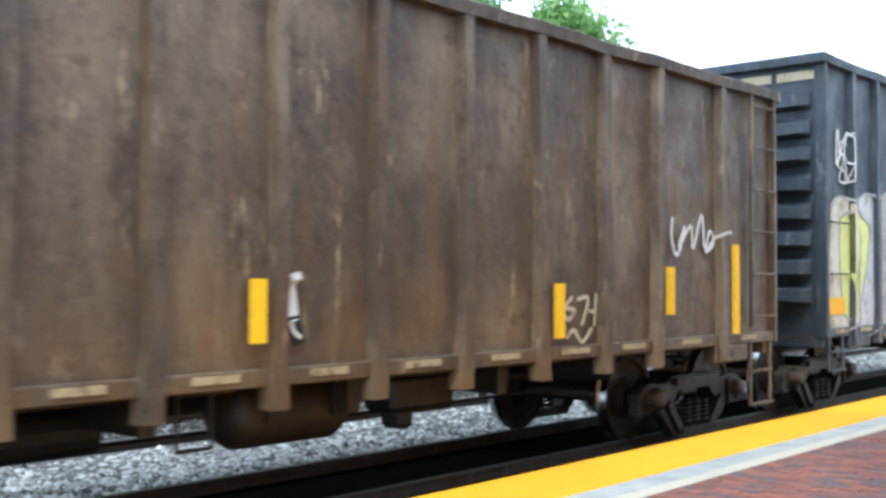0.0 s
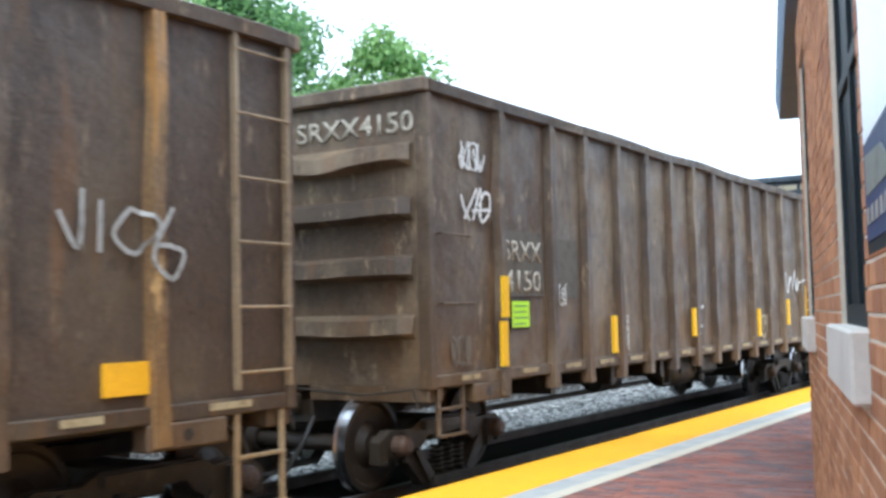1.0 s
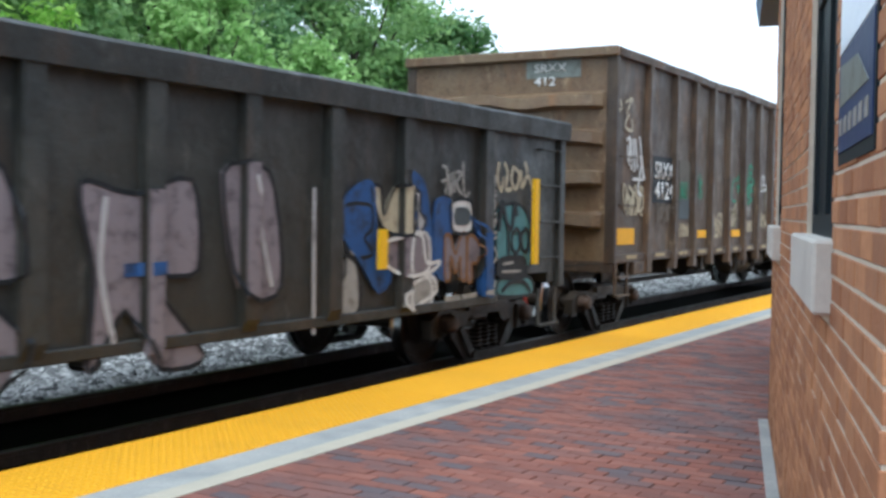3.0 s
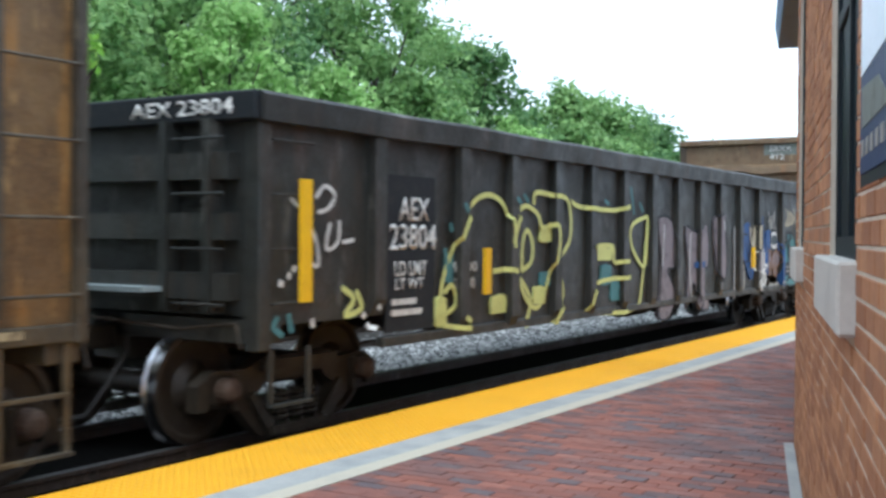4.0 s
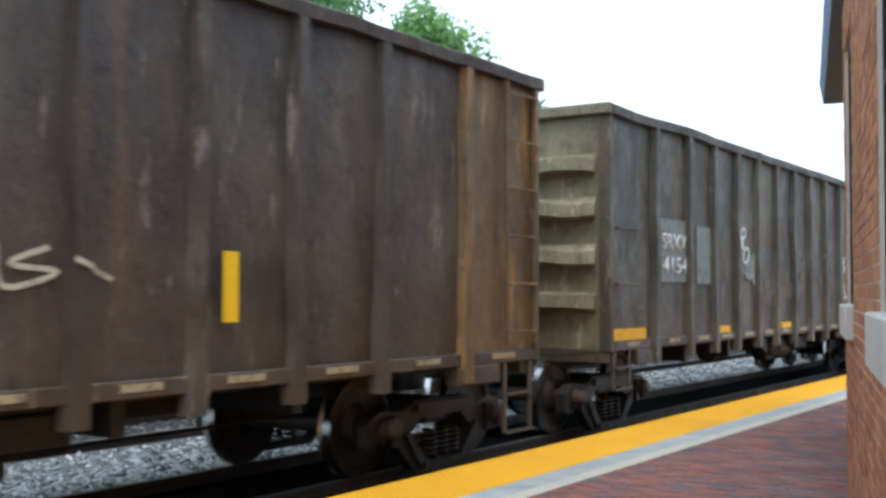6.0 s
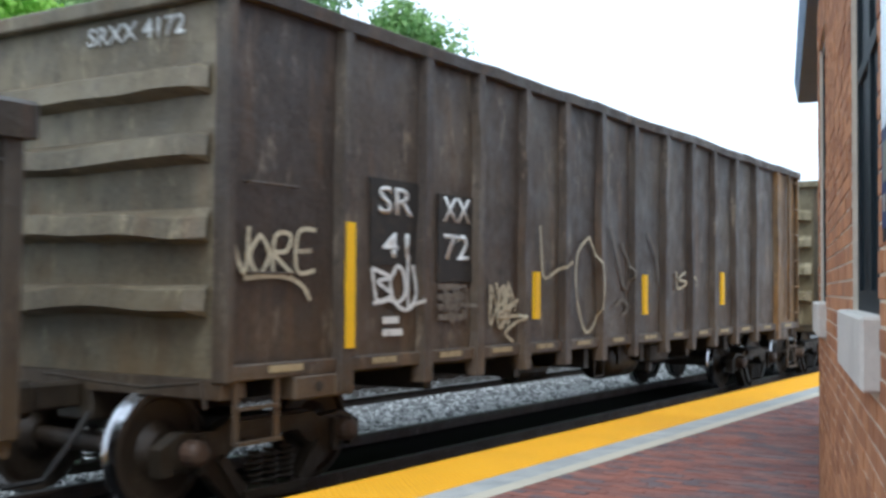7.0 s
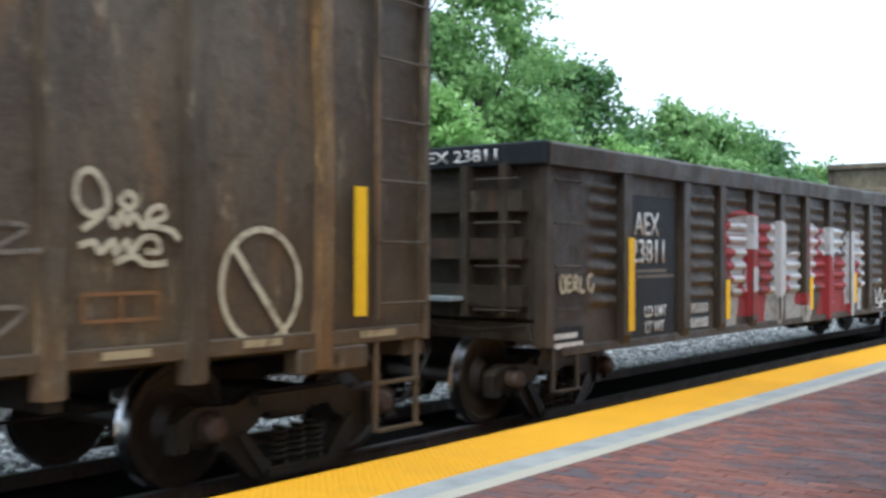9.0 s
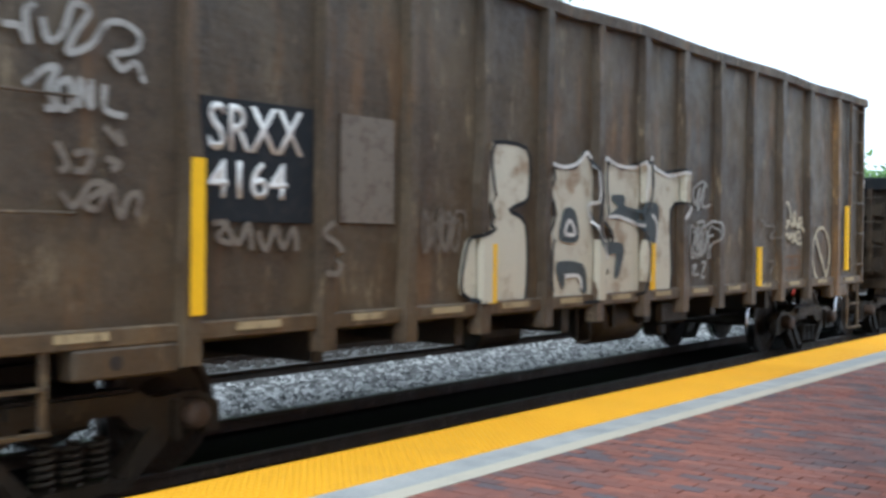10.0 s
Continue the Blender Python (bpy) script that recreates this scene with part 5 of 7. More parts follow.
shape("H", "slate", "slate", (5.78, 1.19), (6.23, 1.17), (6.30, 0.94), (6.22, 0.94), (6.17, 1.07), (5.92, 1.09), (5.88, 0.97))
shape("H", "slate", "slate", (6.78, 1.84), (7.02, 1.85), (7.04, 1.75), (7.40, 1.70), (7.39, 1.60), (7.13, 1.64), (6.75, 1.65), (6.93, 1.74))
shape("H", "slate", "slate", (6.36, 1.69), (6.46, 1.43), (6.54, 1.38), (7.01, 1.36), (6.94, 1.11), (6.86, 1.05), (6.88, 1.29), (6.56, 1.30))
shape("H", "slate", "slate", (7.35, 1.78), (7.73, 1.79), (7.77, 1.66), (7.65, 1.27), (7.39, 1.57))
stroke("H", "white", 0.036, (5.90, 1.48), (5.95, 1.58), (6.02, 1.58), (6.08, 1.47), (5.90, 1.47))
stroke("H", "white", 0.036, (5.65, 2.12), (5.85, 2.09), (6.06, 2.12), (6.21, 2.19), (6.29, 2.25), (6.38, 2.17), (6.44, 1.93), (6.42, 1.79), (6.32, 1.73), (6.43, 1.50), (6.55, 1.33), (6.63, 1.09), (6.60, 0.89))
stroke("H", "white", 0.036, (6.52, 2.19), (6.66, 2.22), (6.90, 2.16), (7.22, 2.16), (7.38, 2.22), (7.42, 2.11), (7.37, 1.83))
stroke("H", "white", 0.036, (7.47, 2.28), (7.73, 2.17), (8.06, 2.11), (8.38, 2.17), (8.50, 2.00), (8.44, 1.79), (8.29, 1.65))
stroke("H", "white", 0.036, (7.57, 1.69), (7.70, 1.65), (7.75, 1.50), (7.67, 1.19))
stroke("H", "white", 0.036, (6.68, 1.64), (6.94, 1.65), (7.36, 1.57))
stroke("H", "white", 0.036, (5.91, 1.08), (6.16, 1.07), (6.22, 0.95))
stroke("F", "white", 0.036, (1.70, 1.61), (1.78, 1.34), (1.98, 1.40), (1.78, 1.50), (1.96, 1.54), (1.70, 1.61))
stroke("F", "white", 0.036, (2.06, 1.64), (1.96, 1.50), (2.04, 1.33), (2.18, 1.40), (2.15, 1.59), (2.06, 1.64))
stroke("F", "white", 0.036, (2.22, 1.74), (2.23, 1.30), (2.35, 1.40), (2.29, 1.65))
stroke("F", "white", 0.036, (1.72, 1.32), (1.96, 1.35), (2.18, 1.26), (2.40, 1.35))
stroke("F", "cream", 0.034, (4.67, 2.12), (4.71, 1.82), (4.77, 1.57), (5.06, 1.65), (5.32, 1.75))
stroke("F", "cream", 0.034, (5.88, 2.05), (5.58, 1.85), (5.55, 1.40), (5.78, 0.97), (6.08, 1.14), (6.14, 1.67), (5.88, 2.05))
stroke("F", "cream", 0.034, (3.75, 1.51), (3.84, 1.28), (4.00, 1.51), (3.96, 1.25), (4.19, 1.34), (3.78, 1.18), (4.27, 1.17), (3.94, 1.02), (4.10, 0.92))
stroke("F", "cream", 0.034, (8.65, 1.71), (8.71, 1.47), (9.06, 1.56), (8.74, 1.60), (9.00, 1.70))
stroke("F", "cream", 0.034, (9.13, 1.64), (9.45, 1.52))
stroke("F", "faded", 0.036, (6.47, 2.21), (6.71, 1.81), (6.91, 1.46), (7.08, 1.68), (6.81, 2.02))
stroke("F", "faded", 0.036, (7.61, 2.20), (7.90, 1.92), (8.02, 1.54))
stroke("F", "faded", 0.036, (6.61, 1.23), (6.81, 1.33), (7.02, 1.23), (6.81, 1.13))
stroke("F", "faded", 0.036, (2.81, 1.43), (2.95, 1.14), (3.06, 1.43))
stroke("F", "faded", 0.036, (3.09, 1.30), (3.30, 1.29))
stroke("B", "white", 0.036, (12.10, 2.08), (12.08, 1.88), (12.17, 1.71), (12.28, 1.83), (12.34, 2.00), (12.22, 1.78), (12.46, 2.01), (12.51, 1.78), (12.69, 2.13), (12.75, 1.79), (12.86, 1.97), (12.95, 1.85), (12.77, 1.75), (13.04, 1.94), (13.35, 1.97))
stroke("B", "cream", 0.034, (10.38, 1.32), (10.25, 1.20), (10.32, 1.12), (10.41, 1.20), (10.28, 1.22))
stroke("B", "cream", 0.034, (10.45, 1.29), (10.62, 1.30), (10.52, 1.07))
stroke("B", "cream", 0.034, (10.64, 1.19), (10.74, 1.18))
stroke("B", "cream", 0.034, (10.75, 1.34), (10.72, 1.05))
stroke("B", "cream", 0.034, (10.30, 0.96), (10.40, 1.03), (10.53, 0.92), (10.68, 1.04))
stroke("C", "pale", 0.034, (12.47, 2.12), (12.62, 1.90), (12.65, 2.27))
stroke("C", "pale", 0.034, (12.79, 2.21), (12.78, 1.88))
stroke("C", "pale", 0.034, (13.03, 2.17), (12.89, 2.00), (13.07, 1.88), (13.22, 2.08), (13.03, 2.17))
stroke("C", "pale", 0.034, (13.33, 2.19), (13.16, 1.86), (13.37, 1.71), (13.49, 1.91), (13.20, 1.94))
stroke("C", "green", 0.05, (5.61, 2.08), (5.45, 1.94), (5.43, 1.73), (5.59, 1.67), (5.71, 1.70))
stroke("C", "green", 0.05, (5.71, 1.92), (5.90, 1.95), (5.81, 1.83))
stroke("C", "green", 0.05, (5.68, 2.03), (5.88, 2.12))
stroke("C", "green", 0.05, (6.60, 2.35), (6.51, 2.29), (6.53, 2.21), (6.68, 2.21), (6.71, 2.31), (6.60, 2.35))
stroke("C", "green", 0.05, (6.36, 2.08), (6.59, 2.12), (6.84, 2.03), (6.42, 1.92), (6.78, 1.90), (6.39, 1.80), (6.75, 1.73), (6.46, 1.65))
stroke("C", "green", 0.05, (11.53, 2.14), (11.90, 2.02), (11.46, 1.82), (11.97, 1.70), (11.53, 1.60))
stroke("C", "green", 0.05, (11.75, 2.15), (11.46, 1.94), (11.92, 1.80))
stroke("C", "olive", 0.04, (7.48, 1.94), (7.78, 1.93), (7.67, 1.72), (7.79, 1.54), (7.53, 1.27))
stroke("C", "olive", 0.04, (5.41, 1.44), (5.60, 1.50), (5.79, 1.37), (5.55, 1.23))
stroke("C", "olive", 0.04, (8.57, 1.35), (8.75, 1.19), (8.93, 1.37))
stroke("C", "white", 0.042, (0.41, 2.41), (0.54, 2.44), (0.51, 2.09))
stroke("C", "white", 0.042, (0.56, 2.44), (0.62, 2.02))
stroke("C", "white", 0.042, (0.65, 2.46), (0.73, 2.01))
stroke("C", "white", 0.042, (0.73, 2.46), (0.84, 2.06))
stroke("C", "white", 0.042, (0.89, 2.50), (1.02, 2.13), (1.06, 1.91))
stroke("C", "white", 0.042, (0.44, 2.35), (0.48, 2.13))
stroke("C", "white", 0.042, (0.68, 1.91), (1.03, 1.91))
stroke("C", "white", 0.042, (0.98, 2.09), (0.88, 1.76), (1.02, 1.69), (0.90, 1.73))
stroke("C", "white", 0.042, (0.92, 2.24), (1.13, 1.91))
stroke("C", "cream", 0.036, (0.06, 2.89), (0.11, 2.80), (0.21, 2.84), (0.15, 2.94))
stroke("C", "cream", 0.036, (0.35, 2.92), (0.60, 2.99), (0.45, 2.85), (0.40, 2.76))
stroke("C", "cream", 0.036, (0.48, 2.77), (0.35, 2.60), (0.61, 2.56), (0.58, 2.71))
stroke("C", "cream", 0.036, (0.51, 1.82), (0.68, 1.72), (0.59, 1.56), (0.74, 1.60))
stroke("C", "cream", 0.036, (1.05, 1.81), (1.09, 1.57), (0.97, 1.47), (0.85, 1.49))
stroke("C", "cream", 0.036, (0.06, 2.71), (0.07, 2.54))
stroke("C", "cream", 0.036, (0.02, 2.63), (0.12, 2.65))
stroke("B", "white", 0.085, (7.19, 1.50), (7.21, 1.36), (7.23, 1.22))
stroke("B", "black", 0.08, (7.24, 1.24), (7.27, 1.16), (7.29, 1.04))
stroke("B", "white", 0.03, (7.20, 1.20), (7.24, 1.12), (7.30, 1.08))
mark("B", "plate", "yellow", 13.30, 0.90, 13.40, 1.84)
for key, colour, u0, z0, u1, z1 in (("E", "pale", 4.45, 1.66, 5.15, 2.05), ("E", "faded", 5.4, 1.38, 6.05, 1.75), ("E", "faded", 6.4, 1.45, 6.95, 1.85), ("E", "faded", 9.25, 1.4, 9.85, 1.75), ("F", "cream", 3.6, 1.05, 4.15, 1.5), ("F", "faded", 2.75, 1.14, 3.25, 1.5),
                                     ("C", "green", 6.32, 1.62, 6.72, 2.2), ("C", "cream", 0.3, 1.4, 1.15, 1.85), ("H", "pale", 8.55, 1.2, 9.2, 1.6), ("B", "faded", 0.35, 0.95, 0.75, 1.25)):
    mark(key, "tag", colour, u0, z0, u1, z1)
shape("D", "blue", "blue", (12.14, 1.52), (12.39, 1.67), (12.56, 1.64), (12.61, 1.22), (12.84, 0.85), (12.65, 0.72), (12.35, 1.02), (12.11, 1.23))
shape("D", "blue", "blue", (13.07, 1.77), (13.39, 1.71), (13.55, 1.20), (13.61, 0.80), (13.34, 0.97), (13.28, 1.36))
shape("D", "silver", "black", (12.11, 1.45), (12.51, 1.48), (12.55, 1.29), (12.43, 1.19), (12.56, 1.05), (12.22, 1.05))
shape("D", "cream", "black", (12.53, 1.62), (12.67, 1.64), (12.72, 1.39), (12.91, 1.65), (13.23, 1.62), (13.28, 1.30), (13.03, 1.21), (12.71, 1.28))
shape("D", "mauve", "white", (12.71, 1.14), (13.43, 1.23), (13.50, 0.89), (13.13, 0.83), (12.75, 0.96))
shape("D", "pale", "white", (12.99, 0.66), (13.49, 0.81), (13.56, 0.54), (13.14, 0.52))
shape("D", "pale", "black", (12.04, 1.03), (12.31, 0.98), (12.36, 0.60), (12.11, 0.52))
shape("D", "blue", "blue", (13.62, 1.50), (13.89, 1.54), (13.92, 1.24), (13.78, 1.17), (13.81, 0.80), (13.64, 0.87))
shape("D", "blue", "blue", (14.29, 1.39), (14.60, 1.22), (14.80, 0.89), (14.79, 0.63), (14.55, 0.58), (14.50, 1.15))
shape("D", "silver", "black", (13.12, 1.62), (13.32, 1.61), (13.34, 1.43), (13.43, 1.34), (13.33, 1.22), (13.12, 1.23))
shape("D", "mauve", "white", (13.11, 1.19), (13.37, 1.20), (13.46, 0.95), (13.71, 0.95), (13.54, 0.86), (13.11, 0.85))
shape("D", "pale", "white", (13.12, 0.72), (13.54, 0.82), (13.66, 0.67), (13.34, 0.56), (13.12, 0.55))
shape("D", "mauve", "rusty", (13.79, 1.17), (13.89, 1.20), (14.00, 1.01), (14.11, 1.20), (14.21, 1.19), (14.22, 0.77), (14.12, 0.77), (14.10, 0.99), (14.01, 0.82), (13.91, 1.00), (13.90, 0.78), (13.81, 0.78))
shape("D", "mauve", "rusty", (14.25, 1.18), (14.44, 1.15), (14.51, 1.03), (14.44, 0.91), (14.33, 0.91), (14.34, 0.75), (14.26, 0.74))
shape("D", "white", "black", (13.91, 1.52), (14.29, 1.54), (14.32, 1.24), (13.95, 1.24))
shape("D", "slate", "slate", (13.99, 1.45), (14.24, 1.45), (14.25, 1.33), (14.00, 1.32))
shape("D", "teal", "black", (14.90, 1.43), (15.11, 1.52), (15.43, 1.51), (15.65, 1.34), (15.72, 1.02), (15.64, 0.83), (14.91, 0.90))
shape("D", "teal", "black", (14.94, 0.71), (15.31, 0.75), (15.70, 0.70), (15.74, 0.52), (14.95, 0.54))
shape("D", "black", "black", (14.93, 0.93), (15.50, 0.94), (15.55, 0.72), (14.94, 0.75))
stroke("D", "black", 0.06, (14.90, 1.23), (14.97, 1.55), (15.07, 1.33), (15.19, 1.26), (15.26, 1.54), (15.31, 1.39))
stroke("D", "black", 0.06, (14.99, 1.47), (15.12, 1.26))
stroke("D", "black", 0.045, (15.32, 1.26), (15.22, 1.19), (15.22, 1.06), (15.32, 0.99), (15.41, 1.07), (15.39, 1.20), (15.32, 1.26))
stroke("D", "black", 0.045, (15.53, 1.26), (15.45, 1.19), (15.46, 1.05), (15.56, 1.00), (15.62, 1.09), (15.61, 1.21), (15.53, 1.26))
stroke("D", "black", 0.045, (15.12, 1.22), (15.14, 0.96))
stroke("D", "black", 0.045, (15.00, 0.59), (15.19, 0.67), (15.51, 0.66), (15.68, 0.56))
stroke("D", "pale", 0.03, (15.00, 0.88), (15.25, 0.89))
stroke("D", "pale", 0.03, (14.98, 0.80), (15.44, 0.79))
stroke("D", "pale", 0.03, (14.71, 1.78), (14.78, 1.81), (14.79, 1.72), (14.71, 1.67), (14.83, 1.65))
stroke("D", "pale", 0.03, (14.83, 1.61), (14.74, 1.59), (14.82, 1.52), (14.75, 1.45))
stroke("D", "pale", 0.03, (14.70, 1.39), (14.83, 1.42))
stroke("D", "pale", 0.03, (14.74, 1.33), (14.84, 1.35), (14.74, 1.23), (14.84, 1.22))
stroke("D", "pale", 0.03, (14.73, 1.14), (14.86, 1.17))
stroke("D", "pale", 0.03, (14.80, 1.07), (14.73, 0.98), (14.81, 0.91), (14.87, 0.98), (14.80, 1.07))
stroke("D", "pale", 0.03, (14.84, 0.72), (14.81, 0.56))
stroke("D", "cream", 0.045, (14.89, 1.96), (14.85, 1.79), (14.94, 1.66), (15.00, 1.81))
stroke("D", "cream", 0.045, (15.00, 1.96), (15.08, 1.86), (15.05, 1.68), (15.18, 1.69))
stroke("D", "cream", 0.045, (15.22, 1.94), (15.17, 1.78), (15.29, 1.69), (15.35, 1.85), (15.23, 1.92))
stroke("D", "cream", 0.045, (15.40, 1.90), (15.43, 1.71), (15.56, 1.84), (15.68, 1.70))
stroke("D", "cream", 0.045, (15.49, 1.99), (15.56, 1.88))
stroke("D", "pale", 0.03, (13.71, 1.87), (13.80, 1.84), (13.78, 1.60))
stroke("D", "pale", 0.03, (13.82, 1.80), (13.87, 1.58), (13.90, 1.82))
stroke("D", "pale", 0.03, (13.94, 1.62), (13.96, 1.81), (14.07, 1.81), (13.99, 1.71), (14.09, 1.60))
stroke("D", "pale", 0.03, (14.12, 1.93), (14.15, 1.60), (14.26, 1.63))
stroke("D", "pale", 0.03, (13.70, 1.72), (13.78, 1.74))
stroke("D", "pale", 0.05, (13.80, 0.58), (14.09, 0.58))
stroke("D", "pale", 0.05, (14.14, 0.58), (14.44, 0.59))
stroke("D", "pale", 0.05, (14.51, 0.60), (14.76, 0.61))
stroke("D", "pale", 0.05, (13.85, 0.53), (14.44, 0.53))
shape("D", "mauve", "black", (8.22, 1.68), (8.76, 1.66), (8.87, 1.03), (8.59, 0.97), (8.92, 0.63), (8.70, 0.32), (8.26, 0.33), (8.37, 1.04))
shape("D", "mauve", "black", (9.33, 1.58), (9.78, 1.52), (10.31, 1.63), (10.38, 1.00), (9.95, 0.93), (10.45, 0.39), (10.02, 0.34), (9.70, 0.76), (9.41, 0.38), (9.44, 1.02))
shape("D", "mauve", "black", (10.63, 1.69), (11.15, 1.71), (11.30, 0.84), (10.83, 0.81))
stroke("D", "silver", 0.04, (8.44, 1.61), (8.37, 1.04))
stroke("D", "silver", 0.04, (9.53, 1.50), (9.49, 1.02), (9.61, 0.52))
stroke("D", "silver", 0.04, (10.92, 1.69), (11.18, 0.84))
stroke("D", "silver", 0.04, (11.70, 1.61), (11.71, 0.42))
stroke("D", "blue", 0.09, (9.69, 1.02), (10.00, 1.03))
stroke("D", "white", 0.05, (0.23, 1.08), (0.28, 1.06))
stroke("D", "white", 0.05, (0.33, 1.13), (0.37, 1.12))
stroke("D", "white", 0.05, (0.39, 1.19), (0.43, 1.17))
stroke("D", "white", 0.05, (0.63, 0.78), (0.64, 0.71))
stroke("D", "white", 0.05, (1.44, 0.85), (1.46, 0.81))
stroke("D", "white", 0.05, (1.36, 0.69), (1.41, 0.65))
stroke("D", "white", 0.05, (1.30, 0.78), (1.34, 0.75))
stroke("D", "white", 0.035, (0.58, 1.53), (0.68, 1.38), (0.70, 1.20), (0.60, 1.22))
stroke("D", "white", 0.035, (0.67, 1.73), (0.79, 1.83), (0.92, 1.76), (0.83, 1.65), (0.70, 1.62))
stroke("D", "white", 0.035, (0.86, 1.54), (0.81, 1.33), (0.96, 1.38), (0.98, 1.56))
stroke("D", "white", 0.035, (1.02, 1.38), (1.18, 1.40))
stroke("D", "white", 0.035, (0.37, 1.72), (0.45, 1.66))
stroke("D", "lemon", 0.05, (1.02, 1.01), (1.18, 0.91), (1.06, 0.78), (1.29, 0.83), (1.21, 0.98))
stroke("D", "lemon", 0.05, (2.61, 0.90), (2.75, 0.97), (2.81, 0.78), (2.57, 0.68))
stroke("D", "lemon", 0.05, (2.57, 0.60), (3.08, 0.54), (2.91, 0.66))
stroke("D", "teal", 0.05, (0.22, 0.82), (0.17, 0.74), (0.28, 0.67))
stroke("D", "teal", 0.05, (0.34, 0.84), (0.38, 0.69))
stroke("D", "teal", 0.05, (2.61, 1.32), (2.67, 1.11))
stroke("D", "teal", 0.05, (2.87, 1.75), (2.93, 1.67))
stroke("D", "teal", 0.05, (2.71, 1.56), (2.75, 1.48))
stroke("D", "teal", 0.05, (3.93, 1.84), (4.02, 1.78))
stroke("D", "teal", 0.05, (4.22, 1.88), (4.32, 1.80))
stroke("D", "teal", 0.05, (6.36, 1.88), (6.50, 1.84))
stroke("D", "teal", 0.05, (7.19, 2.09), (7.32, 1.73))
stroke("D", "teal", 0.05, (7.51, 1.88), (7.63, 1.77))
part("hose_tag", rod(bmesh.new(), (1.05, 16.72, 0.12), (1.0, 16.68, 0.52), 0.022, 8), mat_red, CARS["D"], "red hose end", LIFT)
part("hose_tag", rod(bmesh.new(), (0.35, 15.05, 0.52), (0.3, 15.3, 0.62), 0.03, 8), mat_red, CARS["H"], "orange red glad hand", LIFT)


# ---- the place ----
def setting(name, bm, mat, label, category=""):
    me = bpy.data.meshes.new(name)
    bm.to_mesh(me)
    bm.free()
    me.materials.append(mat)
    ob = new(name, me)
    return tagged(ob, label, category or name, kind="structure")


def ground_material():
    m = material("ballast_bed", (0.1, 0.1, 0.1), 0.95)
    n = Nodes(m)
    v = n.coords()
    c = n.mix(n.noise(v, 22, 6, 0.3, 0.7), (0.07, 0.07, 0.068), (0.24, 0.24, 0.235))
    c = n.mix(n.times(n.noise(v, 0.6, 4, 0.4, 0.7), 0.4), c, (0.1, 0.085, 0.065))
    n.colour(c)
    n.bump(n.noise(v, 26, 4, 0.2, 0.8), 1.0, 0.03)
    return m


mat_ground = ground_material()
# near-black colour holds the shade that train and platform throw on this ballast
mat_bed_shade = painted("track_bed_shade", (0.007, 0.0065, 0.006), (0.013, 0.012, 0.011), 0.5, 0.97, 12)
mat_bed_shade.node_tree.nodes["Principled BSDF"].inputs["Specular IOR Level"].default_value = 0.05
bm = bmesh.new()
GZ = -0.52
bmesh.ops.create_grid(bm, x_segments=1, y_segments=1, size=2500, matrix=Matrix.Translation((0, 0, GZ)))
setting("ground", bm, mat_ground, "grey crushed stone and soil ground", "ground")
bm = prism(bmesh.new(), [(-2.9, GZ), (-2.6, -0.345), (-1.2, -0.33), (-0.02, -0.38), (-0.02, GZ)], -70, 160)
setting("track_bed", bm, mat_bed_shade, "near track ballast coloured near black for the shade under the train", "track bed")
bm = prism(bmesh.new(), [(-9.4, GZ), (-8.2, -0.34), (-4.2, -0.34), (-3.3, -0.38), (-2.6, -0.345), (-2.91, GZ)], -70, 160)
setting("ballast", bm, mat_ground, "pale grey crushed stone ballast", "ballast")
mat_rail = rusty("rail_steel", (0.05, 0.035, 0.028), (0.09, 0.07, 0.055), (0.09, 0.05, 0.03), 0.5, 0.5, False)
mat_shine = material("rail_head", (0.16, 0.155, 0.15), 0.55, 0.6)


def rail(x, name):
    bm = prism(bmesh.new(), [(x - 0.07, RAIL - 0.17), (x + 0.07, RAIL - 0.17), (x + 0.07, RAIL - 0.155), (x + 0.01, RAIL - 0.13), (x + 0.01, RAIL - 0.04), (x + 0.036, RAIL - 0.03), (x + 0.036, RAIL - 0.004),
                             (x - 0.036, RAIL - 0.004), (x - 0.036, RAIL - 0.03), (x - 0.01, RAIL - 0.04), (x - 0.01, RAIL - 0.13), (x - 0.07, RAIL - 0.155)], -70, 160)
    ob = setting(name, bm, mat_rail, "rusty steel rail with a polished head", "rail")
    part("rail_head", boxed(x - 0.034, x + 0.034, -70, 160, RAIL - 0.004, RAIL), mat_shine, ob)


for k, x in enumerate((TRACK + 0.7175 + 0.02, TRACK - 0.62, -5.15, -6.6)):
    rail(x, "rail_%d" % (k + 1))
mat_tie = painted("creosoted_wood", (0.035, 0.028, 0.022), (0.07, 0.06, 0.05), 0.6, 0.9, 3)
ME_TIE = bpy.data.meshes.new("tie")
tb = boxed(-1.3, 1.3, -0.115, 0.115, -0.09, 0.09, 0.01)
tb.to_mesh(ME_TIE)
tb.free()
ME_TIE.materials.append(mat_tie)
for k in range(60):
    for c in (-5.875,):
        ob = new("railway_tie", ME_TIE)
        ob.location = (c + random.uniform(-0.03, 0.03), -2 + k * 0.56, RAIL - 0.262)
        tagged(ob, "dark creosoted timber railway tie in ballast", "tie", "railway ties", "structure")

mat_verge = material("grass_verge", (0.06, 0.12, 0.03), 0.95)
n = Nodes(mat_verge)
v = n.coords()
n.colour(n.mix(n.noise(v, 1.2, 6, 0.3, 0.7), (0.05, 0.10, 0.025), (0.14, 0.19, 0.06)))
n.bump(n.noise(v, 18, 5), 1.0, 0.05)
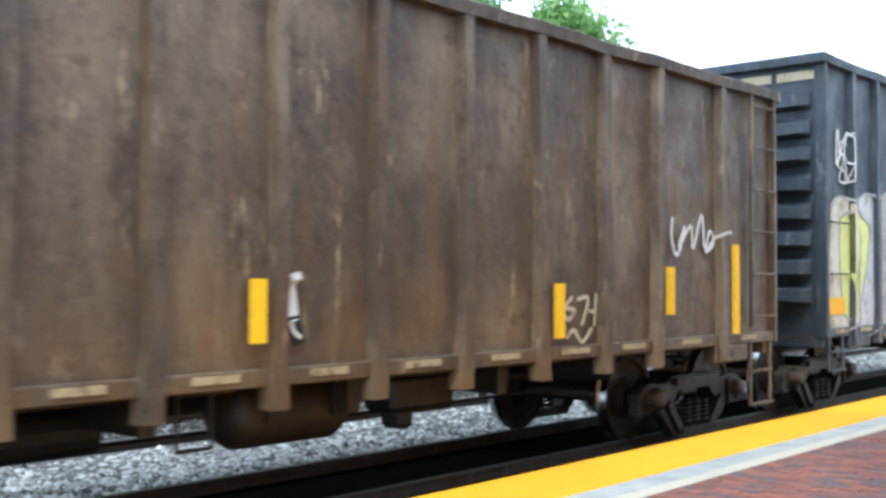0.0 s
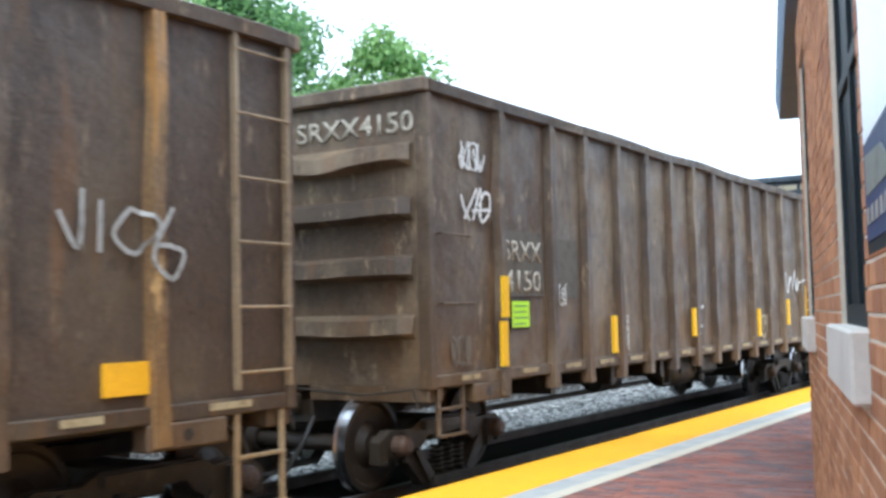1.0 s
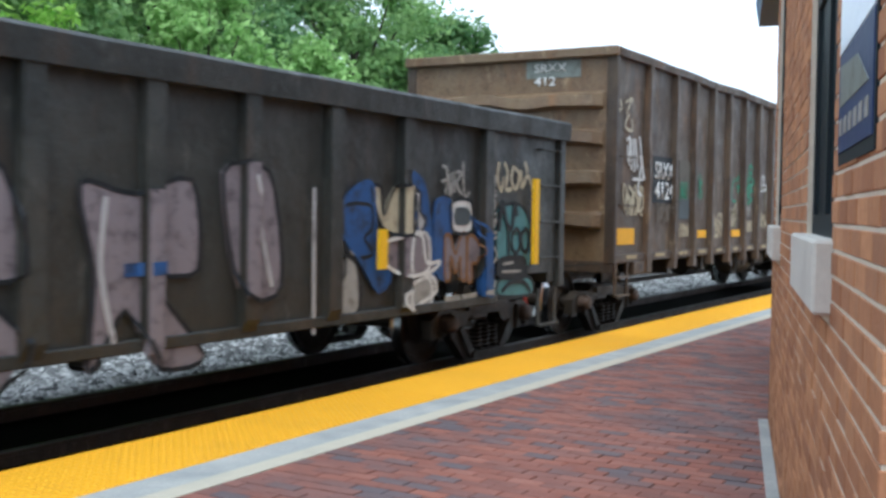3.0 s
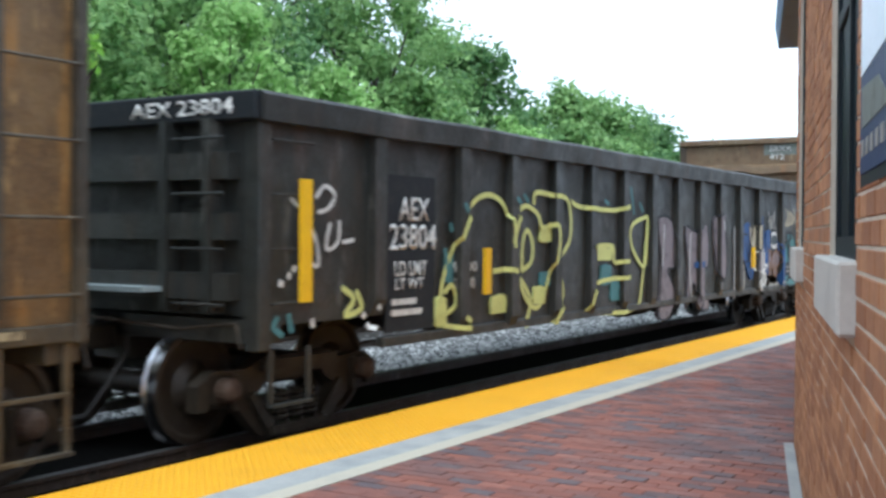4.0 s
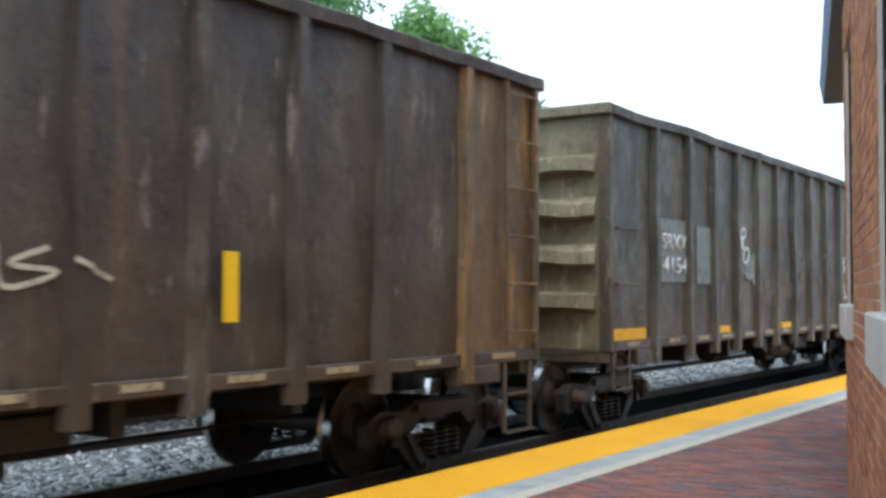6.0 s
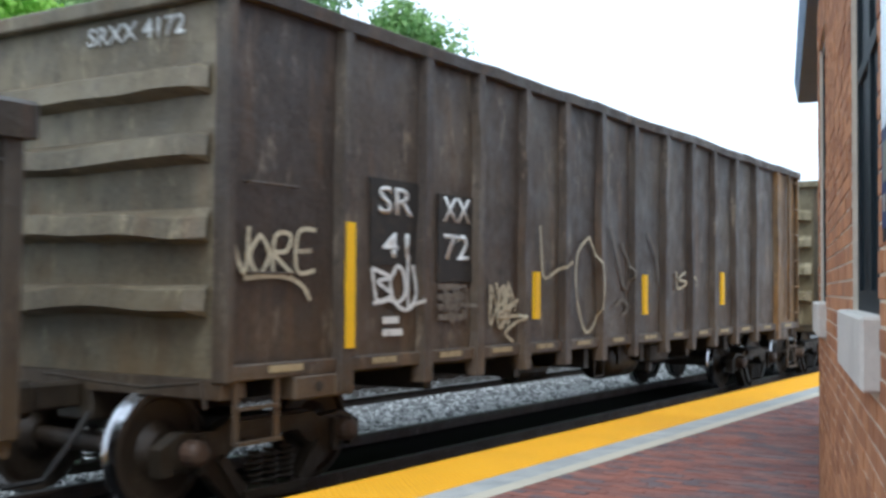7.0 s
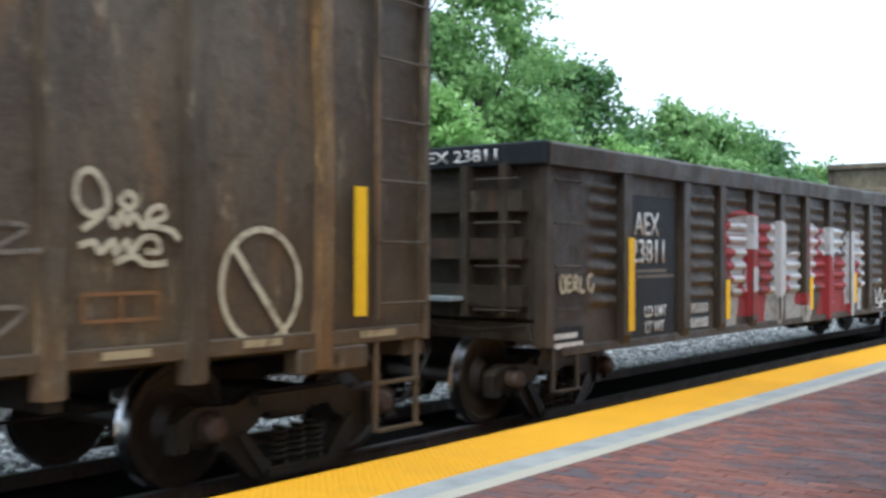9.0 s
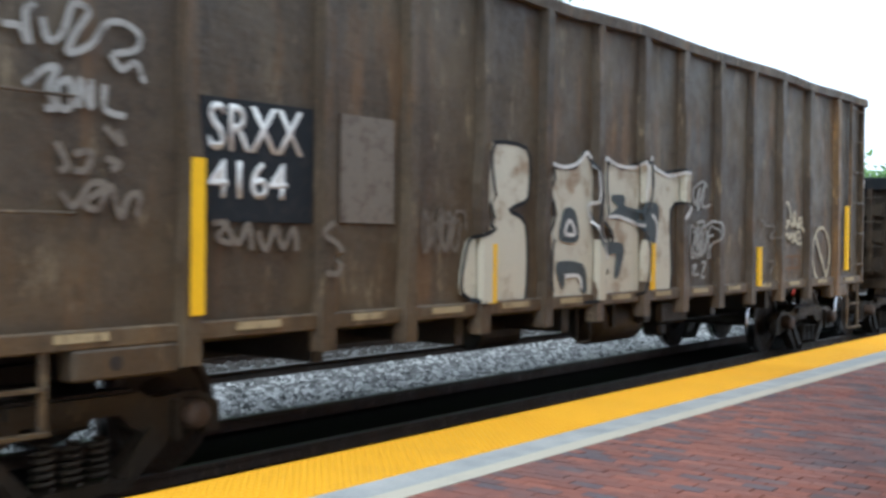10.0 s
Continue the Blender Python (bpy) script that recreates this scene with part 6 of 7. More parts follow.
setting("verge", prism(bmesh.new(), [(-120, GZ + 0.005), (-60, GZ + 0.06), (-9.6, GZ + 0.05), (-9.4, GZ + 0.005)], -70, 160), mat_verge, "weedy grass verge under the trees", "grass")

# loose stones of the ballast
mat_stone = material("crushed_stone", (0.3, 0.3, 0.3), 0.9)
n = Nodes(mat_stone)
geo = n.t.nodes.new("ShaderNodeNewGeometry")
cr = n.t.nodes.new("ShaderNodeValToRGB")
cr.color_ramp.elements[0].color, cr.color_ramp.elements[1].color = (0.045, 0.05, 0.05, 1), (0.78, 0.78, 0.75, 1)
n.t.links.new(geo.outputs["Random Per Island"], cr.inputs[0])
n.colour(n.mix(n.times(n.noise(n.coords(), 40, 3), 0.35), cr.outputs[0], (0.12, 0.115, 0.105)))


def stones(name, count, x0, x1, y0, y1, zf, mat, rmin, rmax, label):
    r = np.random.RandomState(5 + count)
    base = bmesh.new()
    bmesh.ops.create_icosphere(base, subdivisions=1, radius=1)
    bv = np.array([v.co[:] for v in base.verts])
    bf = np.array([[v.index for v in f.verts] for f in base.faces])
    base.free()
    vs, fs = [], []
    for i in range(count):
        q = r.rand()
        x, y = x0 + (x1 - x0) * r.rand(), y0 + (y1 - y0) * q ** 1.5
        s = (rmin + (rmax - rmin) * r.rand()) * (1 + 0.25 * r.randn(3)).clip(0.5, 1.5) * np.array([1, 1, 0.75])
        a = r.rand() * 6.28
        p = bv * (1 + 0.22 * r.randn(len(bv), 1)) * s
        p = np.stack([p[:, 0] * math.cos(a) - p[:, 1] * math.sin(a), p[:, 0] * math.sin(a) + p[:, 1] * math.cos(a), p[:, 2]], -1)
        vs.append(p + (x, y, zf(x) + 0.012 * r.rand()))
        fs.append(bf + i * len(bv))
    me = bpy.data.meshes.new(name)
    me.from_pydata(np.concatenate(vs).tolist(), [], np.concatenate(fs).tolist())
    me.materials.append(mat)
    return tagged(new(name, me), label, "ballast", kind="stuff")


stones("ballast_stones", 26000, -5.0, -2.64, 3.0, 34.0, lambda x: -0.372, mat_stone, 0.026, 0.056, "loose pale grey crushed stones beside the rail")
# stones beyond the far track's first rail, darker than the near ballast
mat_dark_stone = painted("dark_stone", (0.06, 0.055, 0.05), (0.12, 0.11, 0.1), 0.6, 0.95, 20)
stones("far_ballast_stones", 9000, -8.6, -5.2, 4.0, 34.0, lambda x: -0.34, mat_dark_stone, 0.025, 0.045, "dark crushed stones round the far track")

# ---- platform ----
mat_conc = material("concrete", (0.42, 0.42, 0.39), 0.85)
n = Nodes(mat_conc)
v = n.coords()
c = n.mix(n.noise(v, 3, 6, 0.3, 0.7), (0.30, 0.32, 0.31), (0.46, 0.46, 0.43))
n.colour(n.mix(n.times(n.noise(v, 60, 3), 0.35), c, (0.2, 0.2, 0.19)))
n.bump(n.noise(v, 70, 4), 0.3, 0.004)
mat_band = painted("pale_edge_band", (0.5, 0.46, 0.36), (0.36, 0.34, 0.29), 0.5, 0.8, 2.0)
mat_tac = painted("tactile_yellow", (0.80, 0.40, 0.012), (0.55, 0.3, 0.03), 0.35, 0.6, 1.2)
mat_mortar = painted("sand_joint", (0.16, 0.13, 0.11), (0.1, 0.085, 0.075), 0.6, 0.95, 6)
PX = 1.16
bm = boxed(0.03, 14.0, -40, 120, -0.62, -0.03)
platform = setting("platform", bm, mat_conc, "concrete railway platform with brick paving and yellow edge", "platform")
part("kerb_strip", boxed(0.76, 1.005, -40, 120, -0.03, 0.0), mat_conc, platform, "grey concrete strip")
part("edge_band", boxed(1.008, PX - 0.004, -40, 120, -0.03, 0.001), mat_band, platform, "pale painted band")
part("joint_bed", boxed(PX, 13.9, -39, 119, -0.03, -0.008), mat_mortar, platform)
ME_TAC = bpy.data.meshes.new("tactile_panel")
tb = boxed(0.0, 0.755, 0.003, 1.217, -0.05, 0.0, 0.003)
tb.to_mesh(ME_TAC)
tb.free()
ME_TAC.materials.append(mat_tac)
for k in range(-6, 60):
    part("tactile_panel", ME_TAC, None, platform, m=pose(0, k * 1.22, random.uniform(-0.002, 0.002)))
vs, fs = [], []
for j in range(0, 420):
    for i in range(12):
        x, y = 0.05 + i * 0.0605, 3.0 + j * 0.0605
        b = len(vs)
        for r, z in ((0.0235, 0.0), (0.012, 0.0065)):
            vs += [(x + r * math.cos(a * 1.0472), y + r * math.sin(a * 1.0472), z) for a in range(6)]
        fs += [(b + a, b + (a + 1) % 6, b + 6 + (a + 1) % 6, b + 6 + a) for a in range(6)] + [tuple(b + 6 + a for a in range(6))]
me = bpy.data.meshes.new("tactile_domes")
me.from_pydata(vs, [], fs)
me.materials.append(mat_tac)
ob = new("tactile_domes", me)
ob.parent = platform
tagged(ob, "yellow truncated domes", kind="stuff")



def brick_colour(m, per_object):
    n = Nodes(m)
    if per_object:
        src = n.t.nodes.new("ShaderNodeObjectInfo").outputs["Random"]
    else:
        src = n.t.nodes.new("ShaderNodeNewGeometry").outputs["Random Per Island"]
    return n, src


def paver_material(name, per_object):
    m = material(name, (0.3, 0.1, 0.07), 0.8)
    n, src = brick_colour(m, per_object)
    cr = n.t.nodes.new("ShaderNodeValToRGB")
    e = cr.color_ramp
    e.elements[0].position, e.elements[0].color = 0.0, (0.112, 0.10, 0.11, 1)
    e.elements[1].position, e.elements[1].color = 1.0, (0.315, 0.125, 0.085, 1)
    for p, col in ((0.16, (0.135, 0.103, 0.105, 1)), (0.24, (0.2, 0.092, 0.073, 1)), (0.6, (0.245, 0.098, 0.07, 1))):
        q = e.elements.new(p)
        q.color = col
    n.t.links.new(src, cr.inputs[0])
    v = n.coords((1, 1, 1), per_object)
    c = n.mix(n.times(n.noise(n.coords((1, 2.2, 1), False), 0.9, 5, 0.44, 0.65), 0.6), cr.outputs[0], (0.13, 0.108, 0.112))
    c = n.mix(n.times(n.noise(v, 50, 3), 0.3), c, (0.12, 0.06, 0.05))
    n.colour(c)
    n.rough(n.ramp(n.noise(v, 2.0, 3), 0.5, 0.85))
    n.bump(n.noise(v, 60, 4), 0.25, 0.003)
    return m


mat_paver_one, mat_paver_all = paver_material("brick_paver_single", True), paver_material("brick_paver_field", False)

# ---- station building, standing askew to the track ----
WALL_AT, WALL_YAW = Vector((4.73, 1.98, 0.0)), 15.6
WALL = Matrix.Translation(WALL_AT) @ pose(0, 0, 0, 0, 0, WALL_YAW)   # its y runs along the wall, its -x faces the track
mat_mort = painted("wall_mortar", (0.68, 0.6, 0.48), (0.52, 0.45, 0.36), 0.5, 0.95, 8)
mat_lime = painted("limestone", (0.58, 0.55, 0.49), (0.42, 0.39, 0.34), 0.5, 0.85, 4)
mat_frame = material("dark_frame_paint", (0.012, 0.018, 0.022), 0.6)
mat_fascia = painted("slate_blue_fascia", (0.16, 0.22, 0.33), (0.11, 0.16, 0.24), 0.4, 0.6, 3)
mat_glass = material("window_glass", (0.012, 0.02, 0.025), 0.45)
mat_glass.node_tree.nodes["Principled BSDF"].inputs["Specular IOR Level"].default_value = 0.04
LEN, HIGH = 6.05, 3.4
WINS = [(1.12, 2.28), (4.7, 5.7)]
SILL, HEAD = 1.38, 3.05


def wall_body():
    bm = bmesh.new()
    xs0, xs1 = 0.004, 0.32
    edges = [0.012]
    for a, b in WINS:
        edges += [a, b]
    edges.append(LEN - 0.012)
    for i in range(0, len(edges), 2):
        box(bm, xs0, xs1, edges[i], edges[i + 1], -0.03, HIGH)
    for a, b in WINS:
        box(bm, xs0, xs1, a, b, -0.03, SILL - 0.2)
        box(bm, xs0, xs1, a, b, HEAD, HIGH)
    box(bm, xs1, 5.0, 0.012, 0.3, -0.03, HIGH)
    box(bm, xs1, 5.0, LEN - 0.3, LEN - 0.012, -0.03, HIGH)
    box(bm, 4.7, 5.0, 0.3, LEN - 0.3, -0.03, HIGH)
    return bm


building = setting("wall_station", wall_body(), mat_mort, "red brick station wall with limestone sills", "wall")
building.matrix_world = WALL


def wall_brick_material(name, per_object):
    m = material(name, (0.3, 0.1, 0.07), 0.85)
    n, src = brick_colour(m, per_object)
    cr = n.t.nodes.new("ShaderNodeValToRGB")
    e = cr.color_ramp
    e.elements[0].color, e.elements[1].color = (0.31, 0.138, 0.07, 1), (0.54, 0.27, 0.13, 1)
    n.t.links.new(src, cr.inputs[0])
    v = n.coords((1, 1, 1), per_object)
    c = n.mix(n.times(n.noise(v, 30, 5, 0.4, 0.7), 0.45), cr.outputs[0], (0.26, 0.12, 0.065))
    n.colour(n.mix(n.times(n.noise(v, 3, 4, 0.5, 0.75), 0.3), c, (0.28, 0.18, 0.12)))
    n.bump(n.noise(v, 70, 4), 0.4, 0.004)
    return m


mat_brick_one, mat_brick_all = wall_brick_material("wall_brick_single", True), wall_brick_material("wall_brick_field", False)

for k, (a, b) in enumerate(WINS):
    w = new("window_%d" % (k + 1))
    w.matrix_world = WALL @ pose(0, a, SILL)
    tagged(w, "dark framed window set deep in the brick wall", "window", kind="structure")
    wd, hg = b - a, HEAD - SILL
    bm = bmesh.new()
    for q in ((0, 0.07, 0, hg), (wd - 0.07, wd, 0, hg), (wd / 2 - 0.03, wd / 2 + 0.03, 0, hg), (0.07, wd - 0.07, 0, 0.07), (0.07, wd - 0.07, hg - 0.07, hg), (0.07, wd - 0.07, hg * 0.5 - 0.025, hg * 0.5 + 0.025)):
        box(bm, 0.022, 0.09, q[0], q[1], q[2], q[3])
    part("window_frame", bm, mat_frame, w)
    part("pane", boxed(0.035, 0.043, 0.05, wd - 0.05, 0.05, hg - 0.05), mat_glass, w)
    part("window_sill", boxed(-0.048, 0.16, -0.03, wd + 0.06, -0.2, 0.0, 0.008), mat_lime, w, "pale limestone sill block")

eave = new("roof_eave")
eave.matrix_world = WALL
tagged(eave, "slate blue eave with gutter along the station roof", "roof", kind="structure")
part("fascia", prism(bmesh.new(), [(-0.1, 3.84), (-0.06, 3.6), (0.06, 3.6), (0.5, 3.62), (0.5, 4.0), (-0.07, 4.0)], LEN - 0.1, LEN + 5.1), mat_fascia, eave)
part("roof", prism(bmesh.new(), [(0.03, 3.41), (2.6, 4.6), (4.98, 3.41), (4.98, 3.5), (2.6, 4.75), (0.03, 3.5)], 0.03, LEN - 0.12), mat_fascia, eave)
part("far_roof", prism(bmesh.new(), [(-0.05, 4.004), (2.6, 5.3), (5.0, 4.004)], LEN - 0.1, LEN + 5.1), mat_fascia, eave)
part("far_wall", boxed(0.35, 4.9, LEN + 0.03, LEN + 4.9, -0.03, 3.6), mat_brick_all, eave, "red brick wall of the far wing")

case = new("notice_case")
case.matrix_world = WALL @ pose(0, 0.19, 1.57)
tagged(case, "glazed notice case with a blue poster on brick wall", "notice board")
part("case_frame", boxed(-0.003, 0.02, 0.0, 0.76, 0.0, 1.25), mat_frame, case)
part("poster", boxed(-0.006, -0.002, 0.02, 0.74, 0.03, 0.27), painted("poster_blue", (0.03, 0.05, 0.13), (0.06, 0.08, 0.15), 0.4, 0.5, 8), case, "dark blue poster foot")
# the sky's reflection in the glass, painted as a pale sheet
part("poster_sheet", boxed(-0.006, -0.002, 0.02, 0.74, 0.274, 1.22), painted("painted_sky_reflection", (0.66, 0.75, 0.84), (0.74, 0.8, 0.84), 0.5, 0.3, 2), case, "pale blue sheet painted as sky reflected in the case glass")
for i in range(6):
    part("print_block", boxed(-0.008, -0.006, 0.08 + 0.11 * i, 0.14 + 0.11 * i, 0.07, 0.11), mat_paint["pale"], case)
part("print_block", slab(bmesh.new(), [(0.08, 0.14), (0.68, 0.14), (0.68, 0.24), (0.3, 0.22)], -0.008, -0.006), mat_paint["grey"], case)
part("wall_gutter", boxed(-0.07, -0.004, 0.3, LEN, -0.012, 0.006), mat_conc, building, "concrete strip along the wall foot")

# ---- trees behind the far track ----
def leaf_material(name, dark, light):
    m = material(name, light, 0.55)
    n = Nodes(m)
    g = n.t.nodes.new("ShaderNodeNewGeometry")
    c = n.mix(g.outputs["Random Per Island"], dark, light)
    c = n.mix(n.times(n.noise(n.coords(), 0.7, 3), 0.35), c, tuple(x * 0.6 for x in dark))
    n.colour(c)
    tr = n.t.nodes.new("ShaderNodeBsdfTranslucent")
    n.t.links.new(c, tr.inputs[0])
    mx = n.t.nodes.new("ShaderNodeMixShader")
    mx.inputs[0].default_value = 0.45
    n.t.links.new(n.b.outputs[0], mx.inputs[1])
    n.t.links.new(tr.outputs[0], mx.inputs[2])
    n.t.links.new(mx.outputs[0], n.t.nodes["Material Output"].inputs[0])
    return m


mat_bark = painted("bark", (0.06, 0.05, 0.04), (0.1, 0.09, 0.075), 0.6, 0.95, 5)
LEAVES = {
    "dark": leaf_material("dark_leaves", (0.085, 0.185, 0.068), (0.255, 0.430, 0.155)),
    "mid": leaf_material("mid_leaves", (0.155, 0.299, 0.098), (0.402, 0.586, 0.215)),
    "light": leaf_material("light_leaves", (0.250, 0.450, 0.120), (0.500, 0.720, 0.270)),
    "bright": leaf_material("bright_leaves", (0.230, 0.483, 0.065), (0.529, 0.782, 0.156)),
}


def tree(x, y, height, spread, tone, seed, leaves=5200, base=0.12, leaf=0.17):
    """A broadleaf tree: tapered trunk, limbs, and a crown of leaf clumps with gaps."""
    r = np.random.RandomState(seed)
    ob = new("tree")
    ob.location = (x, y, GZ)
    words = {"dark": "dense dark green broadleaf tree beside the railway", "mid": "leafy green broadleaf tree beside the railway", "light": "young light green maple tree beside the railway", "bright": "bright yellow green sapling tree beside the railway"}
    tagged(ob, words[tone], "tree", "trees along the line")
    bm = bmesh.new()
    rod(bm, (0, 0, 0), (r.uniform(-0.3, 0.3), 0, height * 0.55), 0.02 * height + 0.04, 9, 0.012 * height)
    tips = []
    for i in range(9):
        a, h = i * 2.4 + r.uniform(-0.4, 0.4), height * r.uniform(0.25, 0.6)
        e = Vector((math.cos(a) * spread * r.uniform(0.5, 0.8), math.sin(a) * spread * r.uniform(0.5, 0.8), min(height * 0.92, h + height * r.uniform(0.15, 0.35))))
        rod(bm, (0, 0, h), e, 0.008 * height, 6, 0.002 * height)
    part("trunk", bm, mat_bark, ob)
    nc = 64
    cl = []
    for i in range(nc):
        q = base + (1 - base) * (i + 0.5) / nc
        prof = math.sin(math.pi * min(1, (q - base) / (1 - base) * 0.86 + 0.12)) ** 0.7
        a, d = r.uniform(0, 6.28), spread * prof * r.uniform(0.35, 1.0)
        cl.append((math.cos(a) * d, math.sin(a) * d, height * q * r.uniform(0.95, 1.03), spread * r.uniform(0.2, 0.36)))
    cl.append((0, 0, height * 0.97, spread * 0.2))
    cl = np.array(cl)
    leaves = int(leaves * 2.2)
    leaf *= 0.85
    k = r.randint(0, len(cl), leaves)
    dv = r.randn(leaves, 3)
    dv /= np.linalg.norm(dv, axis=1)[:, None]
    rad = cl[k, 3] * r.uniform(0.3, 1.12, leaves)
    c = cl[k, :3] + dv * rad[:, None] * np.array([1, 1, 0.8])
    nrm = dv + r.randn(leaves, 3) * 0.6 + np.array([0, 0, 0.5])
    nrm /= np.linalg.norm(nrm, axis=1)[:, None]
    t1 = np.cross(nrm, r.randn(leaves, 3))
    t1 /= np.linalg.norm(t1, axis=1)[:, None]
    t2 = np.cross(nrm, t1)
    s = leaf * r.uniform(0.6, 1.3, leaves)[:, None]
    p = np.stack([c - t1 * s, c - t2 * s * 0.55 - nrm * s * 0.15, c + t1 * s, c + t2 * s * 0.55 - nrm * s * 0.15], 1).reshape(-1, 3)
    f = np.arange(leaves * 4).reshape(-1, 4)
    me = bpy.data.meshes.new("crown")
    me.from_pydata(p.tolist(), [], f.tolist())
    me.materials.append(LEAVES[tone])
    part("crown", me, None, ob)
    return ob


tree(-15.5, 5.0, 10.5, 3.6, "dark", 1)
tree(-12.5, 12.3, 7.6, 2.3, "bright", 2, 5200, 0.1, 0.12)
tree(-18.0, 11.0, 11.5, 4.2, "dark", 3, 6500)
tree(-14.5, 15.8, 8.4, 2.5, "mid", 4, 5600, 0.1, 0.14)
tree(-20.0, 17.0, 12.5, 4.6, "dark", 5, 7000)
tree(-13.0, 19.5, 7.3, 2.1, "light", 6, 4600, 0.12, 0.13)
tree(-17.0, 21.0, 10.5, 3.6, "mid", 7, 6000)
tree(-19.5, 26.0, 12.6, 4.3, "dark", 8, 7000)
tree(-14.5, 25.5, 6.6, 2.0, "light", 9, 4000, 0.12, 0.14)
tree(-18.5, 33.0, 12.2, 3.8, "mid", 10, 6500)
tree(-16.0, 32.0, 7.5, 2.6, "mid", 11, 4500, 0.12, 0.16)
tree(-18.5, 40.0, 9.8, 3.4, "dark", 12, 5200, 0.15, 0.2)
tree(-17.0, 46.0, 8.4, 3.4, "mid", 13, 4600, 0.12, 0.22)
tree(-18.5, 54.0, 8.8, 3.8, "mid", 14, 4600, 0.12, 0.24)
tree(-20.0, 64.0, 8.6, 4.2, "dark", 15, 4600, 0.1, 0.27)
tree(-20.0, 75.0, 7.6, 4.4, "mid", 16, 4200, 0.1, 0.3)
tree(-20.0, 90.0, 7.0, 4.8, "dark", 17, 4200, 0.1, 0.35)
tree(-20.0, 108.0, 6.6, 5.0, "mid", 18, 3600, 0.1, 0.4)
tree(-22.0, 0.0, 11.0, 4.2, "dark", 19, 5000)
tree(-24.0, 24.0, 13.0, 4.6, "dark", 20, 6000)
tree(-24.0, 8.0, 12.0, 4.6, "dark", 21, 5500)
tree(-22.5, 32.0, 13.6, 4.2, "dark", 22, 6000)
tree(-25.0, 16.0, 13.5, 4.6, "dark", 23, 6000)
tree(-21.5, 40.0, 11.6, 4.0, "mid", 24, 5200)
tree(-16.5, 19.0, 8.6, 2.4, "mid", 25, 4600, 0.1, 0.14)
tree(-15.5, 38.5, 6.2, 2.2, "light", 26, 3600, 0.1, 0.16)
tree(-12.0, 8.6, 8.6, 2.4, "bright", 27, 5200, 0.1, 0.13)

# ---- a house far down the line ----
house = new("house")
house.location = (-34, 88, GZ)
tagged(house, "distant grey roofed house beyond the trees", "house")
part("wall", boxed(-4, 4, -4, 4, 0, 5.2), painted("pale_siding", (0.5, 0.52, 0.53), (0.4, 0.42, 0.43), 0.4), house)
part("roof", prism(bmesh.new(), [(-4.4, 5.1), (4.4, 5.1), (0, 8.6)], -4.4, 4.4), painted("grey_shingle", (0.2, 0.22, 0.24), (0.15, 0.16, 0.17), 0.4), house)

# ---- wall bricks ----
COURSE, BL = 0.0677, 0.203


def brick_mesh(w, name, mat):
    me = bpy.data.meshes.new(name)
    b = boxed(0.0, 0.06, 0.005, w - 0.005, 0.005, COURSE - 0.005, 0.0025)
    b.to_mesh(me)
    b.free()
    me.materials.append(mat)
    return me


ME_BRICK = brick_mesh(BL, "brick", mat_brick_one)
ME_HALF = brick_mesh(BL / 2, "brick", mat_brick_one)


def in_window(y0, y1, z):
    return any(a - 0.001 < y1 and y0 < b + 0.001 and SILL - 0.2 < z + COURSE * 0.6 and z < HEAD - 0.02 for a, b in WINS)


single = 0
rest_v, rest_f = [], []
CORNERS = [(0, 0, 0), (1, 0, 0), (1, 1, 0), (0, 1, 0), (0, 0, 1), (1, 0, 1), (1, 1, 1), (0, 1, 1)]
QUADS = [(0, 3, 2, 1), (4, 5, 6, 7), (0, 1, 5, 4), (1, 2, 6, 5), (2, 3, 7, 6), (3, 0, 4, 7)]


def rest_brick(x0, x1, y0, y1, z0, z1):
    b = len(rest_v)
    rest_v.extend((x0 + (x1 - x0) * i, y0 + (y1 - y0) * j, z0 + (z1 - z0) * k) for i, j, k in CORNERS)
    rest_f.extend(tuple(b + i for i in q) for q in QUADS)


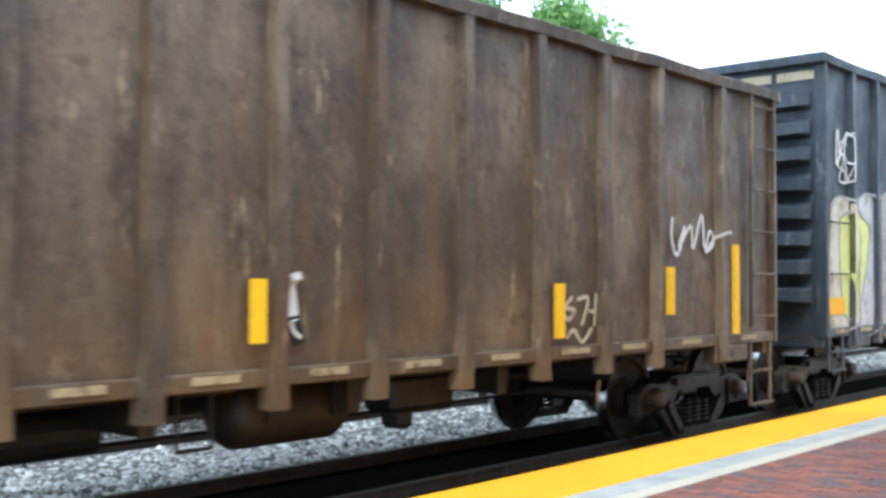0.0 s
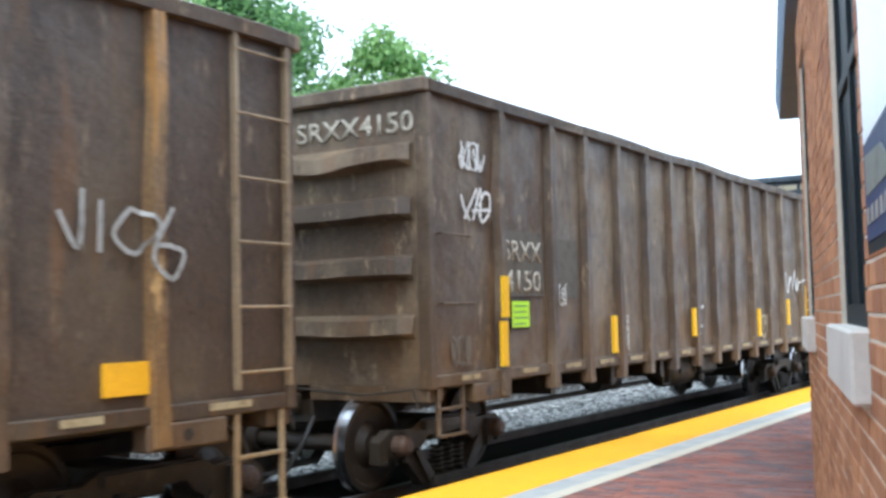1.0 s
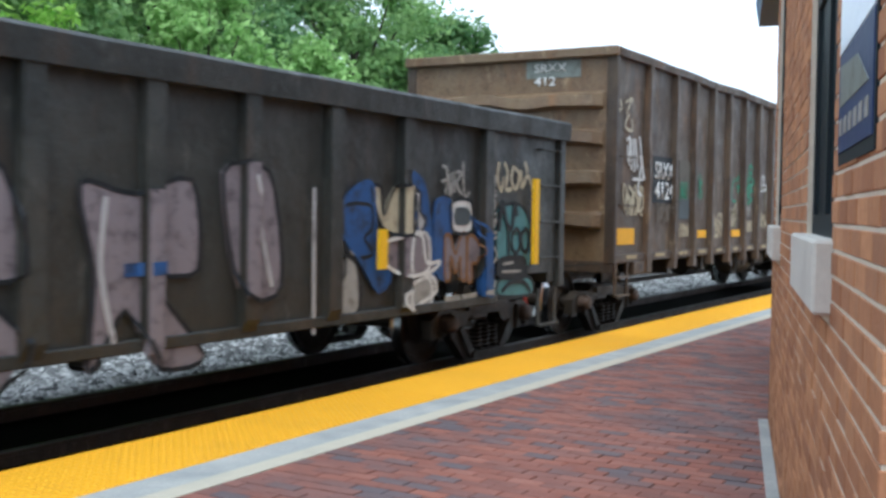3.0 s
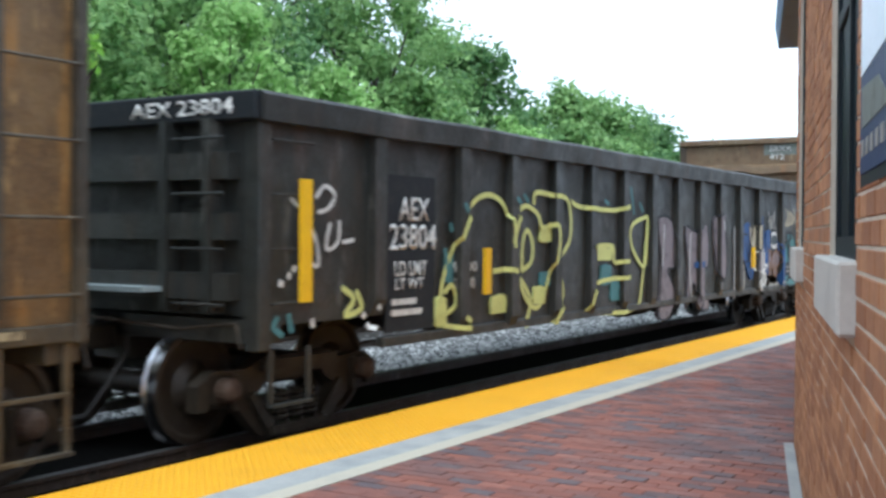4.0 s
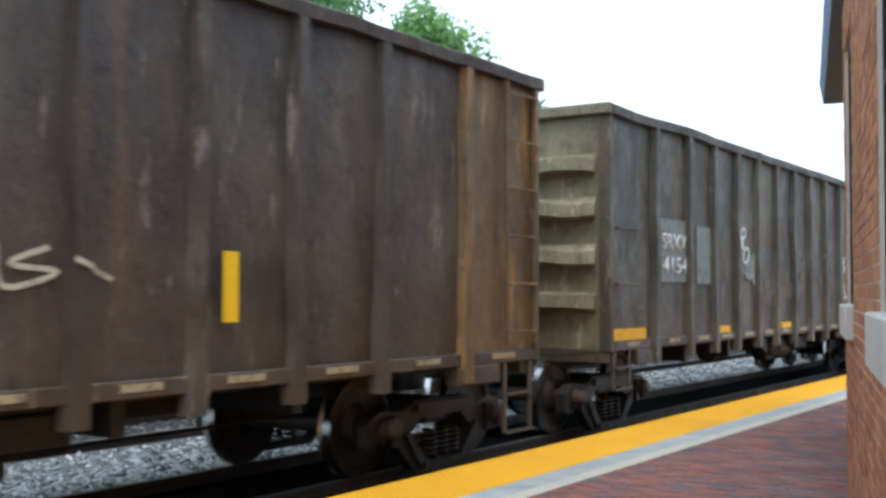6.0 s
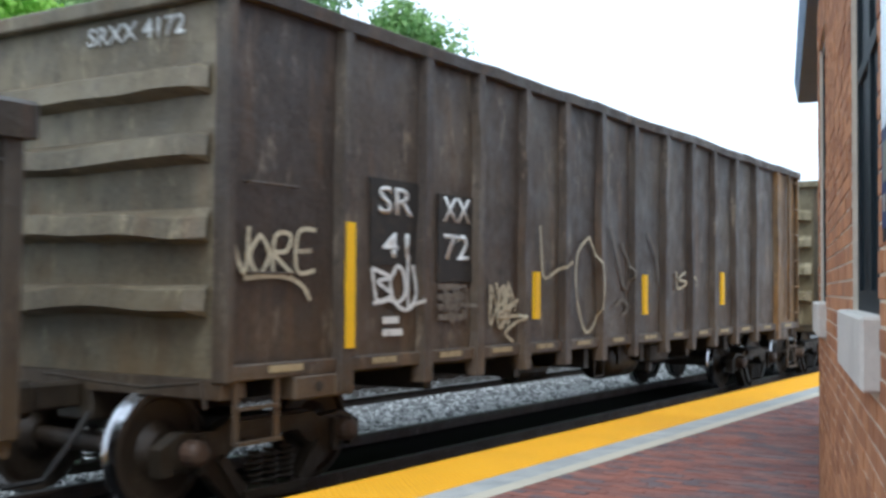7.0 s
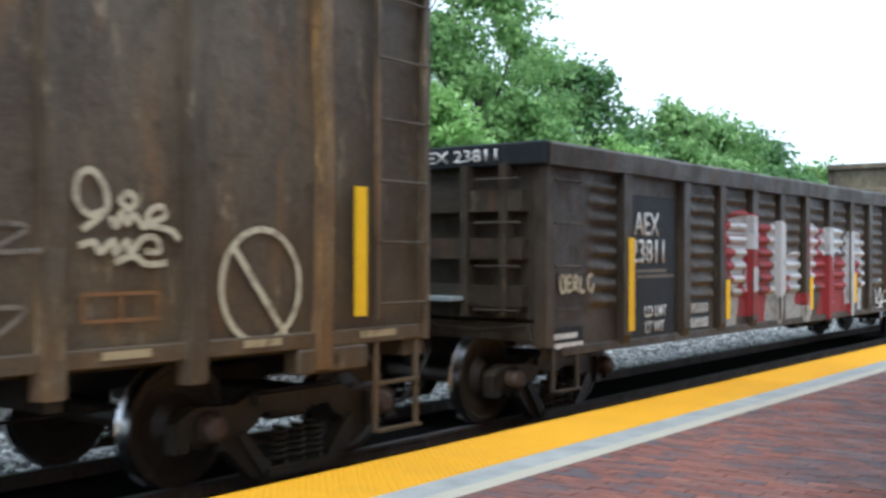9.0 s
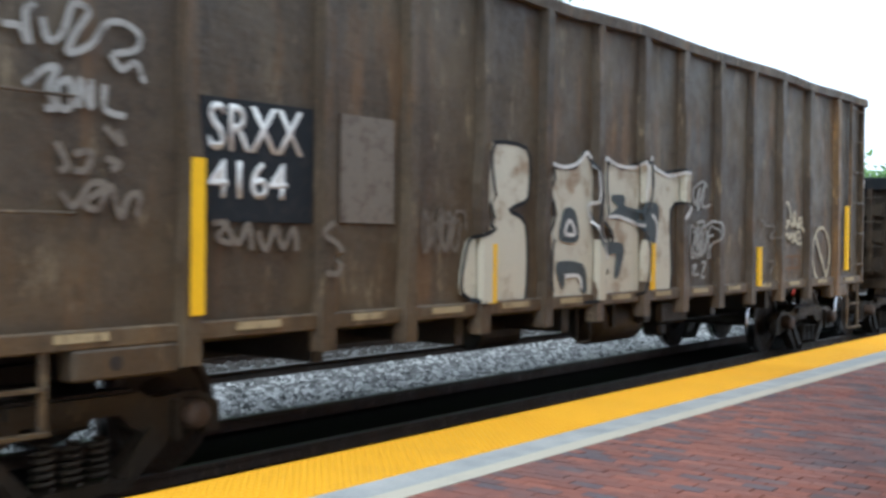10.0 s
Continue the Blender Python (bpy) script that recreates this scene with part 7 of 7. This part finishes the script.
for row in range(int(HIGH / COURSE)):
    z = row * COURSE
    cuts = [0.0]
    for a, b in WINS:
        if SILL - 0.2 < z + COURSE * 0.6 and z < HEAD - 0.02:
            cuts += [a, b]
    cuts.append(LEN)
    for a, b in zip(cuts[::2], cuts[1::2]):
        y = a
        first = BL / 2 if row % 2 else BL
        while y < b - 0.02:
            w = min(first, b - y)
            first = BL
            if y < 1.3 and single < 300 and z > 0.3 and abs(w - BL) < 1e-4:
                part("brick", ME_BRICK, None, building, m=pose(random.uniform(-0.002, 0.002), y, z))
                single += 1
            elif y < 1.3 and single < 300 and z > 0.3 and abs(w - BL / 2) < 1e-4:
                part("brick", ME_HALF, None, building, m=pose(random.uniform(-0.002, 0.002), y, z))
                single += 1
            else:
                d = random.uniform(-0.002, 0.002)
                rest_brick(d, 0.06, y + 0.005, y + w - 0.005, z + 0.005, z + COURSE - 0.005)
            y += w
    # window reveals and the two end faces
    if SILL < z and z < HEAD - 0.02:
        for a, b in WINS:
            rest_brick(0.062, 0.1, a - 0.03, a - 0.002, z + 0.005, z + COURSE - 0.005)
            rest_brick(0.062, 0.1, b + 0.002, b + 0.03, z + 0.005, z + COURSE - 0.005)
    x = 0.062 if row % 2 else 0.062 - BL / 2
    while x < 4.9:
        if x + BL > 0.08:
            rest_brick(max(x, 0.062) + 0.005, x + BL - 0.005, 0.0, 0.03, z + 0.005, z + COURSE - 0.005)
        x += BL
me = bpy.data.meshes.new("brickwork")
me.from_pydata(rest_v, [], rest_f)
me.materials.append(mat_brick_all)
ob = new("brickwork", me)
ob.parent = building
tagged(ob, "red brick courses", kind="stuff")

# ---- brick pavers ----
PW, PL = 0.1, 0.2
ME_PAVER = bpy.data.meshes.new("brick")
pb = boxed(0.003, PL - 0.003, 0.003, PW - 0.003, -0.04, 0.0, 0.003)
pb.to_mesh(ME_PAVER)
pb.free()
ME_PAVER.materials.append(mat_paver_one)
rest_v, rest_f = [], []
single = 0
for j in range(390):
    y = -5.0 + j * PW
    x = PX - (PL / 2 if j % 2 else 0.0)
    while x < (9.0 if y < 2.0 else 5.6):
        dz = random.uniform(-0.0025, 0.0025)
        x0 = max(x, PX)
        if 4.6 < y < 7.0 and 1.6 < x < 3.2 and single < 300:
            part("brick", ME_PAVER, None, platform, m=pose(x, y, dz))
            single += 1
        else:
            rest_brick(x0 + 0.003, x + PL - 0.003, y + 0.003, y + PW - 0.003, -0.03, dz)
        x += PL
me = bpy.data.meshes.new("paving")
me.from_pydata(rest_v, [], rest_f)
me.materials.append(mat_paver_all)
ob = new("paving", me)
ob.parent = platform
tagged(ob, "red and grey brick pavers", kind="stuff")


# ---- what moves: the cars roll along the track, the wheels turn ----
def motions():
    steps = [i * 0.5 for i in range(21)]
    for key, car in CARS.items():
        walk(car, [(t, pose(TRACK, ENDS[key] + travel(t), RAIL)) for t in steps])
    ticks = [i / FPS for i in range(301)]
    for w, v in WHEELS:
        walk(w, [(t, pose(0, v, 0.45, -math.degrees(travel(t) / 0.45))) for t in ticks])


motions()
